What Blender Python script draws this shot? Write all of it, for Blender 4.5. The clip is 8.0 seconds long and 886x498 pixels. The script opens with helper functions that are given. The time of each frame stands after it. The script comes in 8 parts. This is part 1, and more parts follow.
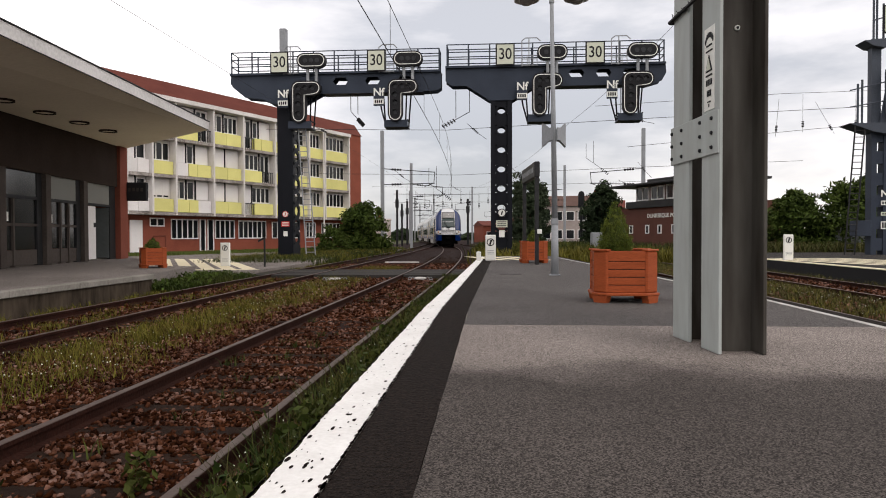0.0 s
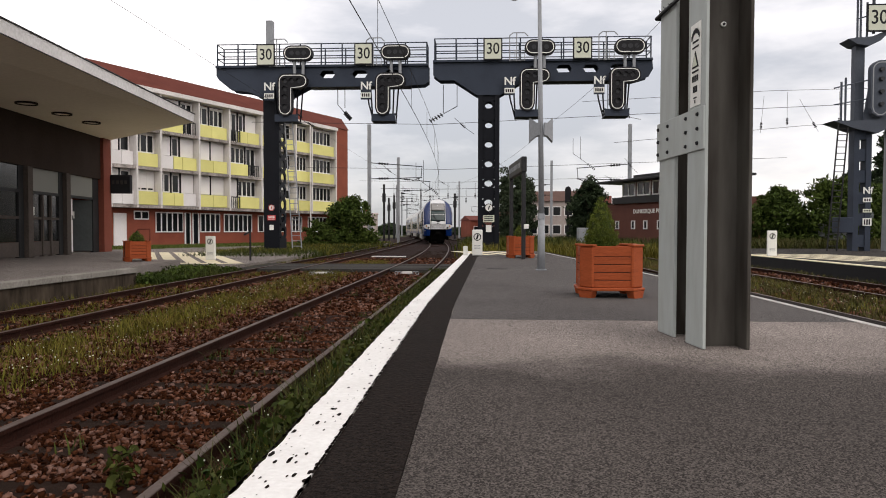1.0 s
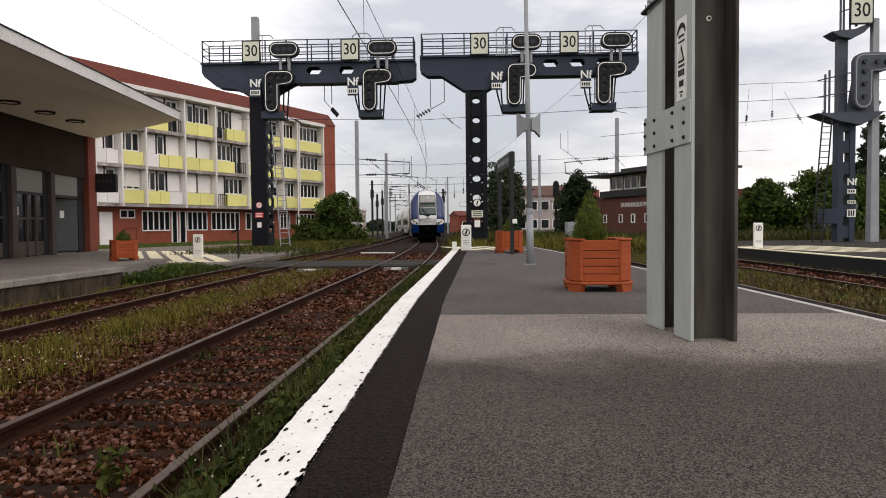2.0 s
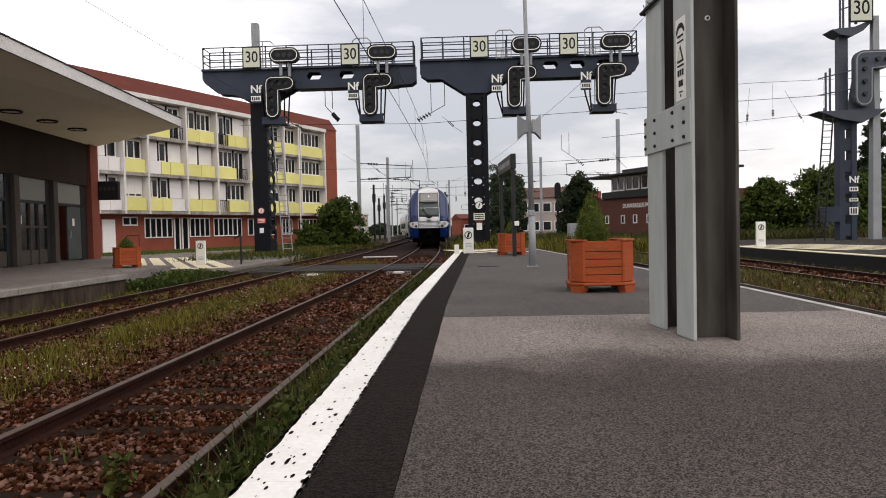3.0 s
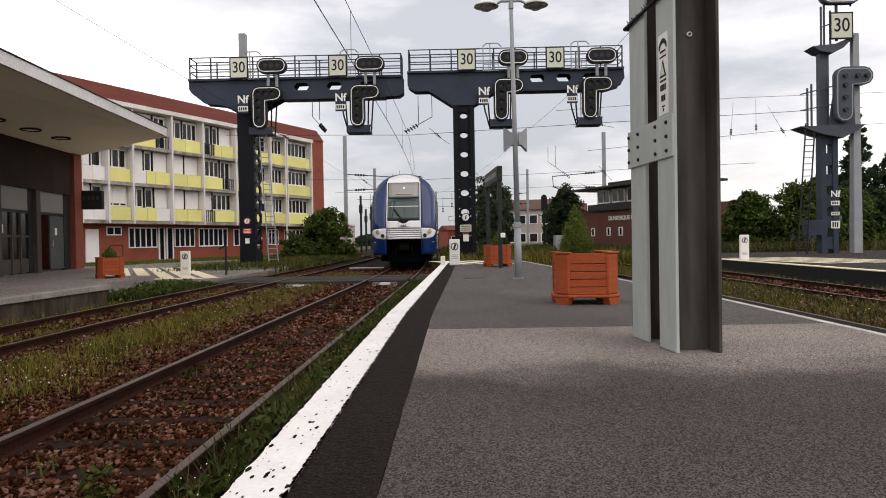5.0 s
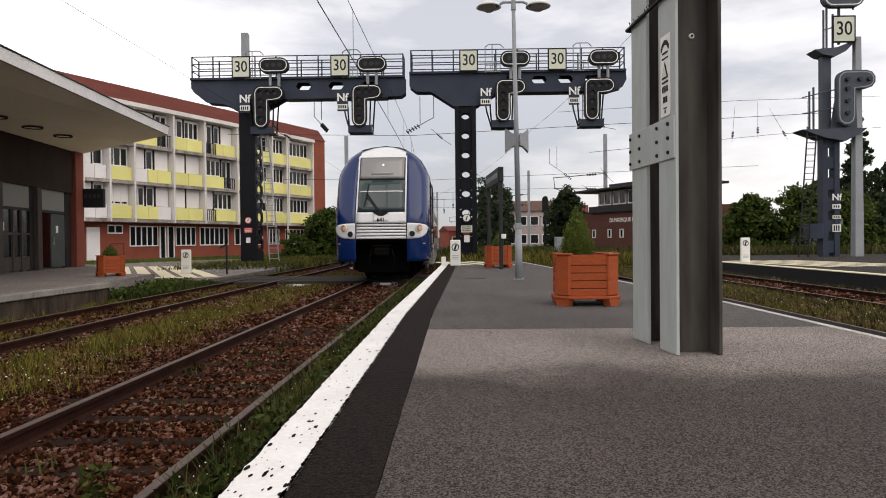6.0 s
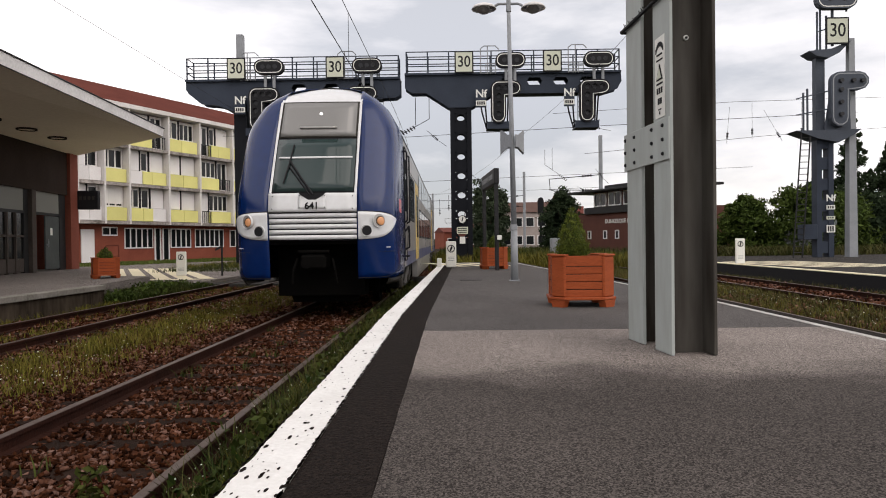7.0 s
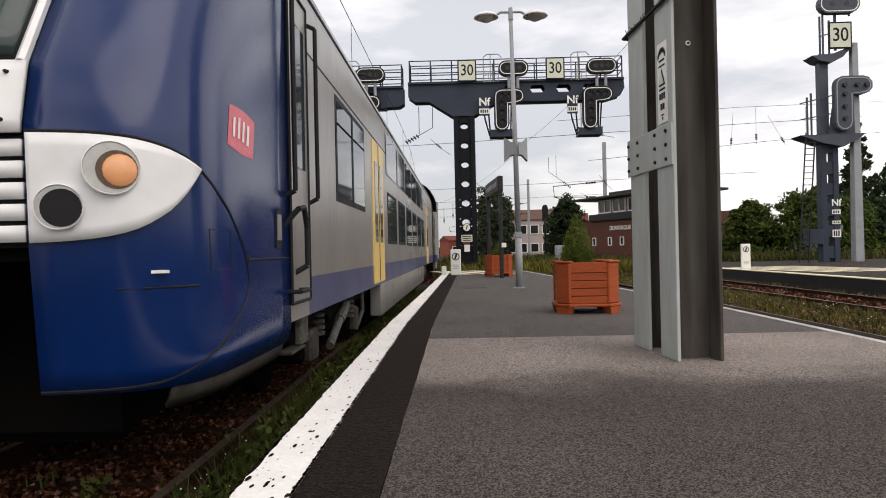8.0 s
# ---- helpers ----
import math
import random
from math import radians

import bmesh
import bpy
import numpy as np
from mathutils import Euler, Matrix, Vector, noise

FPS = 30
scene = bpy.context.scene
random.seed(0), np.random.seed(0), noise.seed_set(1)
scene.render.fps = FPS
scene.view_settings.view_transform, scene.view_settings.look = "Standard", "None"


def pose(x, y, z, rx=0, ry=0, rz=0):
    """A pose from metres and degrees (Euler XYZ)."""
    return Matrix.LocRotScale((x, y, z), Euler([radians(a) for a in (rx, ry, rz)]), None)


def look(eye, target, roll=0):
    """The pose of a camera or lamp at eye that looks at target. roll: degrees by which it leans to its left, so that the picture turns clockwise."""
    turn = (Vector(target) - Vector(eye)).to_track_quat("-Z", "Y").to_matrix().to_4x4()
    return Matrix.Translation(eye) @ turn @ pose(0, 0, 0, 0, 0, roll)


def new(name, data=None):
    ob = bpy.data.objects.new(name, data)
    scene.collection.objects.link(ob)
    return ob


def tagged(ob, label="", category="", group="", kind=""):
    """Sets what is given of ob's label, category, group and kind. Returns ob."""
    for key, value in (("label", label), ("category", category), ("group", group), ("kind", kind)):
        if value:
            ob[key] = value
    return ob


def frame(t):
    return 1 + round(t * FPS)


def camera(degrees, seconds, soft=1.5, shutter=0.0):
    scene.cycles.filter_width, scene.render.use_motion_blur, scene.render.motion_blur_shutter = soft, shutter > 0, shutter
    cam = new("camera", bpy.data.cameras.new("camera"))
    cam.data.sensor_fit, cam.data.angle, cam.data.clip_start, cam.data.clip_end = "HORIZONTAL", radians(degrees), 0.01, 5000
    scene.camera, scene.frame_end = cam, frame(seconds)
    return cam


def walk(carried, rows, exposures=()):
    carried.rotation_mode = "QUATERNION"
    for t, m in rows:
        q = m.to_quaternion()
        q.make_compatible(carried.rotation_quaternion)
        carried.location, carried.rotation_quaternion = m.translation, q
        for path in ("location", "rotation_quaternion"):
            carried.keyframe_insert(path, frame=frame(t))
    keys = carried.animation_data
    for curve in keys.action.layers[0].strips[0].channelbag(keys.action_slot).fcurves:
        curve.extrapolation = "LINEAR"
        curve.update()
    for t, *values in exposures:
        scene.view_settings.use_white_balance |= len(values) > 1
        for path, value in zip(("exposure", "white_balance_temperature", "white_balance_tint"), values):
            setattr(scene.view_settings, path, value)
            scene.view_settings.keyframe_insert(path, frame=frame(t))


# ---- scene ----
cam = camera(67.0, 8.0, soft=1.0)
EYE_ROWS = [
    (0.0, 0.000, 0.000, 0.770, -1.170, 0.200, 4.060),
    (0.5, -0.011, -0.003, 0.767, -2.196, -0.914, 4.788),
    (1.0, 0.003, 0.009, 0.768, -1.632, -0.079, 2.945),
    (1.5, 0.000, 0.011, 0.772, -3.136, -0.136, 1.763),
    (1.7, 0.000, 0.009, 0.772, -2.310, 0.230, 1.760),
    (2.8, 0.001, -0.006, 0.768, -1.810, 0.950, 2.250),
    (3.0, 0.001, -0.008, 0.767, -1.740, 1.294, 2.151),
    (3.5, 0.005, -0.007, 0.771, -1.305, 1.205, 2.029),
    (4.0, 0.018, -0.001, 0.773, -0.377, 0.464, 1.045),
    (4.5, 0.015, -0.011, 0.772, -0.367, 0.682, 0.764),
    (4.7, 0.016, -0.010, 0.771, -0.700, 1.000, 1.030),
    (5.8, 0.019, -0.007, 0.768, -0.850, 0.860, 1.100),
    (6.0, 0.019, -0.006, 0.767, -0.731, 0.586, 1.103),
    (6.5, 0.017, -0.012, 0.763, -0.504, 0.764, 1.051),
    (7.0, 0.019, -0.011, 0.766, -0.610, 0.700, 0.737),
    (7.5, 0.022, -0.008, 0.761, -0.252, 0.809, 1.068),
    (8.0, 0.023, -0.010, 0.760, 0.108, 1.225, 1.139),
]
walk(cam, [(t, pose(x, y, z, 90 + p, r, w)) for t, x, y, z, p, r, w in EYE_ROWS], [(0.0, 0.0, 6950, 15), (7.4, 0.0, 6950, 15), (8.0, 0.15, 7050, 15)])

# ---- sky and sun ----
SUN_ELEV, SUN_ROT = radians(48), radians(150)
world = bpy.data.worlds.new("overcast_sky")
scene.world = world
world.use_nodes = True
wn, wl = world.node_tree.nodes, world.node_tree.links
wn.clear()
w_out = wn.new("ShaderNodeOutputWorld")
w_sky = wn.new("ShaderNodeTexSky")
w_sky.sky_type, w_sky.sun_disc, w_sky.sun_elevation, w_sky.sun_rotation = "NISHITA", False, SUN_ELEV, SUN_ROT
w_bg = wn.new("ShaderNodeBackground")
w_bg.inputs["Strength"].default_value = 0.02
w_cloud = wn.new("ShaderNodeBackground")
w_cloud.inputs["Strength"].default_value = 1.0
w_add = wn.new("ShaderNodeAddShader")
w_tc = wn.new("ShaderNodeTexCoord")
w_map = wn.new("ShaderNodeMapping")
w_map.inputs["Scale"].default_value = (1.0, 1.0, 3.2)
w_map.inputs["Location"].default_value = (0.35, 0.1, 0.25)
w_n = wn.new("ShaderNodeTexNoise")
w_n.inputs["Scale"].default_value, w_n.inputs["Detail"].default_value, w_n.inputs["Roughness"].default_value = 1.7, 7.0, 0.55
w_ramp = wn.new("ShaderNodeValToRGB")
w_ramp.color_ramp.elements[0].position, w_ramp.color_ramp.elements[0].color = 0.40, (0.56, 0.605, 0.665, 1)
w_ramp.color_ramp.elements[1].position, w_ramp.color_ramp.elements[1].color = 0.63, (1.26, 1.27, 1.29, 1)
wl.new(w_tc.outputs["Generated"], w_map.inputs["Vector"])
wl.new(w_map.outputs["Vector"], w_n.inputs["Vector"])
w_sep = wn.new("ShaderNodeSeparateXYZ")
wl.new(w_tc.outputs["Generated"], w_sep.inputs["Vector"])
w_abs = wn.new("ShaderNodeMath")
w_abs.operation = "ABSOLUTE"
wl.new(w_sep.outputs["X"], w_abs.inputs[0])
w_fl = wn.new("ShaderNodeMath")
w_fl.operation = "MULTIPLY_ADD"
w_fl.inputs[1].default_value, w_fl.inputs[2].default_value = 0.74, -0.175
wl.new(w_abs.outputs[0], w_fl.inputs[0])
w_sum = wn.new("ShaderNodeMath")
wl.new(w_n.outputs["Fac"], w_sum.inputs[0])
wl.new(w_fl.outputs[0], w_sum.inputs[1])
wl.new(w_sum.outputs[0], w_ramp.inputs["Fac"])
w_hi = wn.new("ShaderNodeMapRange")
w_hi.interpolation_type = "SMOOTHSTEP"
w_hi.inputs["From Min"].default_value, w_hi.inputs["From Max"].default_value = 0.30, 0.85
w_hi.inputs["To Min"].default_value, w_hi.inputs["To Max"].default_value = 1.0, 0.80
wl.new(w_sep.outputs["Z"], w_hi.inputs["Value"])
w_mul = wn.new("ShaderNodeVectorMath")
w_mul.operation = "SCALE"
wl.new(w_ramp.outputs["Color"], w_mul.inputs[0])
w_lo = wn.new("ShaderNodeMapRange")
w_lo.interpolation_type = "SMOOTHSTEP"
w_lo.inputs["From Min"].default_value, w_lo.inputs["From Max"].default_value = 0.02, 0.30
w_lo.inputs["To Min"].default_value, w_lo.inputs["To Max"].default_value = 0.80, 1.05
wl.new(w_sep.outputs["Z"], w_lo.inputs["Value"])
w_both = wn.new("ShaderNodeMath")
w_both.operation = "MULTIPLY"
wl.new(w_hi.outputs["Result"], w_both.inputs[0])
wl.new(w_lo.outputs["Result"], w_both.inputs[1])
wl.new(w_both.outputs[0], w_mul.inputs["Scale"])
wl.new(w_mul.outputs["Vector"], w_cloud.inputs["Color"])
wl.new(w_sky.outputs["Color"], w_bg.inputs["Color"])
wl.new(w_bg.outputs["Background"], w_add.inputs[0])
wl.new(w_cloud.outputs["Background"], w_add.inputs[1])
wl.new(w_add.outputs["Shader"], w_out.inputs["Surface"])
sun_data = bpy.data.lights.new("sun", "SUN")
sun_data.energy, sun_data.angle, sun_data.color = 1.2, radians(60), (1.0, 0.97, 0.92)
sun = new("sun", sun_data)
sun.matrix_basis = look((0, 0, 50), (0 - 50 * math.sin(SUN_ROT) * 0.9, 50 * -math.cos(SUN_ROT) * 0.9, 0))


# ---- materials ----
def mat(name, col, rough=0.7, metal=0.0, col2=None, scale=1.5, fine=40.0, bump=0.15, amount=0.6, spec=0.4, rnd=0.0, stretch=(1, 1, 1), emit=0.0, coat=0.0):
    m = bpy.data.materials.new(name)
    m.use_nodes = True
    nt = m.node_tree
    n, l = nt.nodes, nt.links
    b = n["Principled BSDF"]
    b.inputs["Roughness"].default_value = rough
    b.inputs["Metallic"].default_value = metal
    b.inputs["Specular IOR Level"].default_value = spec if rough < 0.5 else spec * 0.3
    b.inputs["Coat Weight"].default_value = coat
    col2 = col2 or tuple(c * 0.6 for c in col)
    tc = n.new("ShaderNodeTexCoord")
    mp = n.new("ShaderNodeMapping")
    mp.inputs["Scale"].default_value = stretch
    l.new(tc.outputs["Object"], mp.inputs["Vector"])
    n1 = n.new("ShaderNodeTexNoise")
    n1.inputs["Scale"].default_value, n1.inputs["Detail"].default_value = scale, 5
    n2 = n.new("ShaderNodeTexNoise")
    n2.inputs["Scale"].default_value, n2.inputs["Detail"].default_value = fine, 4
    l.new(mp.outputs["Vector"], n1.inputs["Vector"])
    l.new(mp.outputs["Vector"], n2.inputs["Vector"])
    ad = n.new("ShaderNodeMath")
    ad.operation = "ADD"
    l.new(n1.outputs["Fac"], ad.inputs[0])
    l.new(n2.outputs["Fac"], ad.inputs[1])
    mr = n.new("ShaderNodeMapRange")
    mr.inputs["From Min"].default_value, mr.inputs["From Max"].default_value = 0.7, 1.3
    mr.inputs["To Max"].default_value = amount
    l.new(ad.outputs[0], mr.inputs["Value"])
    mx = n.new("ShaderNodeMix")
    mx.data_type = "RGBA"
    mx.inputs["A"].default_value, mx.inputs["B"].default_value = (*col, 1), (*col2, 1)
    l.new(mr.outputs["Result"], mx.inputs["Factor"])
    out = mx.outputs["Result"]
    if rnd:
        oi = n.new("ShaderNodeObjectInfo")
        ge = n.new("ShaderNodeNewGeometry")
        rr = n.new("ShaderNodeMath")
        rr.operation = "ADD"
        l.new(oi.outputs["Random"], rr.inputs[0])
        l.new(ge.outputs["Random Per Island"], rr.inputs[1])
        fr = n.new("ShaderNodeMath")
        fr.operation = "FRACT"
        l.new(rr.outputs[0], fr.inputs[0])
        hs = n.new("ShaderNodeHueSaturation")
        rg = n.new("ShaderNodeMapRange")
        rg.inputs["To Min"].default_value, rg.inputs["To Max"].default_value = 1 - rnd, 1 + rnd
        l.new(fr.outputs[0], rg.inputs["Value"])
        l.new(rg.outputs["Result"], hs.inputs["Value"])
        l.new(out, hs.inputs["Color"])
        out = hs.outputs["Color"]
    l.new(out, b.inputs["Base Color"])
    rm = n.new("ShaderNodeMapRange")
    rm.inputs["To Min"].default_value, rm.inputs["To Max"].default_value = max(0.02, rough - 0.12), min(1, rough + 0.12)
    l.new(n1.outputs["Fac"], rm.inputs["Value"])
    l.new(rm.outputs["Result"], b.inputs["Roughness"])
    if bump:
        bp = n.new("ShaderNodeBump")
        bp.inputs["Strength"].default_value, bp.inputs["Distance"].default_value = bump, 0.02
        l.new(n2.outputs["Fac"], bp.inputs["Height"])
        l.new(bp.outputs["Normal"], b.inputs["Normal"])
    if emit:
        b.inputs["Emission Color"].default_value = (*col, 1)
        b.inputs["Emission Strength"].default_value = emit
    return m


def asphalt(name, low, high, grain=130.0):
    """Coarse surfacing: pale chips in dark binder, with broad stains and worn paler areas."""
    m = mat(name, low, 0.92, 0, high, 0.6, grain, 0.55, 0.9, 0.25)
    nt = m.node_tree
    n, l = nt.nodes, nt.links
    b = n["Principled BSDF"]
    vo = n.new("ShaderNodeTexVoronoi")
    vo.inputs["Scale"].default_value = 175
    tc = n.new("ShaderNodeTexCoord")
    l.new(tc.outputs["Object"], vo.inputs["Vector"])
    mr = n.new("ShaderNodeMapRange")
    mr.inputs["From Min"].default_value, mr.inputs["From Max"].default_value = 0.28, 0.8
    mr.inputs["To Min"].default_value, mr.inputs["To Max"].default_value = 0.40, 1.75
    bw = n.new("ShaderNodeRGBToBW")
    l.new(vo.outputs["Color"], bw.inputs["Color"])
    l.new(bw.outputs["Val"], mr.inputs["Value"])
    hs = n.new("ShaderNodeHueSaturation")
    src = b.inputs["Base Color"].links[0].from_socket
    l.new(src, hs.inputs["Color"])
    l.new(mr.outputs["Result"], hs.inputs["Value"])
    l.new(hs.outputs["Color"], b.inputs["Base Color"])
    return m


def glass(name, tint=(0.03, 0.04, 0.045), rough=0.05):
    m = bpy.data.materials.new(name)
    m.use_nodes = True
    b = m.node_tree.nodes["Principled BSDF"]
    b.inputs["Base Color"].default_value = (*tint, 1)
    b.inputs["Roughness"].default_value = rough
    b.inputs["Specular IOR Level"].default_value = 0.8
    b.inputs["Coat Weight"].default_value = 0.6 if name.startswith("window") else 0.0
    b.inputs["Coat Roughness"].default_value = 0.03
    return m


ASPH_DARK = asphalt("asphalt_dark", (0.072, 0.066, 0.064), (0.127, 0.117, 0.112))
ASPH_PALE = asphalt("asphalt_pale", (0.155, 0.136, 0.124), (0.235, 0.208, 0.192), 160)


def graded_asphalt():
    """Dark coarse surfacing that turns paler past an irregular line across the platform."""
    m = asphalt("asphalt_graded", (0.054, 0.0465, 0.0425), (0.106, 0.092, 0.084))
    n, l = m.node_tree.nodes, m.node_tree.links
    b = n["Principled BSDF"]
    tc = n.new("ShaderNodeTexCoord")
    sp = n.new("ShaderNodeSeparateXYZ")
    l.new(tc.outputs["Object"], sp.inputs["Vector"])
    nz = n.new("ShaderNodeTexNoise")
    nz.inputs["Scale"].default_value, nz.inputs["Detail"].default_value = 1.6, 8
    l.new(tc.outputs["Object"], nz.inputs["Vector"])
    ma = n.new("ShaderNodeMath")
    ma.operation = "MULTIPLY_ADD"
    ma.inputs[1].default_value = 1.1
    l.new(nz.outputs["Fac"], ma.inputs[0])
    l.new(sp.outputs["Y"], ma.inputs[2])
    mr = n.new("ShaderNodeMapRange")
    mr.interpolation_type = "SMOOTHSTEP"
    mr.inputs["From Min"].default_value, mr.inputs["From Max"].default_value = 4.0, 4.9
    l.new(ma.outputs[0], mr.inputs["Value"])
    hs = n.new("ShaderNodeHueSaturation")
    vr = n.new("ShaderNodeMapRange")
    vr.inputs["To Min"].default_value, vr.inputs["To Max"].default_value = 0.9, 2.9
    l.new(mr.outputs["Result"], vr.inputs["Value"])
    l.new(vr.outputs["Result"], hs.inputs["Value"])
    l.new(b.inputs["Base Color"].links[0].from_socket, hs.inputs["Color"])
    l.new(hs.outputs["Color"], b.inputs["Base Color"])
    return m


ASPH_GRADED = graded_asphalt()
ASPH_STRIP = asphalt("asphalt_strip", (0.009, 0.0064, 0.0052), (0.019, 0.0138, 0.0115), 40)
CONCRETE = mat("concrete", (0.30, 0.28, 0.25), 0.9, 0, (0.14, 0.13, 0.11), 1.2, 22, 0.3, 0.8)
WHITE_LINE = mat("white_line_paint", (0.80, 0.79, 0.77), 0.7, 0, (0.55, 0.53, 0.50), 3, 45, 0.25, 0.5)
LINE_WORN = mat("worn_line_paint", (0.60, 0.58, 0.55), 0.8, 0, (0.16, 0.15, 0.14), 4, 50, 0.25, 0.75)
# rusty bed kept near black: the shade between stones is in this colour
BALLAST_BED_SHADED = mat("ballast_bed", (0.010, 0.0034, 0.002), 0.95, 0, (0.022, 0.008, 0.005), 2.5, 26, 1.0, 0.9)
STONE = mat("ballast_stone", (0.108, 0.047, 0.029), 0.9, 0, (0.014, 0.0045, 0.0026), 1.1, 30, 0.3, 0.9, 0.2, 0.98)
_n, _l = STONE.node_tree.nodes, STONE.node_tree.links
_hs = [q for q in _n if q.bl_idname == "ShaderNodeHueSaturation"][0]
_rg = _hs.inputs["Value"].links[0].from_node
_pw = _n.new("ShaderNodeMath")
_pw.operation = "POWER"
_pw.inputs[1].default_value = 2.4
_l.new(_rg.inputs["Value"].links[0].from_socket, _pw.inputs[0])
_l.new(_pw.outputs[0], _rg.inputs["Value"])
_sm = _n.new("ShaderNodeMapRange")
_sm.inputs["To Min"].default_value, _sm.inputs["To Max"].default_value = 1.3, 0.7
_l.new(_pw.outputs[0], _sm.inputs["Value"])
_l.new(_sm.outputs["Result"], _hs.inputs["Saturation"])
_rg.inputs["To Min"].default_value, _rg.inputs["To Max"].default_value = 0.22, 2.8
SOIL = mat("soil", (0.075, 0.065, 0.04), 0.95, 0, (0.055, 0.08, 0.025), 0.35, 9, 0.6, 1.0)
GRASS = mat("grass_blades", (0.078, 0.086, 0.010), 0.7, 0, (0.125, 0.092, 0.020), 0.9, 7, 0, 0.9, 0.3, 0.45)
LAWN = mat("lawn_grass", (0.06, 0.095, 0.016), 0.7, 0, (0.10, 0.11, 0.03), 0.9, 7, 0, 0.9, 0.3, 0.3)
WEED = mat("weed_leaves", (0.017, 0.034, 0.006), 0.65, 0, (0.060, 0.062, 0.014), 0.8, 9, 0, 0.9, 0.3, 0.4)
RAIL_TOP = mat("rail_head_steel", (0.115, 0.088, 0.078), 0.5, 0.4, (0.07, 0.04, 0.028), 3, 30, 0.1, 0.7)
RAIL_RUST = mat("rail_rust", (0.036, 0.012, 0.0075), 0.9, 0.1, (0.014, 0.006, 0.004), 3, 40, 0.4, 0.8)
SLEEPER = mat("sleeper_wood", (0.028, 0.015, 0.010), 0.95, 0, (0.012, 0.007, 0.005), 2, 30, 0.7, 0.8, 0.3, 0.25, (1, 6, 1))
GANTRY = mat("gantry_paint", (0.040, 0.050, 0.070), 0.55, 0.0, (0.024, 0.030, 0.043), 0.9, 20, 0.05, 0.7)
# gantry colour taken darker for legs, rivets and stays
GANTRY_LEG = mat("gantry_leg_dark", (0.008, 0.009, 0.013), 0.6, 0.0, (0.005, 0.006, 0.008), 0.9, 20, 0.05, 0.7)
GALV = mat("galvanised_steel", (0.30, 0.315, 0.33), 0.55, 0.1, (0.20, 0.21, 0.225), 2, 25, 0.05, 0.7)
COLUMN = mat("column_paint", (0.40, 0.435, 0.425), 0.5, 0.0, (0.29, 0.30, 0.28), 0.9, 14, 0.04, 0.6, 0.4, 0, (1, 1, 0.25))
# column grey with the shaded faces' darkness put into it, plus rust streaks
COLUMN_SHADED = mat("column_web_shaded", (0.082, 0.076, 0.067), 0.5, 0.0, (0.014, 0.0085, 0.0055), 1.1, 9, 0.05, 0.95, 0.4, 0, (1, 1, 0.16))
BLACK = mat("black_paint", (0.014, 0.014, 0.016), 0.6, 0, (0.022, 0.022, 0.024), 2, 30, 0.05)
SIGN_WHITE = mat("sign_white", (0.78, 0.78, 0.74), 0.5, 0, (0.62, 0.62, 0.58), 2, 20, 0.02, 0.5)
SIGN_CREAM = mat("sign_cream", (0.60, 0.62, 0.51), 0.5, 0, (0.5, 0.52, 0.43), 2, 20, 0.02, 0.5)
SIGN_RED = mat("sign_red", (0.55, 0.05, 0.05), 0.5, 0, (0.4, 0.04, 0.04), 2, 20, 0.02, 0.5)
TRAIN_BLUE = mat("train_blue", (0.0004, 0.0165, 0.094), 0.2, 0.0, (0.0003, 0.0118, 0.070), 0.8, 6, 0, 0.6, 0.5, 0, (1, 1, 1), 0, 0.0)
TRAIN_NAVY = mat("train_stripe", (0.05, 0.06, 0.14), 0.35, 0, (0.035, 0.04, 0.10), 0.8, 8, 0, 0.7, 0.5)
TRAIN_WHITE = mat("train_white", (0.72, 0.73, 0.74), 0.34, 0, (0.56, 0.56, 0.55), 1.1, 9, 0.0, 0.5, 0.5, 0, (1, 1, 1), 0, 0.3)
TRAIN_SILVER = mat("train_silver", (0.37, 0.36, 0.345), 0.30, 0.55, (0.25, 0.235, 0.22), 0.7, 10, 0.02, 0.7, 0.5, 0, (1, 1, 0.3))
TRAIN_YELLOW = mat("train_door_yellow", (0.70, 0.50, 0.16), 0.35, 0, (0.58, 0.40, 0.12), 1, 12, 0.02, 0.5)
# albedo near zero: deep shade beneath the cars is put into this colour
TRAIN_UNDER_SHADE = mat("train_under_shade", (0.0035, 0.0035, 0.0035), 0.9, 0.0, (0.007, 0.006, 0.005), 2, 20, 0.2, 0.6, 0.1)
TRAIN_GREY = mat("train_skirt_grey", (0.05, 0.047, 0.042), 0.6, 0.1, (0.03, 0.026, 0.022), 2, 20, 0.1)
GLASS_DARK = glass("dark_glass")
GLASS_CAB = glass("cab_glass", (0.026, 0.044, 0.043))
GLASS_CAB.node_tree.nodes["Principled BSDF"].inputs["Specular IOR Level"].default_value = 0.45
GLASS_DISP = glass("display_glass", (0.20, 0.195, 0.185), 0.15)
LENS = mat("dark_lens", (0.016, 0.017, 0.02), 0.35, 0, (0.03, 0.03, 0.034), 4, 30, 0, 0.5, 0.3)
GLASS_STATION = glass("station_glass", (0.012, 0.013, 0.014), 0.12)
MAST_GREY = mat("mast_grey", (0.078, 0.090, 0.112), 0.55, 0.0, (0.046, 0.053, 0.066), 0.9, 20, 0.05, 0.7)
GLASS_WIN = glass("pane_glass", (0.010, 0.012, 0.013), 0.12)
GLASS_WIN.node_tree.nodes["Principled BSDF"].inputs["Specular IOR Level"].default_value = 0.3
LAMP_WARM = mat("headlamp_glow", (0.44, 0.20, 0.09), 0.2, 0, (0.52, 0.27, 0.13), 12, 60, 0, 0.6, 0.5, 0, (1, 1, 1), 0.45)
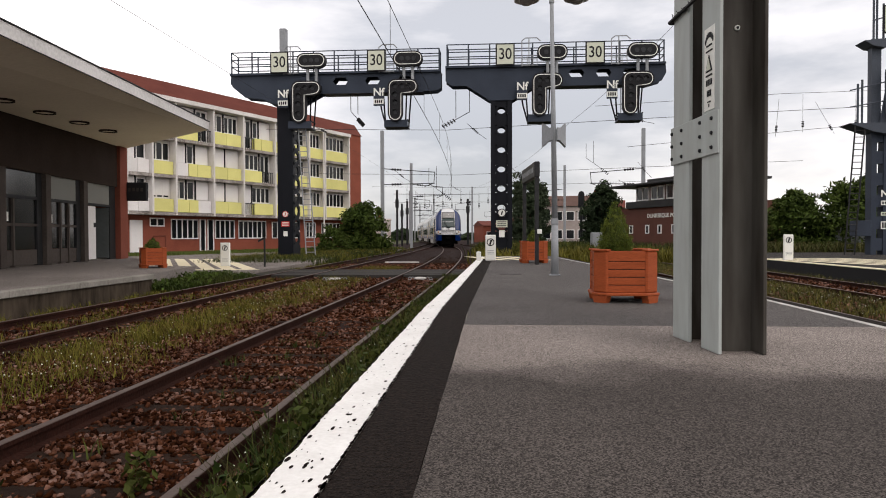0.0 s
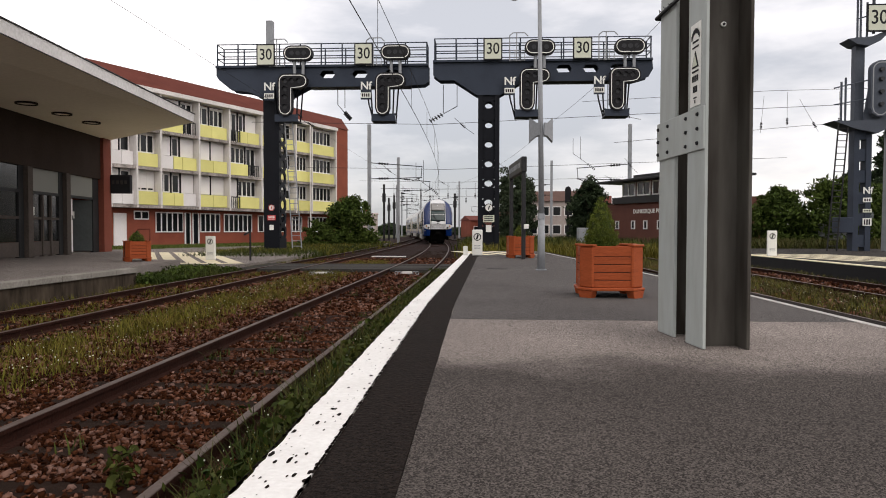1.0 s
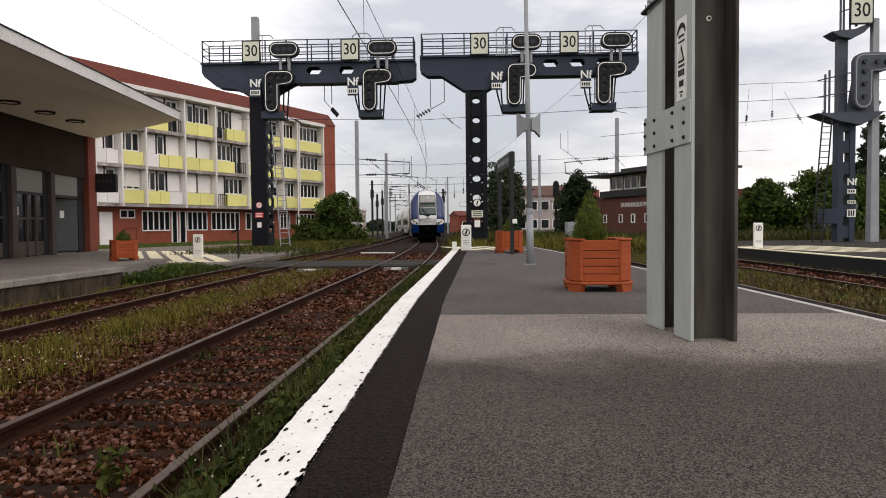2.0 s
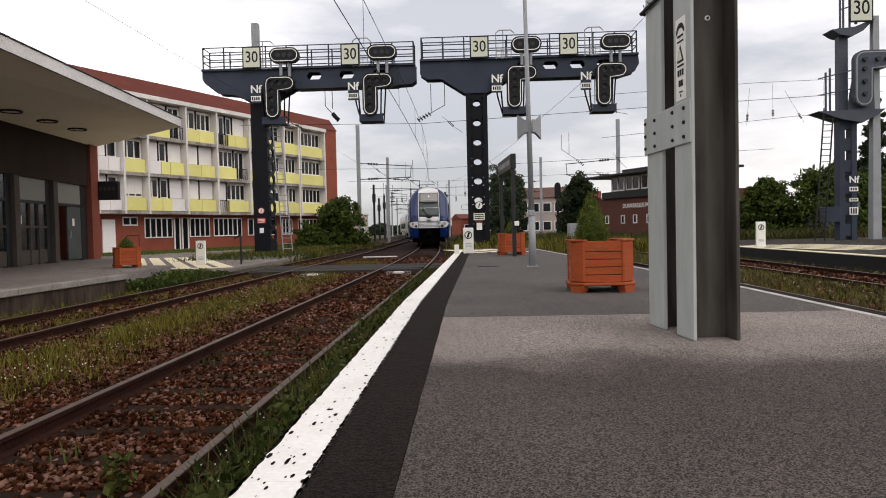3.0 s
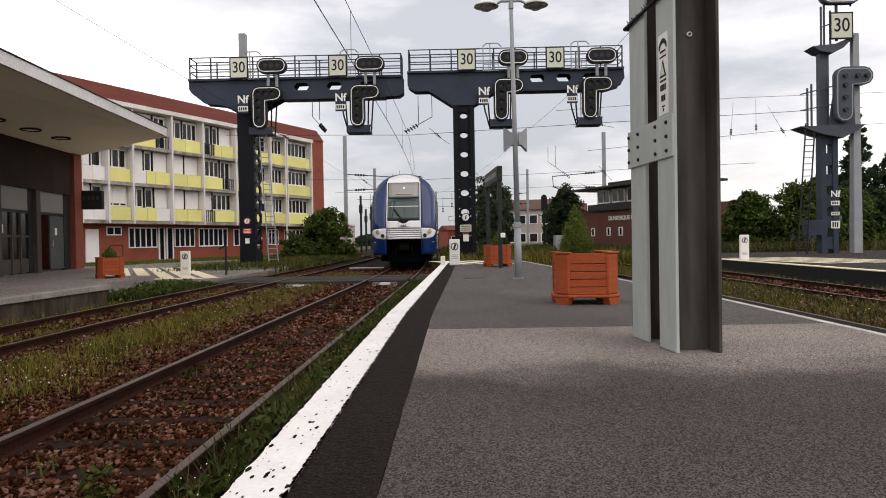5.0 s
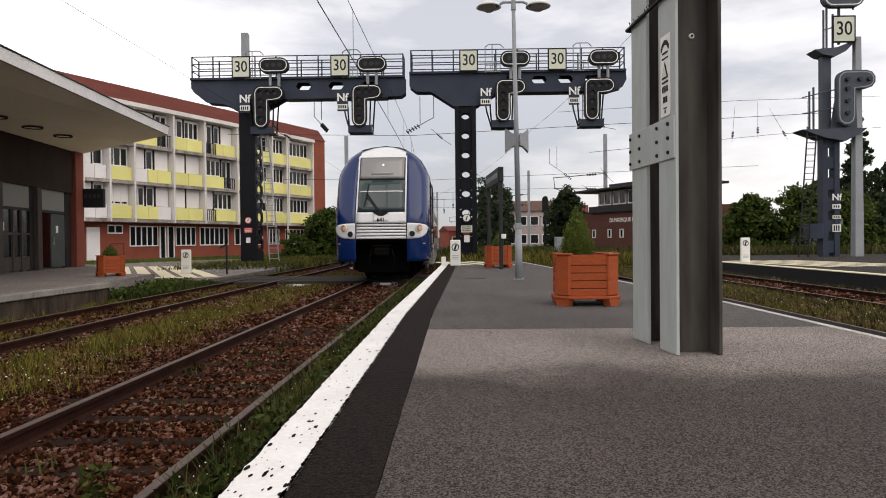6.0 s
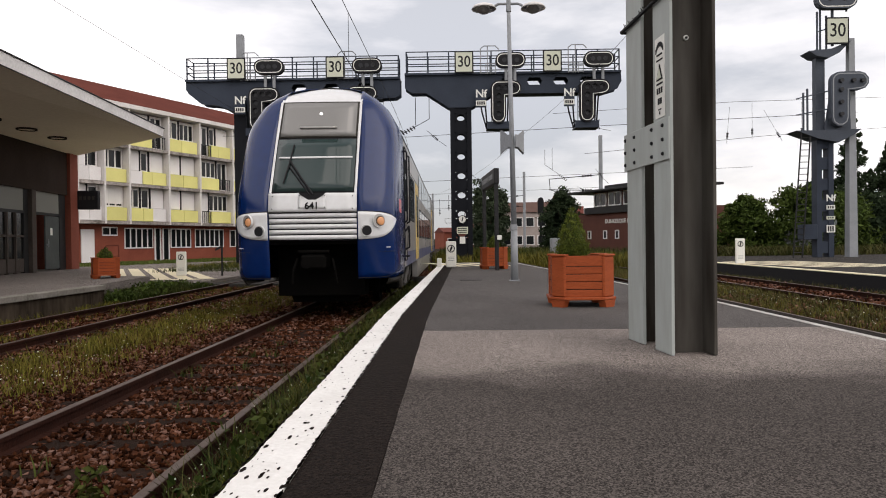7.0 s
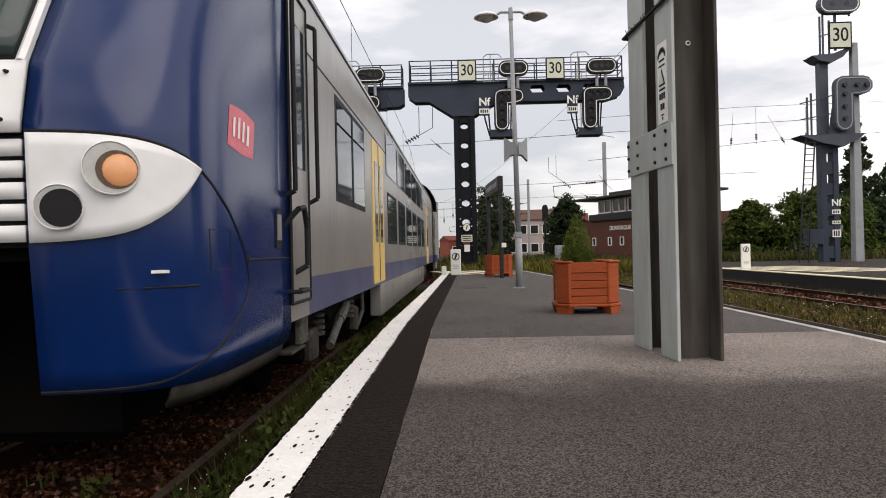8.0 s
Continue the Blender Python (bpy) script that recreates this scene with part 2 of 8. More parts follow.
LAMP_RING = mat("lamp_ring", (0.42, 0.42, 0.41), 0.4, 0.3, (0.3, 0.29, 0.28), 4, 40, 0, 0.6)
LAMP_WELL = mat("lamp_reflector", (0.10, 0.065, 0.045), 0.3, 0.4, (0.05, 0.03, 0.02), 9, 40, 0, 0.8)
SKIRT_GREY = mat("dirty_skirt", (0.060, 0.056, 0.05), 0.55, 0.0, (0.018, 0.015, 0.012), 2, 20, 0.1, 0.9)
LAMP_WHITE = mat("marker_glow", (0.95, 0.97, 1.0), 0.2, 0, None, 8, 40, 0, 0.2, 0.5, 0, (1, 1, 1), 1.6)
LOGO_RED = mat("logo_red", (0.66, 0.13, 0.17), 0.35, 0, (0.5, 0.07, 0.1), 2, 20, 0, 0.5)
BOGIE_GREY = mat("dusty_steel", (0.075, 0.068, 0.06), 0.7, 0.1, (0.022, 0.019, 0.016), 3, 25, 0.15, 0.9)
BOGIE_PALE = mat("pale_dusty_steel", (0.14, 0.135, 0.125), 0.7, 0.0, (0.04, 0.036, 0.032), 3, 25, 0.1, 0.95)
PLANTER = mat("planter_wood", (0.36, 0.080, 0.027), 0.5, 0, (0.19, 0.040, 0.014), 2.2, 22, 0.15, 0.7, 0.4, 0.08, (1, 1, 5))
PLASTER = mat("white_plaster", (0.76, 0.73, 0.71), 0.85, 0, (0.45, 0.42, 0.39), 0.6, 14, 0.15, 0.8)
PANEL_YELLOW = mat("yellow_panel", (0.76, 0.72, 0.27), 0.6, 0, (0.56, 0.52, 0.19), 0.8, 12, 0.02, 0.55, 0.4, 0.08)
PANEL_WHITE = mat("white_panel", (0.80, 0.78, 0.77), 0.7, 0, (0.64, 0.61, 0.59), 0.7, 16, 0.05, 0.7, 0.4, 0.06)
BRICK_RED = mat("red_brick", (0.27, 0.080, 0.050), 0.9, 0, (0.18, 0.052, 0.034), 0.8, 18, 0.3, 0.8)
ROOF_RED = mat("red_roof", (0.15, 0.046, 0.035), 0.8, 0, (0.10, 0.032, 0.025), 0.5, 12, 0.3, 0.8, 0.3, 0, (1, 1, 4))
BRICK_DARK = mat("dark_brick", (0.13, 0.055, 0.042), 0.9, 0, (0.085, 0.04, 0.032), 0.8, 18, 0.3, 0.8)
CANOPY_UNDER = mat("canopy_soffit", (0.82, 0.745, 0.61), 0.8, 0, (0.68, 0.605, 0.48), 0.5, 10, 0.05, 0.7)
CANOPY_EDGE = mat("canopy_edge", (0.80, 0.78, 0.77), 0.7, 0, (0.5, 0.49, 0.47), 0.8, 14, 0.05, 0.7)
STATION_WALL = mat("station_wall", (0.040, 0.026, 0.020), 0.8, 0, (0.022, 0.015, 0.012), 0.8, 14, 0.1, 0.8)
STATION_PIER = mat("station_pier", (0.22, 0.065, 0.045), 0.8, 0, (0.15, 0.045, 0.03), 0.8, 14, 0.1, 0.8)
FRAME_DARK = mat("dark_frame", (0.018, 0.018, 0.020), 0.5, 0.2, (0.05, 0.05, 0.05), 2, 20, 0.02)
STATION_MULL = mat("station_mullion", (0.085, 0.07, 0.062), 0.75, 0, (0.05, 0.04, 0.035), 0.9, 14, 0.08, 0.8)
FOLIAGE = mat("foliage", (0.031, 0.054, 0.010), 0.7, 0, (0.066, 0.090, 0.018), 0.4, 3, 0, 0.9, 0.3, 0.45)
FOLIAGE_MID = mat("foliage_mid", (0.034, 0.050, 0.030), 0.75, 0, (0.060, 0.078, 0.042), 0.4, 3, 0, 0.9, 0.3, 0.4)
FOLIAGE_DARK = mat("foliage_dark", (0.018, 0.031, 0.015), 0.75, 0, (0.034, 0.050, 0.022), 0.4, 3, 0, 0.9, 0.3, 0.4)
WALL_STAINED = mat("stained_wall", (0.085, 0.066, 0.048), 0.9, 0, (0.016, 0.012, 0.009), 1.4, 9, 0.3, 0.95, 0.2, 0, (1, 1, 0.25))
PILASTER = mat("grimy_concrete", (0.70, 0.67, 0.65), 0.85, 0, (0.46, 0.43, 0.405), 0.9, 9, 0.05, 0.55, 0.3, 0, (1, 1, 0.3))
# slab grime, with the shadow band below the slabs put into the dark tone
SLAB_GRIME_SHADE = mat("grimy_shaded_slab", (0.46, 0.42, 0.39), 0.85, 0, (0.07, 0.058, 0.048), 1.3, 8, 0.1, 0.95)
CONIFER = mat("small_conifer", (0.040, 0.074, 0.012), 0.7, 0, (0.15, 0.165, 0.030), 2.5, 22, 0, 0.9, 0.3, 0.4)
BARK = mat("bark", (0.09, 0.07, 0.05), 0.9, 0, None, 3, 25, 0.5)
FAR_PAVING = asphalt("asphalt_far", (0.028, 0.026, 0.024), (0.055, 0.05, 0.046))
DRY_GRASS = mat("dry_grass", (0.075, 0.060, 0.022), 0.75, 0, (0.05, 0.06, 0.016), 0.9, 7, 0, 0.9, 0.3, 0.45)
WIRE = mat("wire", (0.03, 0.03, 0.032), 0.6, 0.4, None, 2, 20, 0)
HATCH = mat("crossing_paint", (0.78, 0.70, 0.50), 0.75, 0, (0.58, 0.52, 0.37), 1.2, 14, 0.1, 0.7)
RUBBER = mat("crossing_board", (0.028, 0.026, 0.024), 0.9, 0, (0.055, 0.05, 0.046), 1.2, 18, 0.3, 0.8)
FAR_WALL = mat("distant_walls", (0.42, 0.36, 0.33), 0.9, 0, (0.30, 0.25, 0.23), 0.3, 3, 0.05, 0.8)


# ---- mesh helpers ----
def box(bm, x0, x1, y0, y1, z0, z1, bevel=0.0, m=None):
    r = bmesh.ops.create_cube(bm, size=1.0)
    vs = r["verts"]
    for v in vs:
        v.co = Vector(((x0 + x1) / 2 + v.co.x * (x1 - x0), (y0 + y1) / 2 + v.co.y * (y1 - y0), (z0 + z1) / 2 + v.co.z * (z1 - z0)))
    if bevel:
        es = {e for v in vs for e in v.link_edges}
        g = bmesh.ops.bevel(bm, geom=list(es), offset=bevel, segments=1, affect="EDGES", profile=0.5)
        vs = list({v for f in g["faces"] for v in f.verts} | {v for v in vs if v.is_valid})
    if m is not None:
        bmesh.ops.transform(bm, matrix=m, verts=vs)
    return vs


def rod(bm, a, b, r, r2=None, n=8):
    a, b = Vector(a), Vector(b)
    d = b - a
    g = bmesh.ops.create_cone(bm, cap_ends=True, segments=n, radius1=r, radius2=r if r2 is None else r2, depth=d.length)
    m = Matrix.Translation((a + b) / 2) @ d.to_track_quat("Z", "Y").to_matrix().to_4x4()
    bmesh.ops.transform(bm, matrix=m, verts=g["verts"])
    return g["verts"]


def pipe(bm, pts, r, n=6):
    for a, b in zip(pts, pts[1:]):
        rod(bm, a, b, r, None, n)


def prism(bm, outline, h0, h1, place):
    """Extrude a 2D outline (u, v) from h0 to h1; place maps (u, v, h) to a point."""
    lo = [bm.verts.new(place(u, v, h0)) for u, v in outline]
    hi = [bm.verts.new(place(u, v, h1)) for u, v in outline]
    n = len(outline)
    bm.faces.new(lo)
    bm.faces.new(hi[::-1])
    for i in range(n):
        bm.faces.new((lo[i], lo[(i + 1) % n], hi[(i + 1) % n], hi[i]))


def finish(bm, name, material, smooth=False):
    bmesh.ops.recalc_face_normals(bm, faces=bm.faces[:])
    me = bpy.data.meshes.new(name)
    bm.to_mesh(me)
    bm.free()
    for m in material if isinstance(material, (list, tuple)) else [material]:
        me.materials.append(m)
    if smooth:
        me.polygons.foreach_set("use_smooth", [True] * len(me.polygons))
    return me


def part(name, bm, material, parent, label="", smooth=False, at=None):
    ob = new(name, finish(bm, name, material, smooth))
    ob.parent = parent
    if at is not None:
        ob.matrix_basis = at
    if label:
        ob["label"] = label
    return ob


def share(name, me, parent, m):
    ob = new(name, me)
    ob.parent = parent
    ob.matrix_basis = m
    return ob


def thing(name, m, label, category, group="", kind=""):
    ob = new(name)
    ob.matrix_basis = m
    ob.empty_display_size = 0.2
    return tagged(ob, label, category, group, kind)


def solid(name, bm, material, label, category, group="", kind="", m=None, smooth=False):
    ob = new(name, finish(bm, name, material, smooth))
    if m is not None:
        ob.matrix_basis = m
    return tagged(ob, label, category, group, kind)


def arr_mesh(name, verts, faces, material):
    """A mesh from numpy arrays: verts (n, 3), faces (m, k)."""
    me = bpy.data.meshes.new(name)
    k = faces.shape[1]
    me.vertices.add(len(verts))
    me.vertices.foreach_set("co", verts.astype(np.float32).ravel())
    me.loops.add(faces.size)
    me.loops.foreach_set("vertex_index", faces.astype(np.int32).ravel())
    me.polygons.add(len(faces))
    me.polygons.foreach_set("loop_start", np.arange(len(faces), dtype=np.int32) * k)
    me.polygons.foreach_set("loop_total", np.full(len(faces), k, dtype=np.int32))
    me.update(calc_edges=True)
    me.validate()
    me.materials.append(material)
    return me


def text_mesh(bm_or_none, body, size, name, material, parent, m, label="", depth=0.004, bold=0.022):
    cu = bpy.data.curves.new(name, "FONT")
    cu.body, cu.size, cu.align_x, cu.align_y, cu.extrude, cu.offset = body, size, "CENTER", "CENTER", depth, size * bold
    tmp = new(name + "_tmp", cu)
    dg = bpy.context.evaluated_depsgraph_get()
    me = bpy.data.meshes.new_from_object(tmp.evaluated_get(dg))
    bpy.data.objects.remove(tmp)
    bpy.data.curves.remove(cu)
    me.materials.clear()
    me.materials.append(material)
    ob = new(name, me)
    ob.parent = parent
    ob.matrix_basis = m
    if label:
        ob["label"] = label
    return ob


FACE = Matrix.Rotation(radians(90), 4, "X")  # text that stands upright and faces -y


# ---- the plan: track lines and levels ----
RAIL_Z = -0.55
YS = [-40, 5, 12, 20, 27, 35, 45, 55, 65, 76, 88, 102, 128, 155, 200]
XS = [-2.4, -2.4, -2.34, -2.27, -2.25, -2.35, -2.65, -3.15, -3.8, -4.75, -6.1, -7.9, -11.5, -15.5, -22.5]


def main_x(y):
    return float(np.interp(y, np.linspace(-40, 200, 121), SMOOTH_X))


_g = np.linspace(-40, 200, 121)
SMOOTH_X = np.interp(_g, YS, XS)
for _i in range(6):
    SMOOTH_X[1:-1] = (SMOOTH_X[:-2] + 2 * SMOOTH_X[1:-1] + SMOOTH_X[2:]) / 4


def track_b(y):
    return -6.85 if y < 30 else -6.85 - 0.0004 * (y - 30) ** 2


def track_c(y):
    return 5.1 if y < 15 else 5.1 - 0.0016 * (y - 15) ** 2 if y < 60 else 1.86 - 0.14 * (y - 60)


def track_d(y):
    return 9.05 if y < 20 else 9.05 - 0.0007 * (y - 20) ** 2


def sweep(bm, fx, off, prof, ys):
    """A profile (u across, z) swept along the line fx(y) + off."""
    rings = []
    for y in ys:
        x = fx(y) + off
        rings.append([bm.verts.new((x + u, y, z)) for u, z in prof])
    n = len(prof)
    for a, b in zip(rings, rings[1:]):
        for i in range(n):
            bm.faces.new((a[i], a[(i + 1) % n], b[(i + 1) % n], b[i]))
    bm.faces.new(rings[0])
    bm.faces.new(rings[-1][::-1])


RAIL_PROF = [(-0.07, -0.15), (0.07, -0.15), (0.06, -0.125), (0.012, -0.11), (0.012, -0.045), (0.035, -0.035), (0.035, -0.006),
             (-0.035, -0.006), (-0.035, -0.035), (-0.012, -0.045), (-0.012, -0.11), (-0.06, -0.125)]


def track(label, fx, y0, y1, sleepers):
    t = thing("railway_track", pose(0, 0, 0), label, "railway track", "station tracks", "structure")
    ys = [y0 + (y1 - y0) * i / 70 for i in range(71)]
    for s in (-0.752, 0.752):
        bm = bmesh.new()
        sweep(bm, fx, s, [(u, RAIL_Z + z) for u, z in RAIL_PROF], ys)
        r = part("rail", bm, RAIL_RUST, t)
        bm = bmesh.new()
        sweep(bm, fx, s, [(u * 0.93, RAIL_Z + z) for u, z in [(-0.035, -0.006), (0.035, -0.006), (0.033, -0.001), (0.02, 0.0), (-0.02, 0.0), (-0.033, -0.001)]], ys)
        part("rail_head", bm, RAIL_TOP, r, "rubbed steel running surface")
    bm = bmesh.new()
    box(bm, -1.25, 1.25, -0.125, 0.125, -0.14, 0.0, 0.012)
    me = finish(bm, "sleeper", SLEEPER)
    rng = random.Random(4)
    y = max(y0, -2)
    while y < sleepers:
        share("sleeper", me, t, pose(fx(y) + rng.uniform(-0.03, 0.03), y, RAIL_Z - 0.130 + rng.uniform(-0.008, 0.008), 0, 0, rng.uniform(-0.8, 0.8)))
        y += 0.62
    return t


# ---- ground ----
bm = bmesh.new()
bmesh.ops.create_grid(bm, x_segments=60, y_segments=60, size=900)
for v in bm.verts:
    v.co.z = -0.80
ground = solid("ground", bm, SOIL, "weedy brown earth and grass of the railway yard", "ground", "", "structure")

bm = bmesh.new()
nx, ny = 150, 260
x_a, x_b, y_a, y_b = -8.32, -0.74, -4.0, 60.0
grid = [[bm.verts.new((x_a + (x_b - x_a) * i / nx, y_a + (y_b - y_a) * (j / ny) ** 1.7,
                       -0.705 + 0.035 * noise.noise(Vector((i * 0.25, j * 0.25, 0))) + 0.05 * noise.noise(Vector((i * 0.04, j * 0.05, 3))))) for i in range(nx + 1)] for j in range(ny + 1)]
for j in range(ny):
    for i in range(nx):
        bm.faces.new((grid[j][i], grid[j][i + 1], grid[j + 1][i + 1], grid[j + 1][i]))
ballast = solid("ballast_bed", bm, BALLAST_BED_SHADED, "rusty ballast bed between the two platforms, blackened for the shade among stones", "ballast", "", "structure", None, True)
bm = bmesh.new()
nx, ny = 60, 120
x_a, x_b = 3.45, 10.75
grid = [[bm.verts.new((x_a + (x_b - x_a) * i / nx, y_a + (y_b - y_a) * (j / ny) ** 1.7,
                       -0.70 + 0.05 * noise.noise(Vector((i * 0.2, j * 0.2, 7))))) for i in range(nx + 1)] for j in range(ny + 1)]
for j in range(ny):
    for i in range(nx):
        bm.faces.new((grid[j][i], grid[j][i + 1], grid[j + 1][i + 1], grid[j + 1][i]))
solid("ballast_bed", bm, BALLAST_BED_SHADED, "weed-grown ballast bed beyond the island platform", "ballast", "", "structure", None, True)
bm = bmesh.new()
box(bm, -16, 14, 60.05, 190, -0.80, -0.70)
solid("ballast_bed", bm, BALLAST_BED_SHADED, "rusty ballast of the far station throat", "ballast", "", "structure")

track("rusty running track with dark wooden sleepers beside the island platform", main_x, -6, 190, 46)
track("weed-grown rusty track along the low side platform", track_b, -6, 190, 40)
track("rusty track on the far side of the island platform", track_c, -6, 100, 30)
track("weed-grown track before the low far platform", track_d, -6, 120, 34)


# ---- platforms ----
def edge_l(y):
    return float(np.interp(y, [-5, 7, 11, 19, 25], [-0.71, -0.71, -0.63, -0.48, -0.38]))


def edge_r(y):
    return float(np.interp(y, [-5, 8, 13.4, 24], [3.41, 3.40, 3.10, 2.4]))


def strip(bm, fa, fb, ys, z0, z1):
    """A slab between two lines, with its sides."""
    top, bot = [], []
    for y in ys:
        za = z1(y) if callable(z1) else z1
        top.append((bm.verts.new((fa(y), y, za)), bm.verts.new((fb(y), y, za))))
        bot.append((bm.verts.new((fa(y), y, z0)), bm.verts.new((fb(y), y, z0))))
    for i in range(len(ys) - 1):
        a, b, c, d = top[i], top[i + 1], bot[i], bot[i + 1]
        bm.faces.new((a[0], a[1], b[1], b[0]))
        bm.faces.new((c[0], d[0], d[1], c[1]))
        bm.faces.new((a[0], b[0], d[0], c[0]))
        bm.faces.new((a[1], c[1], d[1], b[1]))
    bm.faces.new((top[0][0], bot[0][0], bot[0][1], top[0][1]))
    bm.faces.new((top[-1][0], top[-1][1], bot[-1][1], bot[-1][0]))


def plat_z(y):
    return 0.0 if y < 24.5 else -0.2 * (y - 24.5)


island = thing("platform_island", pose(0, 0, 0), "grey asphalt island platform with a white edge line", "platform", "", "structure")
YP = [-5 + 0.5 * i for i in range(60)] + [24.6, 25.5, 27.0]
bm = bmesh.new()
strip(bm, lambda y: edge_l(y) + 0.05, lambda y: edge_r(y) - 0.05, YP, -0.8, lambda y: plat_z(y) - 0.012)
part("platform_body", bm, CONCRETE, island)
rng = random.Random(2)
Y_MID1 = 5.75
for nm, y0, y1, ma, lb in (("paving_near", -5, Y_MID1, ASPH_GRADED, "coarse dark asphalt, paler along its far side"),
                           ("paving_far", Y_MID1, 24.5, ASPH_DARK, "dark grey asphalt")):
    bm = bmesh.new()
    ys = [y0 + (y1 - y0) * i / 40 for i in range(41)]
    strip(bm, lambda y: edge_l(y) + 0.48 + 0.012 * noise.noise(Vector((y * 3, 1, 0))), lambda y: edge_r(y) - 0.22, ys, -0.011, 0.0)
    part(nm, bm, ma, island, lb)
bm = bmesh.new()
strip(bm, lambda y: edge_l(y) + 0.20, lambda y: edge_l(y) + 0.478 + 0.012 * noise.noise(Vector((y * 3, 1, 0))), YP[:-3], -0.011, -0.002)
part("edge_strip", bm, ASPH_STRIP, island, "black tarred strip behind the edge line")
bm = bmesh.new()
strip(bm, lambda y: edge_r(y) - 0.219, lambda y: edge_r(y) - 0.150, YP[:-3], -0.011, 0.003)
part("edge_line", bm, LINE_WORN, island, "worn white edge line")
bm = bmesh.new()
strip(bm, lambda y: edge_r(y) - 0.149, edge_r, YP[:-3], -0.16, 0.0)
part("edge_kerb", bm, ASPH_STRIP, island, "dark kerb")
# white kerb stones of the near edge, worn and chipped
wear = random.Random(8)
y = -3.0
while y < 24:
    bm = bmesh.new()
    n = 16
    le, ri = [], []
    for i in range(n + 1):
        yy = y + 0.9992 * i / n
        le.append((edge_l(yy) + 0.014 * wear.random() ** 2, yy))
        ri.append((edge_l(yy) + 0.199 - 0.010 * wear.random(), yy))
    tl = [bm.verts.new((x, q, 0.004)) for x, q in le]
    tr = [bm.verts.new((x, q, 0.004)) for x, q in ri]
    bl = [bm.verts.new((x + 0.004, q, -0.16)) for x, q in le]
    br = [bm.verts.new((x, q, -0.02)) for x, q in ri]
    for i in range(n):
        bm.faces.new((tl[i], tr[i], tr[i + 1], tl[i + 1]))
        bm.faces.new((tl[i], tl[i + 1], bl[i + 1], bl[i]))
        bm.faces.new((tr[i], br[i], br[i + 1], tr[i + 1]))
    bm.faces.new((tl[0], bl[0], br[0], tr[0]))
    bm.faces.new((tl[n], tr[n], br[n], bl[n]))
    part("kerb_stone", bm, WHITE_LINE, island)
    y += 1.0
# chips broken out of the paint
bm = bmesh.new()
for i in range(2600):
    yy = 1.2 + 16 * wear.random() ** 1.9
    s = (0.2 if wear.random() < 0.5 else 0.0) if wear.random() < 0.85 else 0.2 * wear.random()
    cx, r = edge_l(yy) + s * 0.99, 0.002 + 0.009 * wear.random() ** 2.2
    k = 6
    bm.faces.new([bm.verts.new((cx + r * (0.6 + 0.5 * wear.random()) * math.cos(a * 2 * math.pi / k), yy + 2.6 * r * (0.6 + 0.5 * wear.random()) * math.sin(a * 2 * math.pi / k), 0.0052)) for a in range(k)])
tagged(part("paint_chips", bm, ASPH_STRIP, island, "dark chips in the white edge paint"), kind="stuff")


def hatching(x0, x1, y0, y1, z, n, lean, label, fill=0.5):
    t = thing("hatched_marking", pose(0, 0, 0), label, "road marking", "crossing markings", "structure")
    w = (x1 - x0) / n * fill
    for i in range(n):
        a = x0 + (x1 - x0) / n * i
        bm = bmesh.new()
        prism(bm, [(a, y0), (a + w, y0), (a + w + lean, y1), (a + lean, y1)], z, z + 0.006, lambda u, v, h: (u, v, h))
        part("stripe", bm, HATCH, t)


hatching(0.25, 2.2, 20.6, 23.9, 0.002, 3, -1.2, "cream hatched stripes at the platform's end")

# low platform by the station building
side = thing("platform_side", pose(0, 0, 0), "low grey platform with a worn concrete edge wall", "platform", "", "structure")
LEFT_Z = -0.17
bm = bmesh.new()
prism(bm, [(-24, -8), (-8.55, -8), (-8.55, 16.0), (-9.2, 20.3), (-11.0, 20.7), (-15.5, 28.4), (-24, 30)], -0.8, LEFT_Z, lambda u, v, h: (u, v, h))
part("paving", bm, ASPH_PALE, side)
for i in range(22):
    bm = bmesh.new()
    box(bm, -8.56, -8.30, -6 + i * 1.0, -6 + i * 1.0 + 0.99, LEFT_Z - 0.12, LEFT_Z + 0.004, 0.012)
    part("kerb_stone", bm, CONCRETE, side)
bm = bmesh.new()
box(bm, -8.545, -8.36, -6, 16.0, -0.8, LEFT_Z - 0.121)
part("edge_wall", bm, WALL_STAINED, side, "stained concrete edge wall")
bm = bmesh.new()
prism(bm, [(-8.25, 20.5), (-8.25, 33), (-9.3, 41), (-19, 41), (-15.2, 27), (-12, 20.5)], -0.8, -0.455, lambda u, v, h: (u, v, h))
solid("crossing_apron", bm, ASPH_PALE, "worn grey apron before the track crossing", "pavement", "", "structure")
hatching(-13.0, -8.3, 24.0, 35.0, -0.454, 6, -5.6, "cream hatched stripes of the track crossing", 0.68)
bm = bmesh.new()
prism(bm, [(-12.6, 23.3), (-9.2, 23.3), (-8.4, 23.85), (-12.9, 23.85)], -0.452, -0.446, lambda u, v, h: (u, v, h))
solid("border_line", bm, HATCH, "cream border line of the crossing", "road marking", "", "structure")

# level boards across the tracks
crossing = thing("track_crossing", pose(0, 0, 0), "dark board crossing over the two tracks", "crossing", "", "structure")
rng = random.Random(5)
for x0, x1 in ((-8.3, -7.68), (-7.50, -6.19), (-6.02, -3.12), (-2.95, -1.60), (-1.42, -0.45)):
    for j in range(6):
        bm = bmesh.new()
        y = 22.4 + j * 0.62
        box(bm, x0, x1, y, y + 0.60, -0.75, RAIL_Z - 0.008 + rng.uniform(-0.01, 0.01), 0.012)
        part("board", bm, RUBBER, crossing)

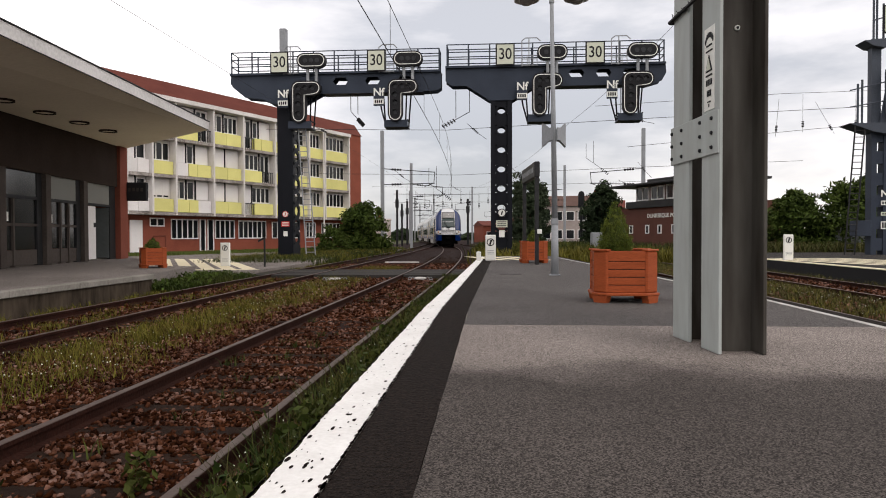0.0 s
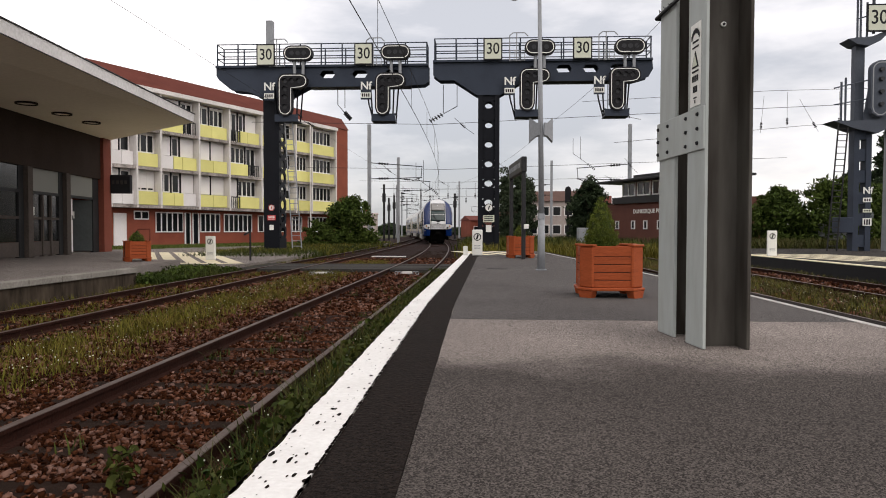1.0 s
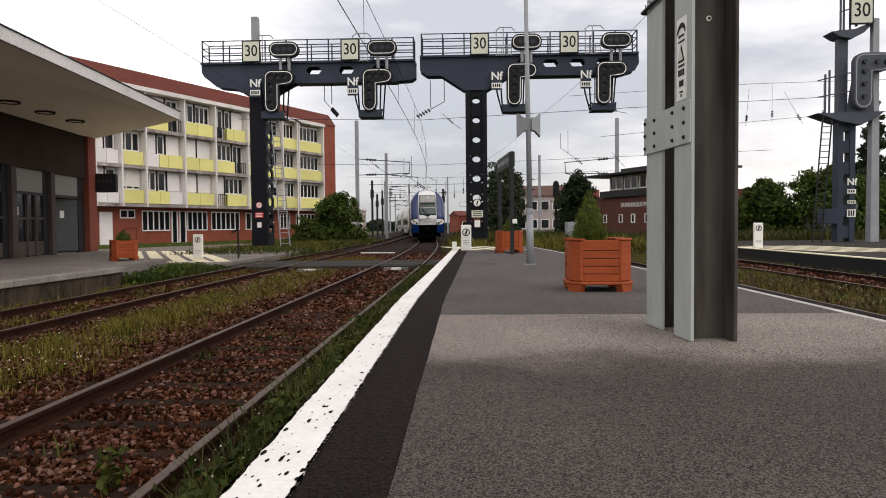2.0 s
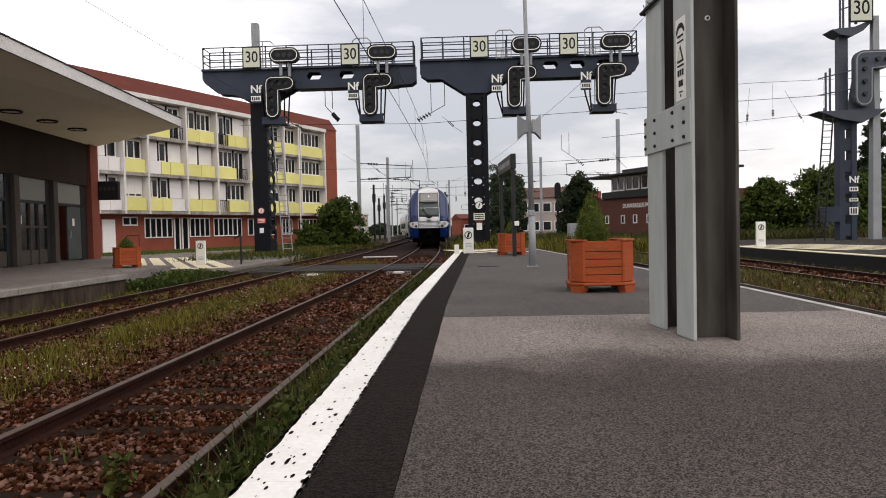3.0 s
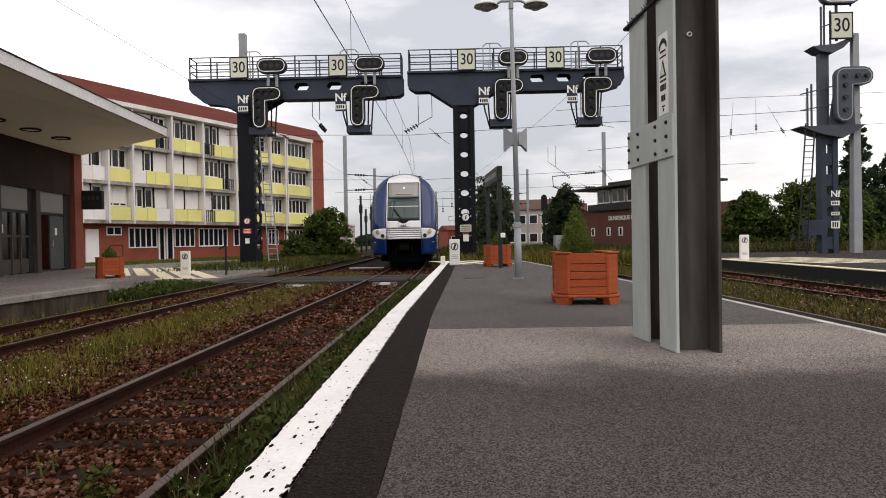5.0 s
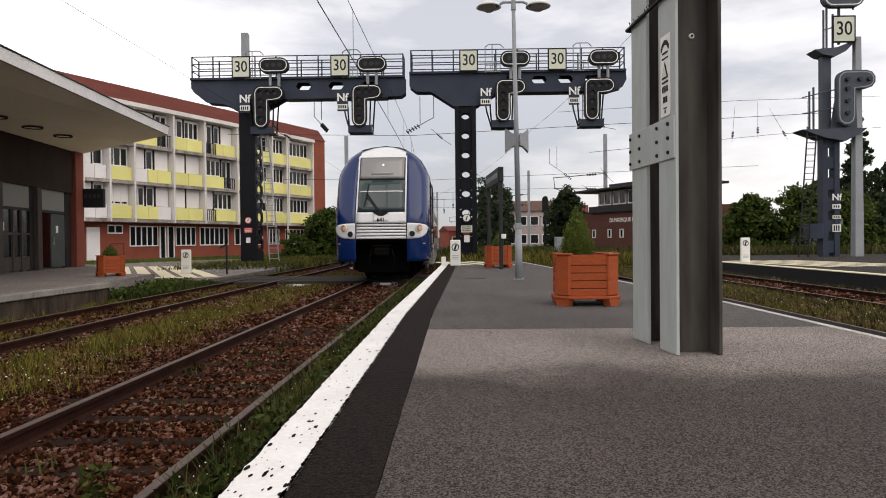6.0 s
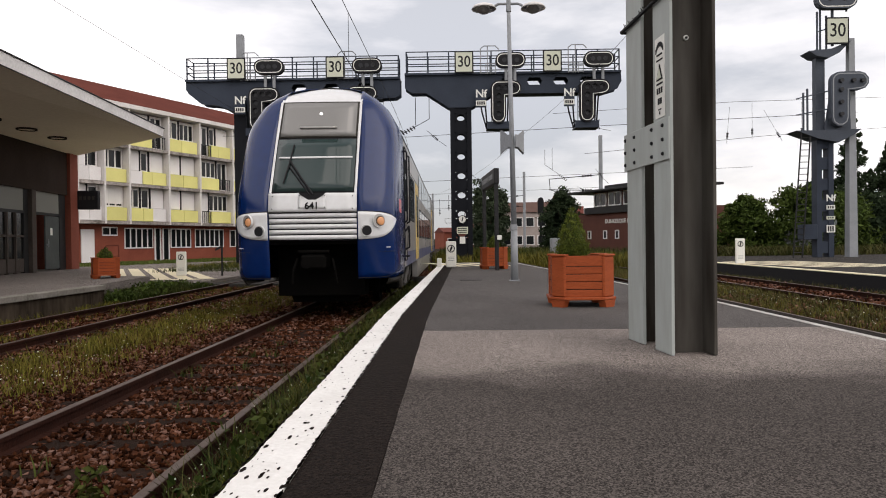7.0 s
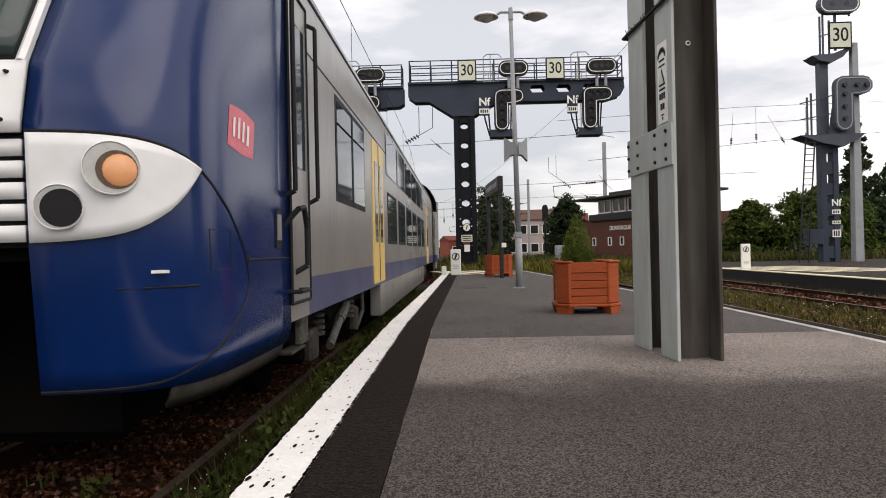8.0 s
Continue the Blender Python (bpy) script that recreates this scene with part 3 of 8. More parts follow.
# low far platform
far_p = thing("platform_far", pose(0, 0, 0), "low weathered platform beyond the far tracks", "platform", "", "structure")
FAR_Z = -0.24
bm = bmesh.new()
box(bm, 11.05, 40, 2, 38, -0.8, FAR_Z)
part("paving", bm, FAR_PAVING, far_p)
bm = bmesh.new()
box(bm, 10.8, 11.04, 2, 38, -0.8, FAR_Z + 0.005)
part("edge_wall", bm, BLACK, far_p, "dark edge wall")
bm = bmesh.new()
box(bm, 10.78, 11.06, 2, 38, FAR_Z + 0.006, FAR_Z + 0.03)
part("edge_line", bm, HATCH, far_p, "cream edge line")
hatching(12.4, 16.4, 22.5, 29.0, FAR_Z + 0.002, 5, -1.5, "cream hatched stripes on the far platform")


# ---- the gantry ----
GM = Matrix.Translation((0, 39.15, 0))


def lozenge(w, h, n=8):
    r = h / 2
    a = w / 2 - r
    return [(a + r * math.cos(t), r * math.sin(t)) for t in [-math.pi / 2 + math.pi * i / n for i in range(n + 1)]] + \
           [(-a + r * math.cos(t), r * math.sin(t)) for t in [math.pi / 2 + math.pi * i / n for i in range(n + 1)]]


def ell(w, h, s, n=5):
    """An L turned over: a stem of width s down from a head of width w; rounded outline, origin at the upper left."""
    r = s / 2

    def arc(cx, cz, a0, a1):
        return [(cx + r * math.cos(radians(a0 + (a1 - a0) * i / n)), cz + r * math.sin(radians(a0 + (a1 - a0) * i / n))) for i in range(n + 1)]
    return arc(r, -r, 180, 90) + arc(w - r, -r, 90, -90) + [(s, -s)] + arc(r, -h + r, 0, -180)


def inset(o, d):
    """Move an outline inwards by d (counter-clockwise or clockwise alike)."""
    area = sum(o[i][0] * o[(i + 1) % len(o)][1] - o[(i + 1) % len(o)][0] * o[i][1] for i in range(len(o)))
    s = 1 if area > 0 else -1
    res = []
    for i in range(len(o)):
        p, q, r = Vector(o[i - 1]), Vector(o[i]), Vector(o[(i + 1) % len(o)])
        t = (r - p)
        if t.length < 1e-6:
            res.append(tuple(q))
            continue
        t.normalize()
        nrm = Vector((-t.y, t.x)) * s
        res.append((q.x + nrm.x * d, q.y + nrm.y * d))
    return res


def frame_ring(bm, o, d, y0, y1):
    i = inset(o, d)
    n = len(o)
    vo = [[bm.verts.new((u, y, v)) for u, v in o] for y in (y0, y1)]
    vi = [[bm.verts.new((u, y, v)) for u, v in i] for y in (y0, y1)]
    for k in range(n):
        j = (k + 1) % n
        bm.faces.new((vo[0][k], vo[0][j], vi[0][j], vi[0][k]))
        bm.faces.new((vo[0][k], vo[1][k], vo[1][j], vo[0][j]))
        bm.faces.new((vi[0][k], vi[0][j], vi[1][j], vi[1][k]))


XZ = lambda u, v, h: (u, h, v)


def sign_30(parent, x, z, s=1.08, y=-0.75):
    bm = bmesh.new()
    box(bm, x - s * 0.5, x + s * 0.5, y, y + 0.06, z - s * 0.58, z + s * 0.58, 0.01)
    b = part("speed_sign", bm, BLACK, parent, "square speed board reading 30 with a black rim")
    bm = bmesh.new()
    box(bm, x - s * 0.43, x + s * 0.43, y - 0.012, y - 0.001, z - s * 0.51, z + s * 0.51)
    part("sign_face", bm, SIGN_CREAM, b)
    text_mesh(None, "30", s * 0.82, "sign_digits", BLACK, b, Matrix.Translation((x, y - 0.014, z)) @ FACE @ Matrix.Diagonal((0.86, 1, 1, 1)), "", 0.004, 0.008)


def nf_plate(parent, x, z, y=-0.85):
    bm = bmesh.new()
    box(bm, x - 0.30, x + 0.30, y, y + 0.03, z - 0.65, z + 0.45, 0.0)
    p = part("plate", bm, GANTRY, parent)
    text_mesh(None, "Nf", 0.62, "plate_letters", SIGN_WHITE, p, Matrix.Translation((x, y - 0.008, z + 0.12)) @ FACE)
    bm = bmesh.new()
    box(bm, x - 0.29, x + 0.29, y - 0.02, y - 0.004, z - 0.55, z - 0.25)
    q = part("number_plate", bm, SIGN_WHITE, p)
    bm = bmesh.new()
    for k in range(4):
        box(bm, x - 0.23 + 0.12 * k, x - 0.15 + 0.12 * k, y - 0.027, y - 0.021, z - 0.49, z - 0.31)
    part("number_bars", bm, BLACK, q)


def signal_unit(parent, x, zt, lit=False):
    """A hanging signal: lozenge head above the walkway, L-shaped head below the beam, cage, ladder and bucket."""
    # lozenge on two short posts
    o = [(x + 1.4 + u, zt + 0.72 + v) for u, v in lozenge(1.72, 0.86)]
    bm = bmesh.new()
    prism(bm, o, -0.95, -0.6, XZ)
    h = part("upper_head", bm, BLACK, parent, "black oval signal head with a white rim")
    bm = bmesh.new()
    frame_ring(bm, inset(o, 0.08), 0.042, -0.962, -0.951)
    part("head_rim", bm, SIGN_WHITE, h)
    bm = bmesh.new()
    for dx in (-0.35, 0.0, 0.35):
        rod(bm, (x + 1.4 + dx, -0.955, zt + 0.72), (x + 1.4 + dx, -0.965, zt + 0.72), 0.13, 0.13, 12)
    part("lens_row", bm, LENS, h)
    bm = bmesh.new()
    for dx in (1.15, 1.65):
        rod(bm, (x + dx, -0.72, zt - 0.6), (x + dx, -0.72, zt + 0.7), 0.09, 0.09, 8)
    part("head_post", bm, GALV, parent)
    # L head
    zt -= 0.32
    o = [(x + 0.25 + u, zt - 0.15 + v) for u, v in ell(1.75, 2.42, 0.86)]
    bm = bmesh.new()
    prism(bm, o, -1.05, -0.75, XZ)
    h = part("signal_head", bm, BLACK, parent, "black L-shaped signal head with a white rim")
    bm = bmesh.new()
    frame_ring(bm, inset(o, 0.08), 0.042, -1.062, -1.051)
    part("head_rim", bm, SIGN_WHITE, h)
    for dx, dz in ((0.68, -0.58), (0.68, -1.05), (0.68, -1.5), (0.68, -2.05), (1.1, -0.58), (1.5, -0.58)):
        bm = bmesh.new()
        rod(bm, (x + dx, -1.06, zt + dz), (x + dx, -1.066, zt + dz), 0.12, 0.12, 12)
        n = 10
        va = []
        for q in (0, 0.16):
            va.append([bm.verts.new((x + dx + 0.15 * math.cos(math.pi * i / n), -1.06 - q, zt + dz + 0.15 * math.sin(math.pi * i / n))) for i in range(n + 1)])
        for i in range(n):
            bm.faces.new((va[0][i], va[0][i + 1], va[1][i + 1], va[1][i]))
        part("lens", bm, LENS, h)
    # hanging bucket, stays and cage
    bm = bmesh.new()
    prism(bm, [(-0.9, zt - 2.86), (0.1, zt - 2.86), (0.1, zt - 2.79), (-0.84, zt - 2.79), (-0.84, zt - 2.45), (-0.9, zt - 2.45)], x + 0.02, x + 1.38, lambda u, v, h: (h, u, v))
    bk = part("bucket", bm, GANTRY, parent, "hanging steel maintenance bucket")
    for pts in ([(x + 0.03, -0.85, zt - 2.45), (x + 0.03, 0.05, zt - 2.45)], [(x + 1.37, -0.85, zt - 2.45), (x + 1.37, 0.05, zt - 2.45)],
                [(x - 0.42, -0.2, zt - 0.6), (x - 0.22, -0.2, zt - 1.8), (x + 0.05, -0.2, zt - 2.8)], [(x - 0.1, -0.5, zt - 0.6), (x + 0.05, -0.5, zt - 2.8)],
                [(x + 1.35, -0.2, zt - 2.8), (x + 1.48, -0.2, zt - 1.1), (x + 1.55, -0.2, zt - 0.2)], [(x + 1.2, -0.5, zt - 2.8), (x + 1.3, -0.5, zt - 0.2)]):
        bm = bmesh.new()
        pipe(bm, pts, 0.045)
        part("stay", bm, GANTRY_LEG, bk)
    bm = bmesh.new()
    for dx in (0.35, 0.75):
        rod(bm, (x + dx, 0.05, zt - 2.75), (x + dx, 0.05, zt + 0.2), 0.025, None, 6)
    for k in range(11):
        rod(bm, (x + 0.35, 0.05, zt - 2.6 + 0.28 * k), (x + 0.75, 0.05, zt - 2.6 + 0.28 * k), 0.015, None, 6)
    part("ladder", bm, GALV, parent)
    zt += 0.32
    bm = bmesh.new()
    for xx in (-0.28, 0.0, 0.28, 0.56):
        rod(bm, (x + xx, -0.66, zt + 0.0), (x + xx, -0.66, zt + 0.62), 0.02, None, 6)
    for k in range(4):
        rod(bm, (x - 0.28, -0.66, zt + 0.05 + 0.18 * k), (x + 0.56, -0.66, zt + 0.05 + 0.18 * k), 0.02, None, 6)
    pipe(bm, [(x - 0.3, -0.66, zt), (x - 0.3, -0.66, zt + 1.45), (x - 0.1, -0.66, zt + 1.6), (x + 0.55, -0.66, zt + 1.6), (x + 0.75, -0.66, zt + 1.4)], 0.03)
    pipe(bm, [(x + 0.1, -0.66, zt), (x + 0.1, -0.66, zt + 1.58)], 0.03)
    part("ladder_cage", bm, GALV, parent, "galvanised ladder cage")
    nf_plate(parent, x - 0.3, zt - 1.3)


def gantry(label, xs, xe, z_top, depth, leg_a, leg_b, signals, boards, tip_left):
    g = thing("signal_gantry", GM, label, "signal gantry", "signal gantries")
    zb = z_top - depth
    # beam with an outline that tapers to the ends and a haunch at the leg
    lm = (leg_a + leg_b) / 2
    o = [(xs, z_top), (xe, z_top), (xe, zb + 0.15), (xe - 0.25, zb - 0.02), (leg_b + 1.5, zb), (leg_b + 0.2, zb - 0.85), (leg_a - 0.2, zb - 0.85), (leg_a - 1.5, zb), (xs + 0.4, zb), (xs, zb + 0.3)]
    if tip_left:
        o = [(xs, z_top), (xe, z_top), (xe, zb + 0.15), (xe - 0.25, zb - 0.02), (leg_b + 1.2, zb - 0.1), (leg_b + 0.1, zb - 0.7), (leg_a, zb - 0.7), (leg_a - 0.9, zb - 0.35), (xs + 0.9, zb - 0.25), (xs + 0.15, zb + 0.35), (xs, zb + 0.6)]
    else:
        o[1:4] = [(xe, z_top), (xe + 0.05, zb + 0.55), (xe - 0.2, zb + 0.1), (xe - 1.1, zb - 0.15)]
    xa, xz = leg_b + 1.5, xe - 1.15
    n = int((xz - xa) / 1.5)
    cw = (xz - xa) / n
    hz, hh, hw = z_top - depth * 0.45, 0.21, 0.44
    low = zb - 0.06
    for ya, yb in ((-0.45, -0.38), (0.38, 0.45)):
        bm = bmesh.new()
        prism(bm, [(xs, z_top), (xa, z_top), (xa, low)] + [p for p in o if p[0] < xa - 0.01 and p[1] < z_top - 0.01], ya, yb, XZ)
        prism(bm, [(xz, z_top), (xe, z_top)] + [p for p in o if p[0] > xz + 0.02 and p[1] < z_top - 0.01] + [(xz, low)], ya, yb, XZ)
        for i in range(n):
            a, b, c = xa + cw * i, xa + cw * (i + 1), xa + cw * (i + 0.5)
            prism(bm, [(a, z_top), (b, z_top), (b, hz + hh), (a, hz + hh)], ya, yb, XZ)
            prism(bm, [(a, hz - hh), (b, hz - hh), (b, low), (a, low)], ya, yb, XZ)
            prism(bm, [(a, hz + hh), (c - hw + 0.14, hz + hh), (c - hw, hz), (c - hw + 0.14, hz - hh), (a, hz - hh)], ya, yb, XZ)
            prism(bm, [(b, hz + hh), (c + hw - 0.14, hz + hh), (c + hw, hz), (c + hw - 0.14, hz - hh), (b, hz - hh)], ya, yb, XZ)
        bmesh.ops.remove_doubles(bm, verts=bm.verts[:], dist=0.001)
        beam = part("beam_web", bm, GANTRY, g, "plated beam web with long openings")
    bm = bmesh.new()
    box(bm, xs + 0.02, xe - 0.02, -0.379, 0.379, z_top - 0.08, z_top - 0.002)
    part("walkway", bm, GANTRY, g)
    bm = bmesh.new()
    box(bm, xa - 0.1, xz + 0.1, -0.47, 0.47, low - 0.04, low - 0.002)
    part("bottom_flange", bm, GANTRY, g)
    bm = bmesh.new()
    box(bm, leg_a - 0.3, leg_b + 0.3, -0.379, 0.379, zb - 0.66, z_top - 0.09)
    part("haunch_core", bm, GANTRY, g)
    bm = bmesh.new()
    box(bm, xs, xe, -0.6, -0.452, z_top - 0.09, z_top + 0.03)
    box(bm, xs, xe, 0.452, 0.6, z_top - 0.09, z_top + 0.03)
    part("walkway_edge", bm, GANTRY, g)
    # leg with round holes
    bm = bmesh.new()
    zl = zb - 0.86 if not tip_left else zb - 0.71
    if tip_left:
        f1, y1 = leg_a + 0.92, 1.0
        box(bm, leg_a, f1, -0.45, -0.38, -0.8, zl)
        n = 12
        for xp in (leg_a, f1 - 0.08):
            zc = zl - 0.6
            box(bm, xp, xp + 0.08, -0.38, y1, zc + 0.4, zl)
            while zc > 0.2:
                for q in range(n):
                    a0, a1 = 2 * math.pi * q / n, 2 * math.pi * (q + 1) / n

                    def rim(a):
                        c, s_ = math.cos(a), math.sin(a)
                        f = 1 / max(abs(c), abs(s_))
                        return (0.31 + 0.69 * c * f, zc + 0.4 * s_ * f)
                    prism(bm, [rim(a0), rim(a1), (0.31 + 0.42 * math.cos(a1), zc + 0.27 * math.sin(a1)), (0.31 + 0.42 * math.cos(a0), zc + 0.27 * math.sin(a0))], xp, xp + 0.08, lambda u, v, h: (h, u, v))
                zc -= 0.8
            box(bm, xp, xp + 0.08, -0.38, y1, -0.8, zc + 0.4)
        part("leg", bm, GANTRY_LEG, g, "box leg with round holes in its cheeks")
        bm = bmesh.new()
        for k in range(22):
            for xp in (leg_a + 0.06, f1 - 0.06):
                rod(bm, (xp, -0.45, -0.4 + 0.4 * k), (xp, -0.465, -0.4 + 0.4 * k), 0.03, 0.02, 6)
        tagged(part("rivets", bm, GANTRY_LEG, g), kind="stuff")
        bm = bmesh.new()
    holes = [] if tip_left else [zl - 0.55 - 1.12 * i for i in range(int((zl + 0.2) / 1.12))]
    wv = (leg_b - leg_a)
    for s in () if tip_left else (-1, 1):
        box(bm, lm + s * wv / 2 - 0.13, lm + s * wv / 2 + 0.13, -0.45, 0.45, -0.8, zl)
    zprev = zl
    for h in [] if tip_left else holes + [None]:
        lo = (h + 0.26) if h is not None else -0.8
        box(bm, leg_a + 0.12, leg_b - 0.12, -0.35, -0.25, lo, zprev)
        box(bm, leg_a + 0.12, leg_b - 0.12, 0.25, 0.35, lo, zprev)
        if h is not None:
            # corners round the hole
            n = 12
            for yy in (-0.35, 0.25):
                hx, hz = (leg_b - leg_a - 0.24) / 2, 0.26
                for q in range(n):
                    a0, a1 = 2 * math.pi * q / n, 2 * math.pi * (q + 1) / n

                    def sq(a):
                        c, s_ = math.cos(a), math.sin(a)
                        f = 1 / max(abs(c), abs(s_))
                        return (lm + hx * c * f, h + hz * s_ * f)
                    p = [sq(a0), sq(a1), (lm + 0.24 * math.cos(a1), h + 0.2 * math.sin(a1)), (lm + 0.24 * math.cos(a0), h + 0.2 * math.sin(a0))]
                    prism(bm, p, yy, yy + 0.1, XZ)
            zprev = h - 0.26
    if tip_left:
        bm.free()
    else:
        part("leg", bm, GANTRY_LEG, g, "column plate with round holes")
    # handrail
    n = max(6, int((xe - xs) / 1.15))
    for s in (-0.52, 0.52):
        bm = bmesh.new()
        for zz in (0.42, 0.82, 1.25):
            rod(bm, (xs + 0.1, s, z_top + zz), (xe - 0.1, s, z_top + zz), 0.03, None, 6)
        for yy in ((xs + 0.1), (xe - 0.1)):
            for zz in (0.42, 0.82, 1.25):
                rod(bm, (yy, -0.52, z_top + zz), (yy, 0.52, z_top + zz), 0.03, None, 6)
        part("handrail", bm, GANTRY, g)
        for i in range(n + 1):
            x = xs + 0.1 + (xe - xs - 0.2) * i / n
            bm = bmesh.new()
            rod(bm, (x, s, z_top), (x, s, z_top + 1.27), 0.042, None, 6)
            part("rail_post", bm, GANTRY, g)
    for x in signals:
        signal_unit(g, x, z_top - 0.1)
    for x in boards:
        sign_30(g, x, z_top + 0.58)
    return g


gl = gantry("dark blue-grey steel signal gantry with two L-shaped signals", -15.27, -2.83, 10.28, 1.12, -12.5, -11.16, (-11.72, -6.1), (-12.25, -6.55), True)
gr = gantry("dark blue-grey steel signal gantry arm on a perforated column", -2.57, 9.85, 10.46, 1.1, 0.15, 1.12, (2.1, 7.12), (0.85, 5.9), False)
# plates on the legs
for g, x, s in ((gl, -12.04, 0.6), (gr, 0.65, 0.8)):
    bm = bmesh.new()
    rod(bm, (x, -0.46, 2.05), (x, -0.5, 2.05), 0.3 * s, 0.3 * s, 18)
    p = part("warning_disc", bm, SIGN_WHITE, g, "round white prohibition disc")
    bm = bmesh.new()
    frame_ring(bm, [(x + 0.3 * s * math.cos(a * 0.35), 2.05 + 0.3 * s * math.sin(a * 0.35)) for a in range(18)], 0.05 * s, -0.507, -0.501)
    rod(bm, (x - 0.03 * s, -0.505, 2.05 - 0.15 * s), (x + 0.05 * s, -0.505, 2.05 + 0.15 * s), 0.04 * s, None, 6)
    part("disc_rim", bm, BLACK if g is gr else SIGN_RED, p)
    bm = bmesh.new()
    box(bm, x - 0.40 * s, x + 0.40 * s, -0.5, -0.465, 1.62 - 0.5 * s, 1.62)
    p = part("notice", bm, SIGN_RED if g is gl else SIGN_CREAM, g, "small warning notice")
    bm = bmesh.new()
    for k in range(3):
        box(bm, x - 0.32 * s, x + 0.32 * s, -0.506, -0.501, 1.62 - (0.42 - 0.14 * k) * s, 1.62 - (0.36 - 0.14 * k) * s)
    part("notice_bars", bm, SIGN_WHITE if g is gl else BLACK, p)
    bm = bmesh.new()
    box(bm, x - 0.2 * s, x + 0.2 * s, -0.5, -0.465, 1.05 - 0.5 * s, 1.05)
    part("notice", bm, SIGN_WHITE, g, "small warning notice")
# ladder of the outer leg
bm = bmesh.new()
for s in (0.0, 0.5):
    rod(bm, (-10.75 + s * 1.1, -0.6, -0.75), (-11.3 + s * 0.8, -0.6, 9.0), 0.035, None, 6)
for k in range(30):
    z = -0.5 + 0.31 * k
    rod(bm, (-10.75 - 0.0564 * (z + 0.75), -0.6, z), (-10.2 - 0.0718 * (z + 0.75), -0.6, z), 0.02, None, 6)
part("ladder", bm, GALV, gl, "leaning access ladder")

# ---- the train ----
HALF = 1.47
WZ = [0.68, 0.80, 3.0, 3.3, 3.46, 3.62, 3.92, 4.12, 4.30, 4.42, 4.49]
WX = [1.44, 1.47, 1.47, 1.465, 1.44, 1.385, 1.215, 1.02, 0.75, 0.46, 0.0]
RZ = [0.68, 1.38, 1.9, 2.19, 3.22, 3.97, 4.14, 4.30, 4.42, 4.49]
RY = [0.09, 0.02, 0.0, 0.06, 0.60, 1.03, 1.24, 1.55, 1.85, 2.15]
FS = [0.0, 0.01, 0.02, 0.035, 0.055, 0.08, 0.12, 0.17, 0.23, 0.31, 0.42, 0.58, 0.78, 1.0]
FF = [0.0, 0.17, 0.30, 0.43, 0.54, 0.63, 0.72, 0.80, 0.86, 0.91, 0.95, 0.98, 0.993, 1.0]
FLAT = 0.775


def half_w(z):
    return float(np.interp(z, WZ, WX))


def setback(z):
    return float(np.interp(z, RZ, RY))


def nose(side, s, z):
    """A point of the nose's skin: s metres back from the front at height z."""
    w = half_w(z)
    flat = min(FLAT - 0.03 * max(0, z - 2.2), 0.93 * w)
    return Vector((side * (flat + (w - flat) * float(np.interp(s, FS, FF))), setback(z) + s, z))


CAR_LEN = 26.0


def skin(bm, pts):
    vs = [[bm.verts.new(p) for p in row] for row in pts]
    for a, b in zip(vs, vs[1:]):
        for i in range(len(a) - 1):
            try:
                bm.faces.new((a[i], a[i + 1], b[i + 1], b[i]))
            except ValueError:
                pass


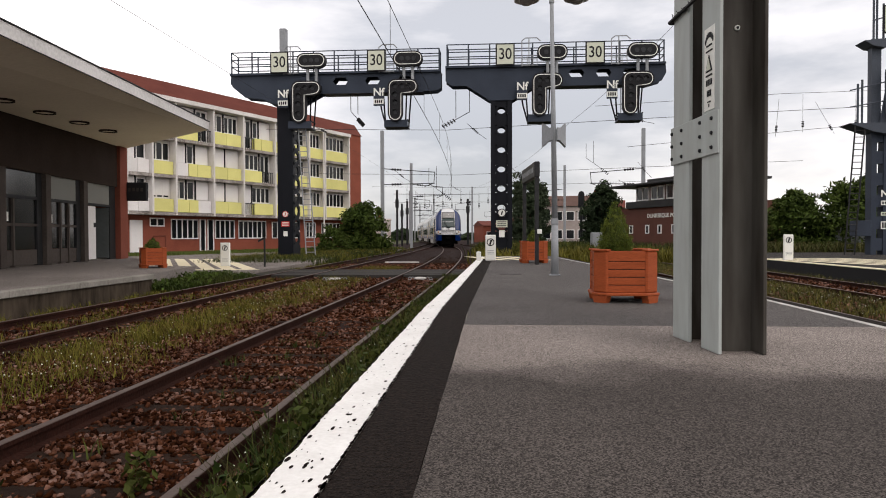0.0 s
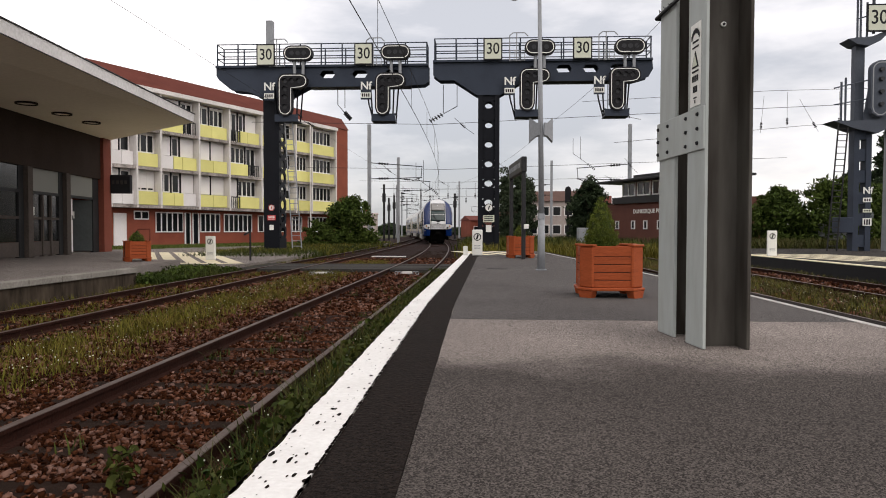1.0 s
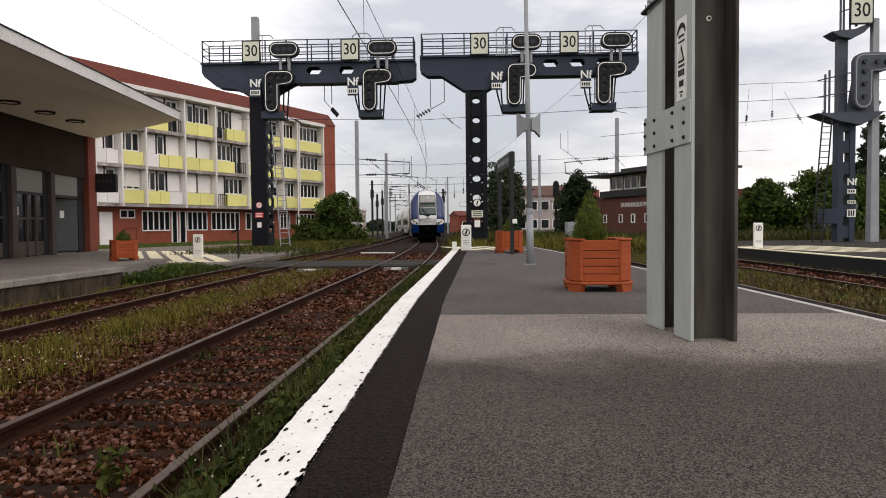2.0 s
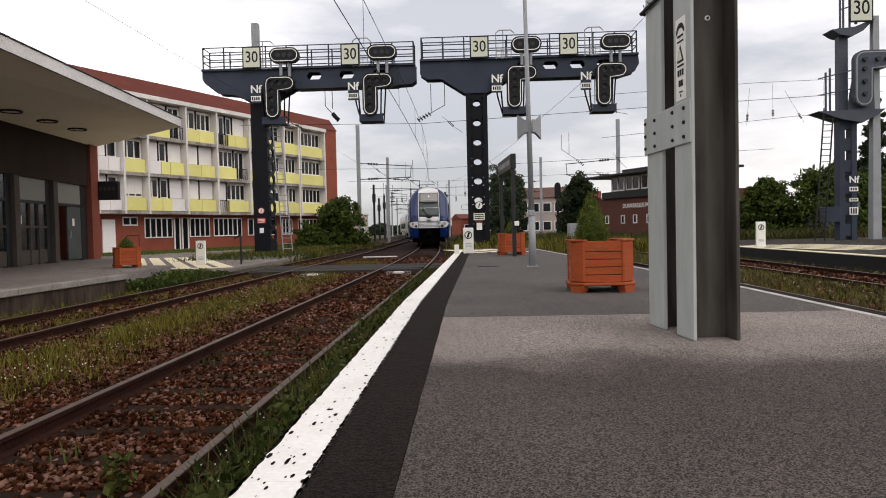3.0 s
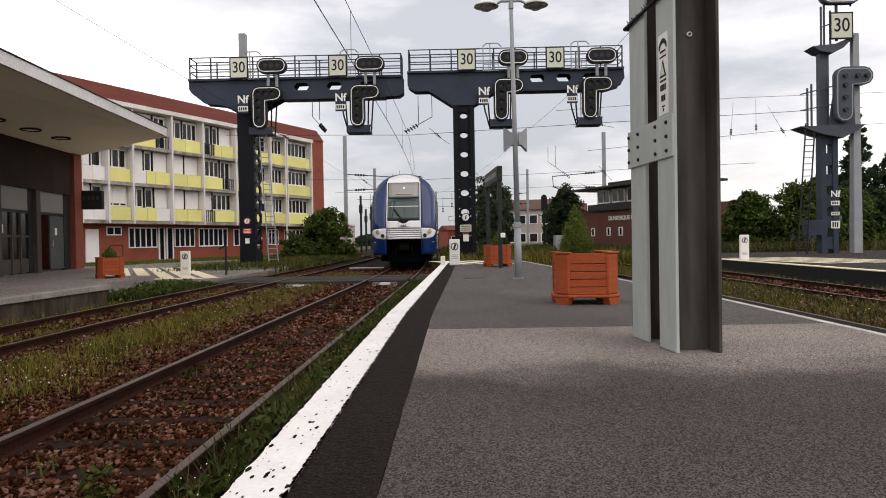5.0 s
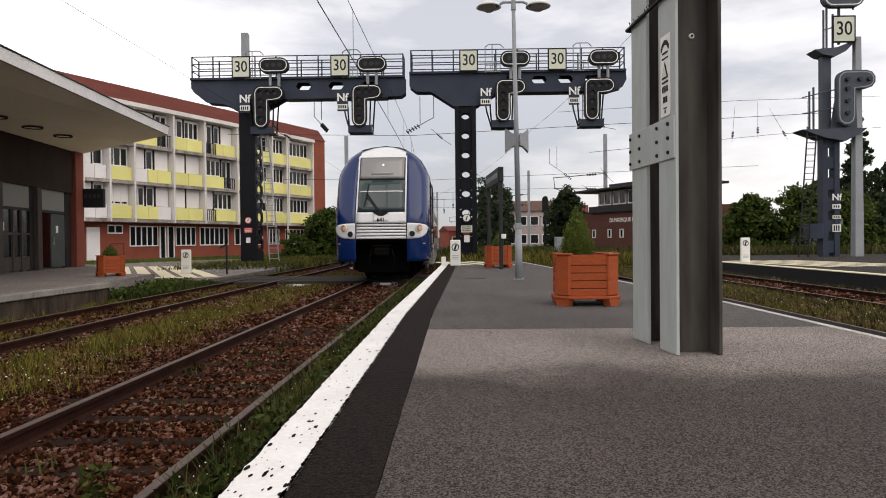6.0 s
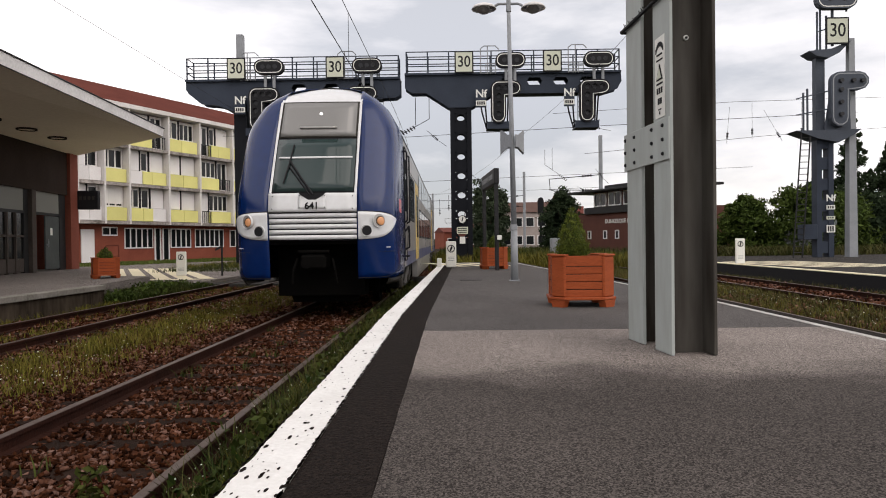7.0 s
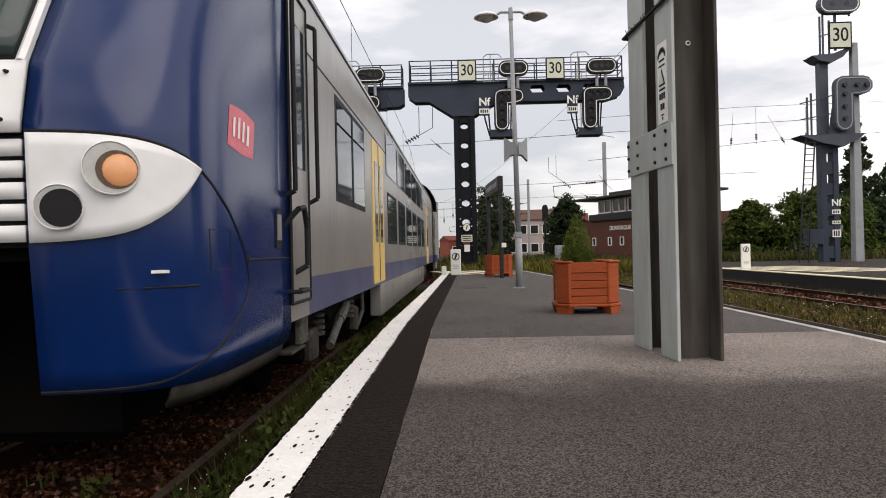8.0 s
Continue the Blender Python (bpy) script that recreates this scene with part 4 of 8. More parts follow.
def bogie(parent, y):
    b_bm = bmesh.new()
    for s in (-1, 1):
        box(b_bm, s * 1.08 - 0.09, s * 1.08 + 0.09, y - 1.7, y + 1.7, 0.42, 0.68, 0.04)
        for d in (-1.25, 1.25):
            box(b_bm, s * 1.1 - 0.14, s * 1.1 + 0.14, y + d - 0.2, y + d + 0.2, 0.3, 0.62, 0.04)
            rod(b_bm, (s * 1.12, y + d + 0.4, 0.45), (s * 1.12, y + d + 0.4, 0.85), 0.1, None, 10)
        rod(b_bm, (s * 1.2, y - 0.3, 0.6), (s * 1.2, y + 0.5, 0.75), 0.05, None, 8)
    box(b_bm, -1.0, 1.0, y - 0.5, y + 0.5, 0.45, 0.75)
    part("bogie", b_bm, TRAIN_UNDER_SHADE, parent, "shade-blackened bogie frame")
    for s in (-1, 1):
        for d in (-1.25, 1.25):
            c = bmesh.new()
            box(c, s * 1.26 - 0.05, s * 1.26 + 0.05, y + d - 0.16, y + d + 0.16, 0.30, 0.60, 0.03)
            part("axle_box", c, BOGIE_GREY, parent, "dusty grey axle box")
            c = bmesh.new()
            for k in range(6):
                rod(c, (s * 1.24, y + d * 0.72, 0.50 + 0.06 * k), (s * 1.24, y + d * 0.72, 0.535 + 0.06 * k), 0.085, None, 12)
            part("spring", c, BOGIE_GREY, parent, "coil spring")
        c = bmesh.new()
        rod(c, (s * 1.30, y - 0.55, 0.34), (s * 1.30, y + 0.25, 0.62), 0.045, None, 10)
        rod(c, (s * 1.30, y + 0.05, 0.55), (s * 1.30, y + 0.45, 0.69), 0.06, None, 10)
        part("damper", c, BOGIE_PALE, parent, "pale yaw damper")
        c = bmesh.new()
        box(c, s * 1.34 - 0.03, s * 1.34 + 0.03, y - 2.05, y - 1.80, 0.56, 0.81, 0.01)
        part("step_plate", c, BOGIE_PALE, parent, "pale upright step bracket")
        c = bmesh.new()
        box(c, s * 1.32 - 0.06, s * 1.32 + 0.06, y - 2.4, y - 1.95, 0.53, 0.555, 0.006)
        part("step_tread", c, BOGIE_GREY, parent)
        c = bmesh.new()
        pipe(c, [(s * 1.30, y + 1.75, 0.80), (s * 1.30, y + 1.80, 0.50), (s * 1.22, y + 1.65, 0.25)], 0.028, 6)
        part("sand_pipe", c, BOGIE_PALE, parent)
    out = []
    for d in (-1.25, 1.25):
        bm = bmesh.new()
        for s in (-0.75, 0.75):
            rod(bm, (s - 0.065, 0, 0), (s + 0.065, 0, 0), 0.46, 0.44, 28)
            rod(bm, (s + 0.07 * (1 if s > 0 else -1), 0, 0), (s + 0.09 * (1 if s > 0 else -1), 0, 0), 0.3, 0.28, 8)
        rod(bm, (-0.9, 0, 0), (0.9, 0, 0), 0.09, None, 10)
        w = part("wheelset", bm, TRAIN_UNDER_SHADE, parent, "steel wheelset")
        w.matrix_basis = pose(0, y + d, 0.46)
        out.append((w, y + d))
    return out


def slab(name, parent, side, y0, y1, z0, z1, material, out=0.008, label="", bevel=0.0):
    """A plate on the car's flat side wall."""
    bm = bmesh.new()
    a, b = side * (HALF - 0.02), side * (HALF + out)
    box(bm, min(a, b), max(a, b), y0, y1, z0, z1, bevel)
    return part(name, bm, material, parent, label)


def side_window(parent, side, y0, y1, z0, z1):
    f = slab("window_frame", parent, side, y0 - 0.06, y1 + 0.06, z0 - 0.06, z1 + 0.06, BLACK, 0.006)
    slab("pane", f, side, y0, y1, z0, z1, GLASS_DARK, 0.010)
    bm = bmesh.new()
    x = side * (HALF + 0.012)
    pipe(bm, [(x, y0, z1 - 0.22), (x, y1, z1 - 0.22)], 0.012, 4)
    part("sash_bar", bm, BLACK, f)


def roof_skin(bm, ya, yb, z_from, n_seg=8):
    rows = []
    zs = [z for z in (2.6, 2.8, 3.0, 3.15, 3.3, 3.46, 3.6, 3.78, 3.92, 4.03, 4.12, 4.21, 4.30, 4.36, 4.42, 4.46, 4.49) if z >= z_from]
    for i in range(n_seg + 1):
        y = ya + (yb - ya) * i / n_seg
        rows.append([Vector((-half_w(z), y, z)) for z in zs] + [Vector((half_w(z), y, z)) for z in zs[-2::-1]])
    skin(bm, rows)


def coach_sides(car, y0, y1, doors, wins):
    """Side walls with stripe, doors and two rows of windows."""
    for s in (-1, 1):
        bm = bmesh.new()
        a, b = s * 1.30, s * HALF
        box(bm, min(a, b), max(a, b), y0, y1, 1.12, 3.0)
        part("side_wall", bm, TRAIN_SILVER, car, "grey metallic side wall")
        bm = bmesh.new()
        box(bm, min(a, b), max(a, b), y0, y1, 0.82, 1.119)
        part("sole_stripe", bm, TRAIN_NAVY, car, "dark violet-blue stripe along the sill")
        # the lower deck hangs low between the bogies
        bm = bmesh.new()
        box(bm, min(a, b), max(a, b), 7.2 if y0 > 1 else 7.0, 18.8, 0.34, 0.818, 0.01)
        part("low_skirt", bm, TRAIN_SILVER, car, "grey skirt of the low deck")
        slab("joint_line", car, s, y0 + 0.02, y1 - 0.02, 2.93, 2.945, BLACK, 0.004)
        for yd in doors:
            d = slab("door", car, s, yd, yd + 1.3, 0.86, 2.9, TRAIN_YELLOW, 0.012, "yellow passenger door")
            for q in (0.20, 0.80):
                slab("pane", d, s, yd + q, yd + q + 0.30, 1.45, 2.60, GLASS_CAB, 0.018)
            slab("door_gap", d, s, yd + 0.64, yd + 0.66, 0.88, 2.89, BLACK, 0.019)
        for yw, lw, z0, z1 in wins:
            side_window(car, s, yw, yw + lw, z0, z1)


def upper_windows(car, spans):
    """Upper-deck windows follow the curve of the roof shoulder."""
    for s in (-1, 1):
        for ya, yb in spans:
            bm = bmesh.new()
            rows = []
            for z in (2.6, 2.8, 3.0, 3.15, 3.3):
                w = half_w(z) + 0.012
                rows.append([Vector((s * w, ya, z)), Vector((s * w, yb, z))])
            skin(bm, rows)
            part("upper_window", bm, GLASS_DARK, car, "dark curved upper-deck window")


def lead_car():
    car = thing("train_car", pose(0, 0, 0), "blue and grey double-deck railcar with white front panel", "train", "train cars")
    zs = [0.69, 0.80, 0.95, 1.15, 1.38, 1.6, 1.86, 1.9, 2.05, 2.19, 2.4, 2.6, 2.8, 3.0, 3.22, 3.34, 3.45, 3.462, 3.6, 3.78, 3.92, 4.03, 4.12, 4.21, 4.30, 4.37, 4.42, 4.46]
    ss = FS + [1.5, 1.7]
    for side in (-1, 1):
        bm = bmesh.new()
        rows = []
        for z in zs:
            end = 1.83 if z < 3.46 else 3.4
            last = setback(z) + 1.0
            rows.append([nose(side, s, z) for s in FS] + [Vector((side * half_w(z), last + (end - last) * k / 3, z)) for k in (1, 2, 3)])
        skin(bm, rows)
        p = part("nose_flank", bm, TRAIN_BLUE, car, "glossy blue nose flank", True)
        md = p.modifiers.new("thick", "SOLIDIFY")
        md.thickness, md.offset = 0.008, 0
        # white lamp pod that tapers to a point
        bm = bmesh.new()
        rows = []
        n = 14
        for i in range(n + 1):
            s = 0.34 * (i / n) ** 2.0
            f = i / n
            top = 1.865 - 0.135 * f ** 2.3
            bot = 1.38 + 0.345 * f ** 2.6
            rows.append([nose(side, s, bot + (top - bot) * k / 8) + Vector((side * 0.016, -0.016, 0)) for k in range(9)])
        skin(bm, rows)
        pod = part("lamp_pod", bm, TRAIN_WHITE, car, "white headlamp surround", True)
        md = pod.modifiers.new("thick", "SOLIDIFY")
        md.thickness, md.offset = 0.012, 0
        for hx, hz, r, ma, lb in ((1.125, 1.705, 0.118, LAMP_WARM, "lit warm headlamp"), (0.915, 1.535, 0.10, BLACK, "dark unlit tail lamp")):
            # find the skin's depth there
            sv = min((abs(abs(nose(side, q * 0.002, hz).x) - hx), q * 0.002) for q in range(200))[1]
            c = nose(side, sv, hz) + Vector((side * 0.016, -0.016, 0))
            nrm = (c - nose(side, sv + 0.06, hz)).normalized()
            nrm = Vector((0, 0, 1)).cross(nrm) * side
            nrm = Vector((nrm.x, nrm.y, 0)).normalized()
            if nrm.y > 0:
                nrm = -nrm
            bm = bmesh.new()
            ring = []
            qd = nrm.to_track_quat("Z", "Y").to_matrix().to_4x4()
            mm = Matrix.Translation(c + nrm * 0.017) @ qd
            for rr, d in ((r * 1.015, -0.02), (r * 1.015, 0.018), (r * 0.985, 0.020), (r * 0.95, 0.012)):
                ring.append([bm.verts.new(mm @ Vector((rr * math.cos(a * math.pi / 12), rr * math.sin(a * math.pi / 12), d))) for a in range(24)])
            for a, b in zip(ring, ring[1:]):
                for i in range(24):
                    bm.faces.new((a[i], a[(i + 1) % 24], b[(i + 1) % 24], b[i]))
            bez = part("lamp_bezel", bm, TRAIN_WHITE, pod)
            # flush offset discs paint the pale crescent and dark depth of a recess
            bm = bmesh.new()
            bm.faces.new([bm.verts.new(mm @ Vector((r * 0.95 * math.cos(a * math.pi / 12), r * 0.95 * math.sin(a * math.pi / 12), 0.014))) for a in range(24)])
            part("painted_well", bm, LAMP_RING, bez, "flat grey disc painting the lit wall of the lamp recess")
            if ma is BLACK:
                bm = bmesh.new()
                bm.faces.new([bm.verts.new(mm @ Vector((side * 0.010 + r * 0.84 * math.cos(a * math.pi / 12), -0.004 + r * 0.84 * math.sin(a * math.pi / 12), 0.016))) for a in range(24)])
                part("lamp_lens", bm, BLACK, bez, "dark unlit lens")
            if ma is LAMP_WARM:
                bm = bmesh.new()
                bm.faces.new([bm.verts.new(mm @ Vector((0.022 + r * 0.73 * math.cos(a * math.pi / 12), -0.008 + r * 0.73 * math.sin(a * math.pi / 12), 0.017))) for a in range(24)])
                part("reflector", bm, LAMP_WELL, bez, "flat brown disc for the reflector and the recess's dark depth")
            if ma is LAMP_WARM:
                bm = bmesh.new()
                bmesh.ops.create_uvsphere(bm, u_segments=16, v_segments=8, radius=r * 0.62)
                bmesh.ops.scale(bm, vec=(1, 1, 0.35), verts=bm.verts[:])
                bmesh.ops.transform(bm, matrix=mm @ Matrix.Translation((0.034, -0.010, 0.016)), verts=bm.verts[:])
                part("headlamp", bm, LAMP_WARM, bez, lb, True)
        # small reflector and step recess on the flank, logo, cab door with rails
        q = nose(side, 0.12, 1.24)
        bm = bmesh.new()
        box(bm, q.x - 0.06, q.x + 0.06, q.y - 0.012, q.y + 0.02, 1.232, 1.246)
        part("marker_strip", bm, SIGN_WHITE, car)
        bm = bmesh.new()
        rows = []
        for i in range(8):
            s = 0.62 + 0.40 * i / 7
            lift = 0.05 * math.sin(math.pi * i / 7)
            rows.append([nose(side, s, 1.90 - 0.03 * (i / 7) - lift * 0.3 + (0.22 + lift * 0.6) * k / 5) + Vector((side * 0.006, -0.003, 0)) for k in range(6)])
        skin(bm, rows)
        lg = part("logo", bm, LOGO_RED, car, "rounded red logo patch", True)
        bm = bmesh.new()
        for sa, sb2, za, zb in ((0.68, 0.71, 1.95, 2.06), (0.75, 0.78, 1.95, 2.07), (0.82, 0.85, 1.94, 2.06), (0.89, 0.93, 1.93, 2.05)):
            skin(bm, [[nose(side, q, z) + Vector((side * 0.009, -0.005, 0)) for z in (za, zb)] for q in (sa, sb2)])
        part("logo_bar", bm, SIGN_WHITE, lg)
        # hatch and slit of the lower skirt
        bm = bmesh.new()
        loop = [(0.40, 1.24), (0.62, 1.24), (0.62, 1.44), (0.40, 1.44), (0.40, 1.24)]
        pipe(bm, [nose(side, q, z) + Vector((side * 0.003, -0.003, 0)) for q, z in loop], 0.005, 4)
        pipe(bm, [nose(side, q, 1.165) + Vector((side * 0.003, -0.003, 0)) for q in (0.05, 0.10, 0.17, 0.24, 0.30)], 0.007, 4)
        part("skirt_hatch", bm, BLACK, car, "joint of a small skirt hatch")
        slab("cab_door", car, side, 1.84, 2.40, 0.95, 3.24, TRAIN_SILVER, 0.012, "grey cab door")
        bm = bmesh.new()
        for yy in (1.835, 2.41):
            rod(bm, (side * 1.483, yy, 0.95), (side * 1.483, yy, 3.24), 0.013, None, 6)
        for zz in (0.95, 3.24):
            rod(bm, (side * 1.483, 1.835, zz), (side * 1.483, 2.41, zz), 0.013, None, 6)
        part("door_seal", bm, BLACK, car)
        slab("cab_window", car, side, 1.93, 2.31, 1.95, 3.02, GLASS_DARK, 0.018, "dark cab door window")
        for yy in (1.76, 2.50):
            bm = bmesh.new()
            x = side * 1.54
            pipe(bm, [(side * 1.46, yy, 3.16), (x, yy, 3.12), (x, yy, 1.75), (side * 1.46, yy, 1.71)], 0.018, 6)
            part("grab_rail", bm, BLACK, car, "long black grab rail")
        bm = bmesh.new()
        x = side * 1.56
        pipe(bm, [(side * 1.46, 1.72, 1.50), (x, 1.75, 1.62), (x, 1.92, 1.64), (x, 2.0, 1.5), (x, 2.0, 1.22), (side * 1.46, 1.96, 1.16)], 0.02, 8)
        pipe(bm, [(side * 1.46, 1.78, 1.04), (x, 1.78, 1.04), (x, 2.05, 1.04), (side * 1.46, 2.05, 1.04)], 0.016, 6)
        part("step_rail", bm, BLACK, car, "bent black step rail")
        slab("socket_box", car, side, 1.46, 1.58, 1.35, 1.60, BLACK, 0.014)
        slab("socket_lid", car, side, 1.475, 1.565, 1.40, 1.57, TRAIN_SILVER, 0.02)
        # curved panel joints of the skirt
        bm = bmesh.new()
        pts = []
        for i in range(37):
            a = i / 36
            s = 0.30 + 0.57 * math.sin(min(a / 0.58, 1) * math.pi / 2) - 0.74 * max(0, (a - 0.58) / 0.42) ** 1.6
            pts.append(nose(side, s, 1.76 - 1.04 * a) + Vector((side * 0.003, -0.002, 0)))
        pts += [nose(side, s, z) + Vector((side * 0.003, -0.004, 0)) for s, z in ((0.09, 0.714), (0.05, 0.708), (0.02, 0.704), (0.0, 0.702))]
        pipe(bm, pts, 0.008, 5)
        pts = [nose(side, 0.34 * (i / 14) ** 2.0, 1.872 - 0.135 * (i / 14) ** 2.3) + Vector((side * 0.010, -0.010, 0)) for i in range(15)]
        pipe(bm, pts, 0.010, 5)
        q = nose(side, 0.87, 1.28)
        rod(bm, (q.x - side * 0.01, q.y, q.z), (q.x + side * 0.016, q.y - 0.004, q.z), 0.022, 0.018, 10)
        pts = [nose(side, 0.88 + 0.08 * i, 1.28) + Vector((side * 0.006, 0, 0)) for i in range(8)] + [Vector((side * 1.473, 1.80, 1.28))]
        pipe(bm, pts, 0.006, 4)
        part("panel_joint", bm, BLACK, car, "dark joint between the skirt panels")
        # grey under-skirt
        bm = bmesh.new()
        rows = []
        for z, k in ((0.70, 0.012), (0.63, 0.03), (0.57, 0.075)):
            rows.append([nose(side, s, 0.70) - Vector((side * k, 0, 0)) + Vector((0, k, z - 0.70)) for s in ss[7:14]] + [Vector((side * (1.44 - k), 1.8, z))])
        skin(bm, rows)
        p = part("under_skirt", bm, SKIRT_GREY, car, "dirty grey under-skirt", True)
        md = p.modifiers.new("thick", "SOLIDIFY")
        md.thickness = 0.02

    def front(z0, z1, x0, x1, name, material, out, label="", rows_n=6, parent=car):
        bm = bmesh.new()
        rows = []
        for i in range(rows_n + 1):
            z = z0 + (z1 - z0) * i / rows_n
            rows.append([Vector((x0 + (x1 - x0) * k / 8, setback(z) - out - 0.03 * (1 - ((x0 + (x1 - x0) * k / 8) / 0.75) ** 2), z)) for k in range(9)])
        skin(bm, rows)
        p = part(name, bm, material, parent, label, True)
        md = p.modifiers.new("thick", "SOLIDIFY")
        md.thickness, md.offset = 0.03, 1
        return p
    front(1.36, 1.86, -0.775, 0.775, "grille_back", BLACK, -0.02, "dark radiator opening")
    for i in range(5):
        z = 1.385 + 0.095 * i
        front(z, z + 0.074, -0.765, 0.765, "grille_slat", TRAIN_WHITE, 0.012, "", 1)
    front(1.865, 2.19, -0.77, 0.77, "nose_panel", TRAIN_WHITE, 0.006, "white nose panel below the windscreen")
    p = front(1.915, 2.185, -0.245, 0.245, "number_flap", TRAIN_WHITE, 0.016, "white flap with number 641")
    bm = bmesh.new()
    for x in (-0.25, 0.25):
        rod(bm, (x, setback(1.92) - 0.045, 1.92), (x, setback(2.18) - 0.045, 2.18), 0.006, None, 5)
    part("flap_joint", bm, BLACK, p)
    bm = bmesh.new()
    prism(bm, [(-0.23, 2.195), (0.23, 2.195), (0.19, 2.15), (0.03, 2.055), (-0.03, 2.055), (-0.19, 2.15)], setback(2.19) - 0.10, setback(2.19) - 0.03, XZ)
    part("wiper_base", bm, BLACK, car, "black wiper housing")
    text_mesh(None, "641", 0.165, "unit_number", BLACK, p, Matrix.Translation((0, setback(1.98) - 0.098, 1.965)) @ FACE)
    front(2.19, 3.22, -0.735, 0.735, "windscreen_surround", BLACK, 0.0, "black windscreen surround")
    front(2.215, 3.20, -0.705, 0.705, "windscreen", GLASS_CAB, 0.014, "raked grey-green windscreen")
    front(3.235, 3.97, -0.72, 0.72, "display_surround", TRAIN_GREY, 0.0, "grey surround of the destination window")
    front(3.265, 3.945, -0.685, 0.685, "display_glass", GLASS_DISP, 0.014, "grey destination window")
    front(3.42, 3.45, -0.34, 0.34, "display_bar", TRAIN_SILVER, 0.05)
    bm = bmesh.new()
    bmesh.ops.create_uvsphere(bm, u_segments=12, v_segments=8, radius=0.035)
    bmesh.ops.transform(bm, matrix=Matrix.Translation((0.02, setback(3.72) - 0.06, 3.72)), verts=bm.verts[:])
    part("marker_lamp", bm, LAMP_WHITE, car, "small lit top marker lamp", True)
    bm = bmesh.new()
    rows = []
    for i in range(9):
        row = []
        for k in range(17):
            x = 0.76 * (k / 8 - 1)
            crown = float(np.interp(abs(x), WX[::-1], WZ[::-1]))
            z = 3.97 + (crown + 0.012 - 3.97) * (i / 8) ** 0.8
            row.append(Vector((x, setback(min(z, 4.49)) - 0.012 + 0.35 * (i / 8) ** 2 * abs(x), z)))
        rows.append(row)
    skin(bm, rows)
    part("roof_front", bm, TRAIN_WHITE, car, "pale roof front", True)
    for x in (-0.745, 0.745):
        bm = bmesh.new()
        pts = [(x, setback(z) - 0.02, z) for z in (2.19, 2.5, 2.8, 3.22, 3.5, 3.97)]
        pipe(bm, pts, 0.026, 6)
        part("screen_trim", bm, TRAIN_WHITE, car, "pale windscreen trim")
    # wiper
    bm = bmesh.new()
    sb = lambda z: setback(z) - 0.10
    pipe(bm, [(0.02, sb(2.16), 2.16), (-0.20, sb(2.45), 2.45), (-0.44, sb(2.78), 2.78)], 0.022, 6)
    pipe(bm, [(-0.04, sb(2.16), 2.16), (-0.26, sb(2.45), 2.45), (-0.46, sb(2.70), 2.70)], 0.014, 6)
    pipe(bm, [(-0.52, sb(2.38), 2.38), (-0.45, sb(2.75), 2.75), (-0.40, sb(3.1), 3.1)], 0.014, 6)
    part("wiper", bm, BLACK, car, "black windscreen wiper")
    front(2.83, 2.86, -0.66, 0.66, "blind_bar", TRAIN_WHITE, 0.0335, "pale lower bar of the sun blind", 1)
    bm = bmesh.new()
    pipe(bm, [(0.44, setback(2.60) - 0.05, 2.60), (0.50, setback(2.8) - 0.05, 2.8), (0.55, setback(3.15) - 0.05, 3.15)], 0.012, 5)
    part("second_wiper", bm, BLACK, car, "thin black wiper blade")
    for x, z in ((-0.22, 1.94), (0.22, 1.94), (-0.22, 2.15), (0.22, 2.15), (-0.70, 1.92), (0.70, 1.92), (-0.70, 2.14), (0.70, 2.14)):
        bm = bmesh.new()
        yy = setback(z) - 0.05 - 0.03 * (1 - (x / 0.75) ** 2)
        rod(bm, (x, yy + 0.02, z), (x, yy - 0.004, z), 0.010, 0.008, 8)
        part("screw", bm, BLACK, car)
    # coupler recess and lower front, their shade put in as black
    bm = bmesh.new()
    box(bm, -0.80, 0.80, 0.75, 1.4, 0.35, 1.37)
    # broad black block added to fill the shaded space under the nose
    box(bm, -0.98, 0.98, 1.5, 1.7, 0.36, 1.3, 0.05)
    box(bm, -0.78, 0.78, 0.12, 0.75, 1.30, 1.37)
    part("lower_front", bm, TRAIN_UNDER_SHADE, car, "coupler recess with its deep shade put in as black")
    bm = bmesh.new()
    box(bm, -0.22, 0.22, -0.05, 0.5, 0.86, 1.12, 0.04)
    rod(bm, (-0.1, -0.08, 0.98), (-0.1, 0.1, 0.98), 0.1, 0.06, 10)
    box(bm, -0.27, 0.27, -0.02, 0.1, 1.15, 1.2, 0.01)
    part("coupler", bm, TRAIN_UNDER_SHADE, car, "black automatic coupler")
    for x0, dx in ((-0.3, -0.05), (0.32, 0.06)):
        bm = bmesh.new()
        pipe(bm, [(x0, 0.1, 1.05), (x0 + dx, 0.0, 0.85), (x0 + dx * 1.5, 0.02, 0.62)], 0.022, 6)
        part("brake_hose", bm, TRAIN_UNDER_SHADE, car)
    bm = bmesh.new()
    prism(bm, [(-0.6, 0.2), (0.6, 0.2), (0.7, 0.45), (-0.7, 0.45)], 1.1, 1.2, XZ)
    part("rail_guard", bm, TRAIN_UNDER_SHADE, car, "black rail guard plate")
    # body
    bm = bmesh.new()
    box(bm, -1.25, 1.25, 1.4, CAR_LEN, 0.66, 1.0)
    for k in range(5):
        y = 7.4 + 2.1 * k
        for s in (-1, 1):
            box(bm, s * 1.0 - 0.22, s * 1.0 + 0.22, y, y + 1.5, 0.32, 0.70, 0.03)
    part("underframe", bm, TRAIN_UNDER_SHADE, car, "shade-blackened underframe with equipment cases")
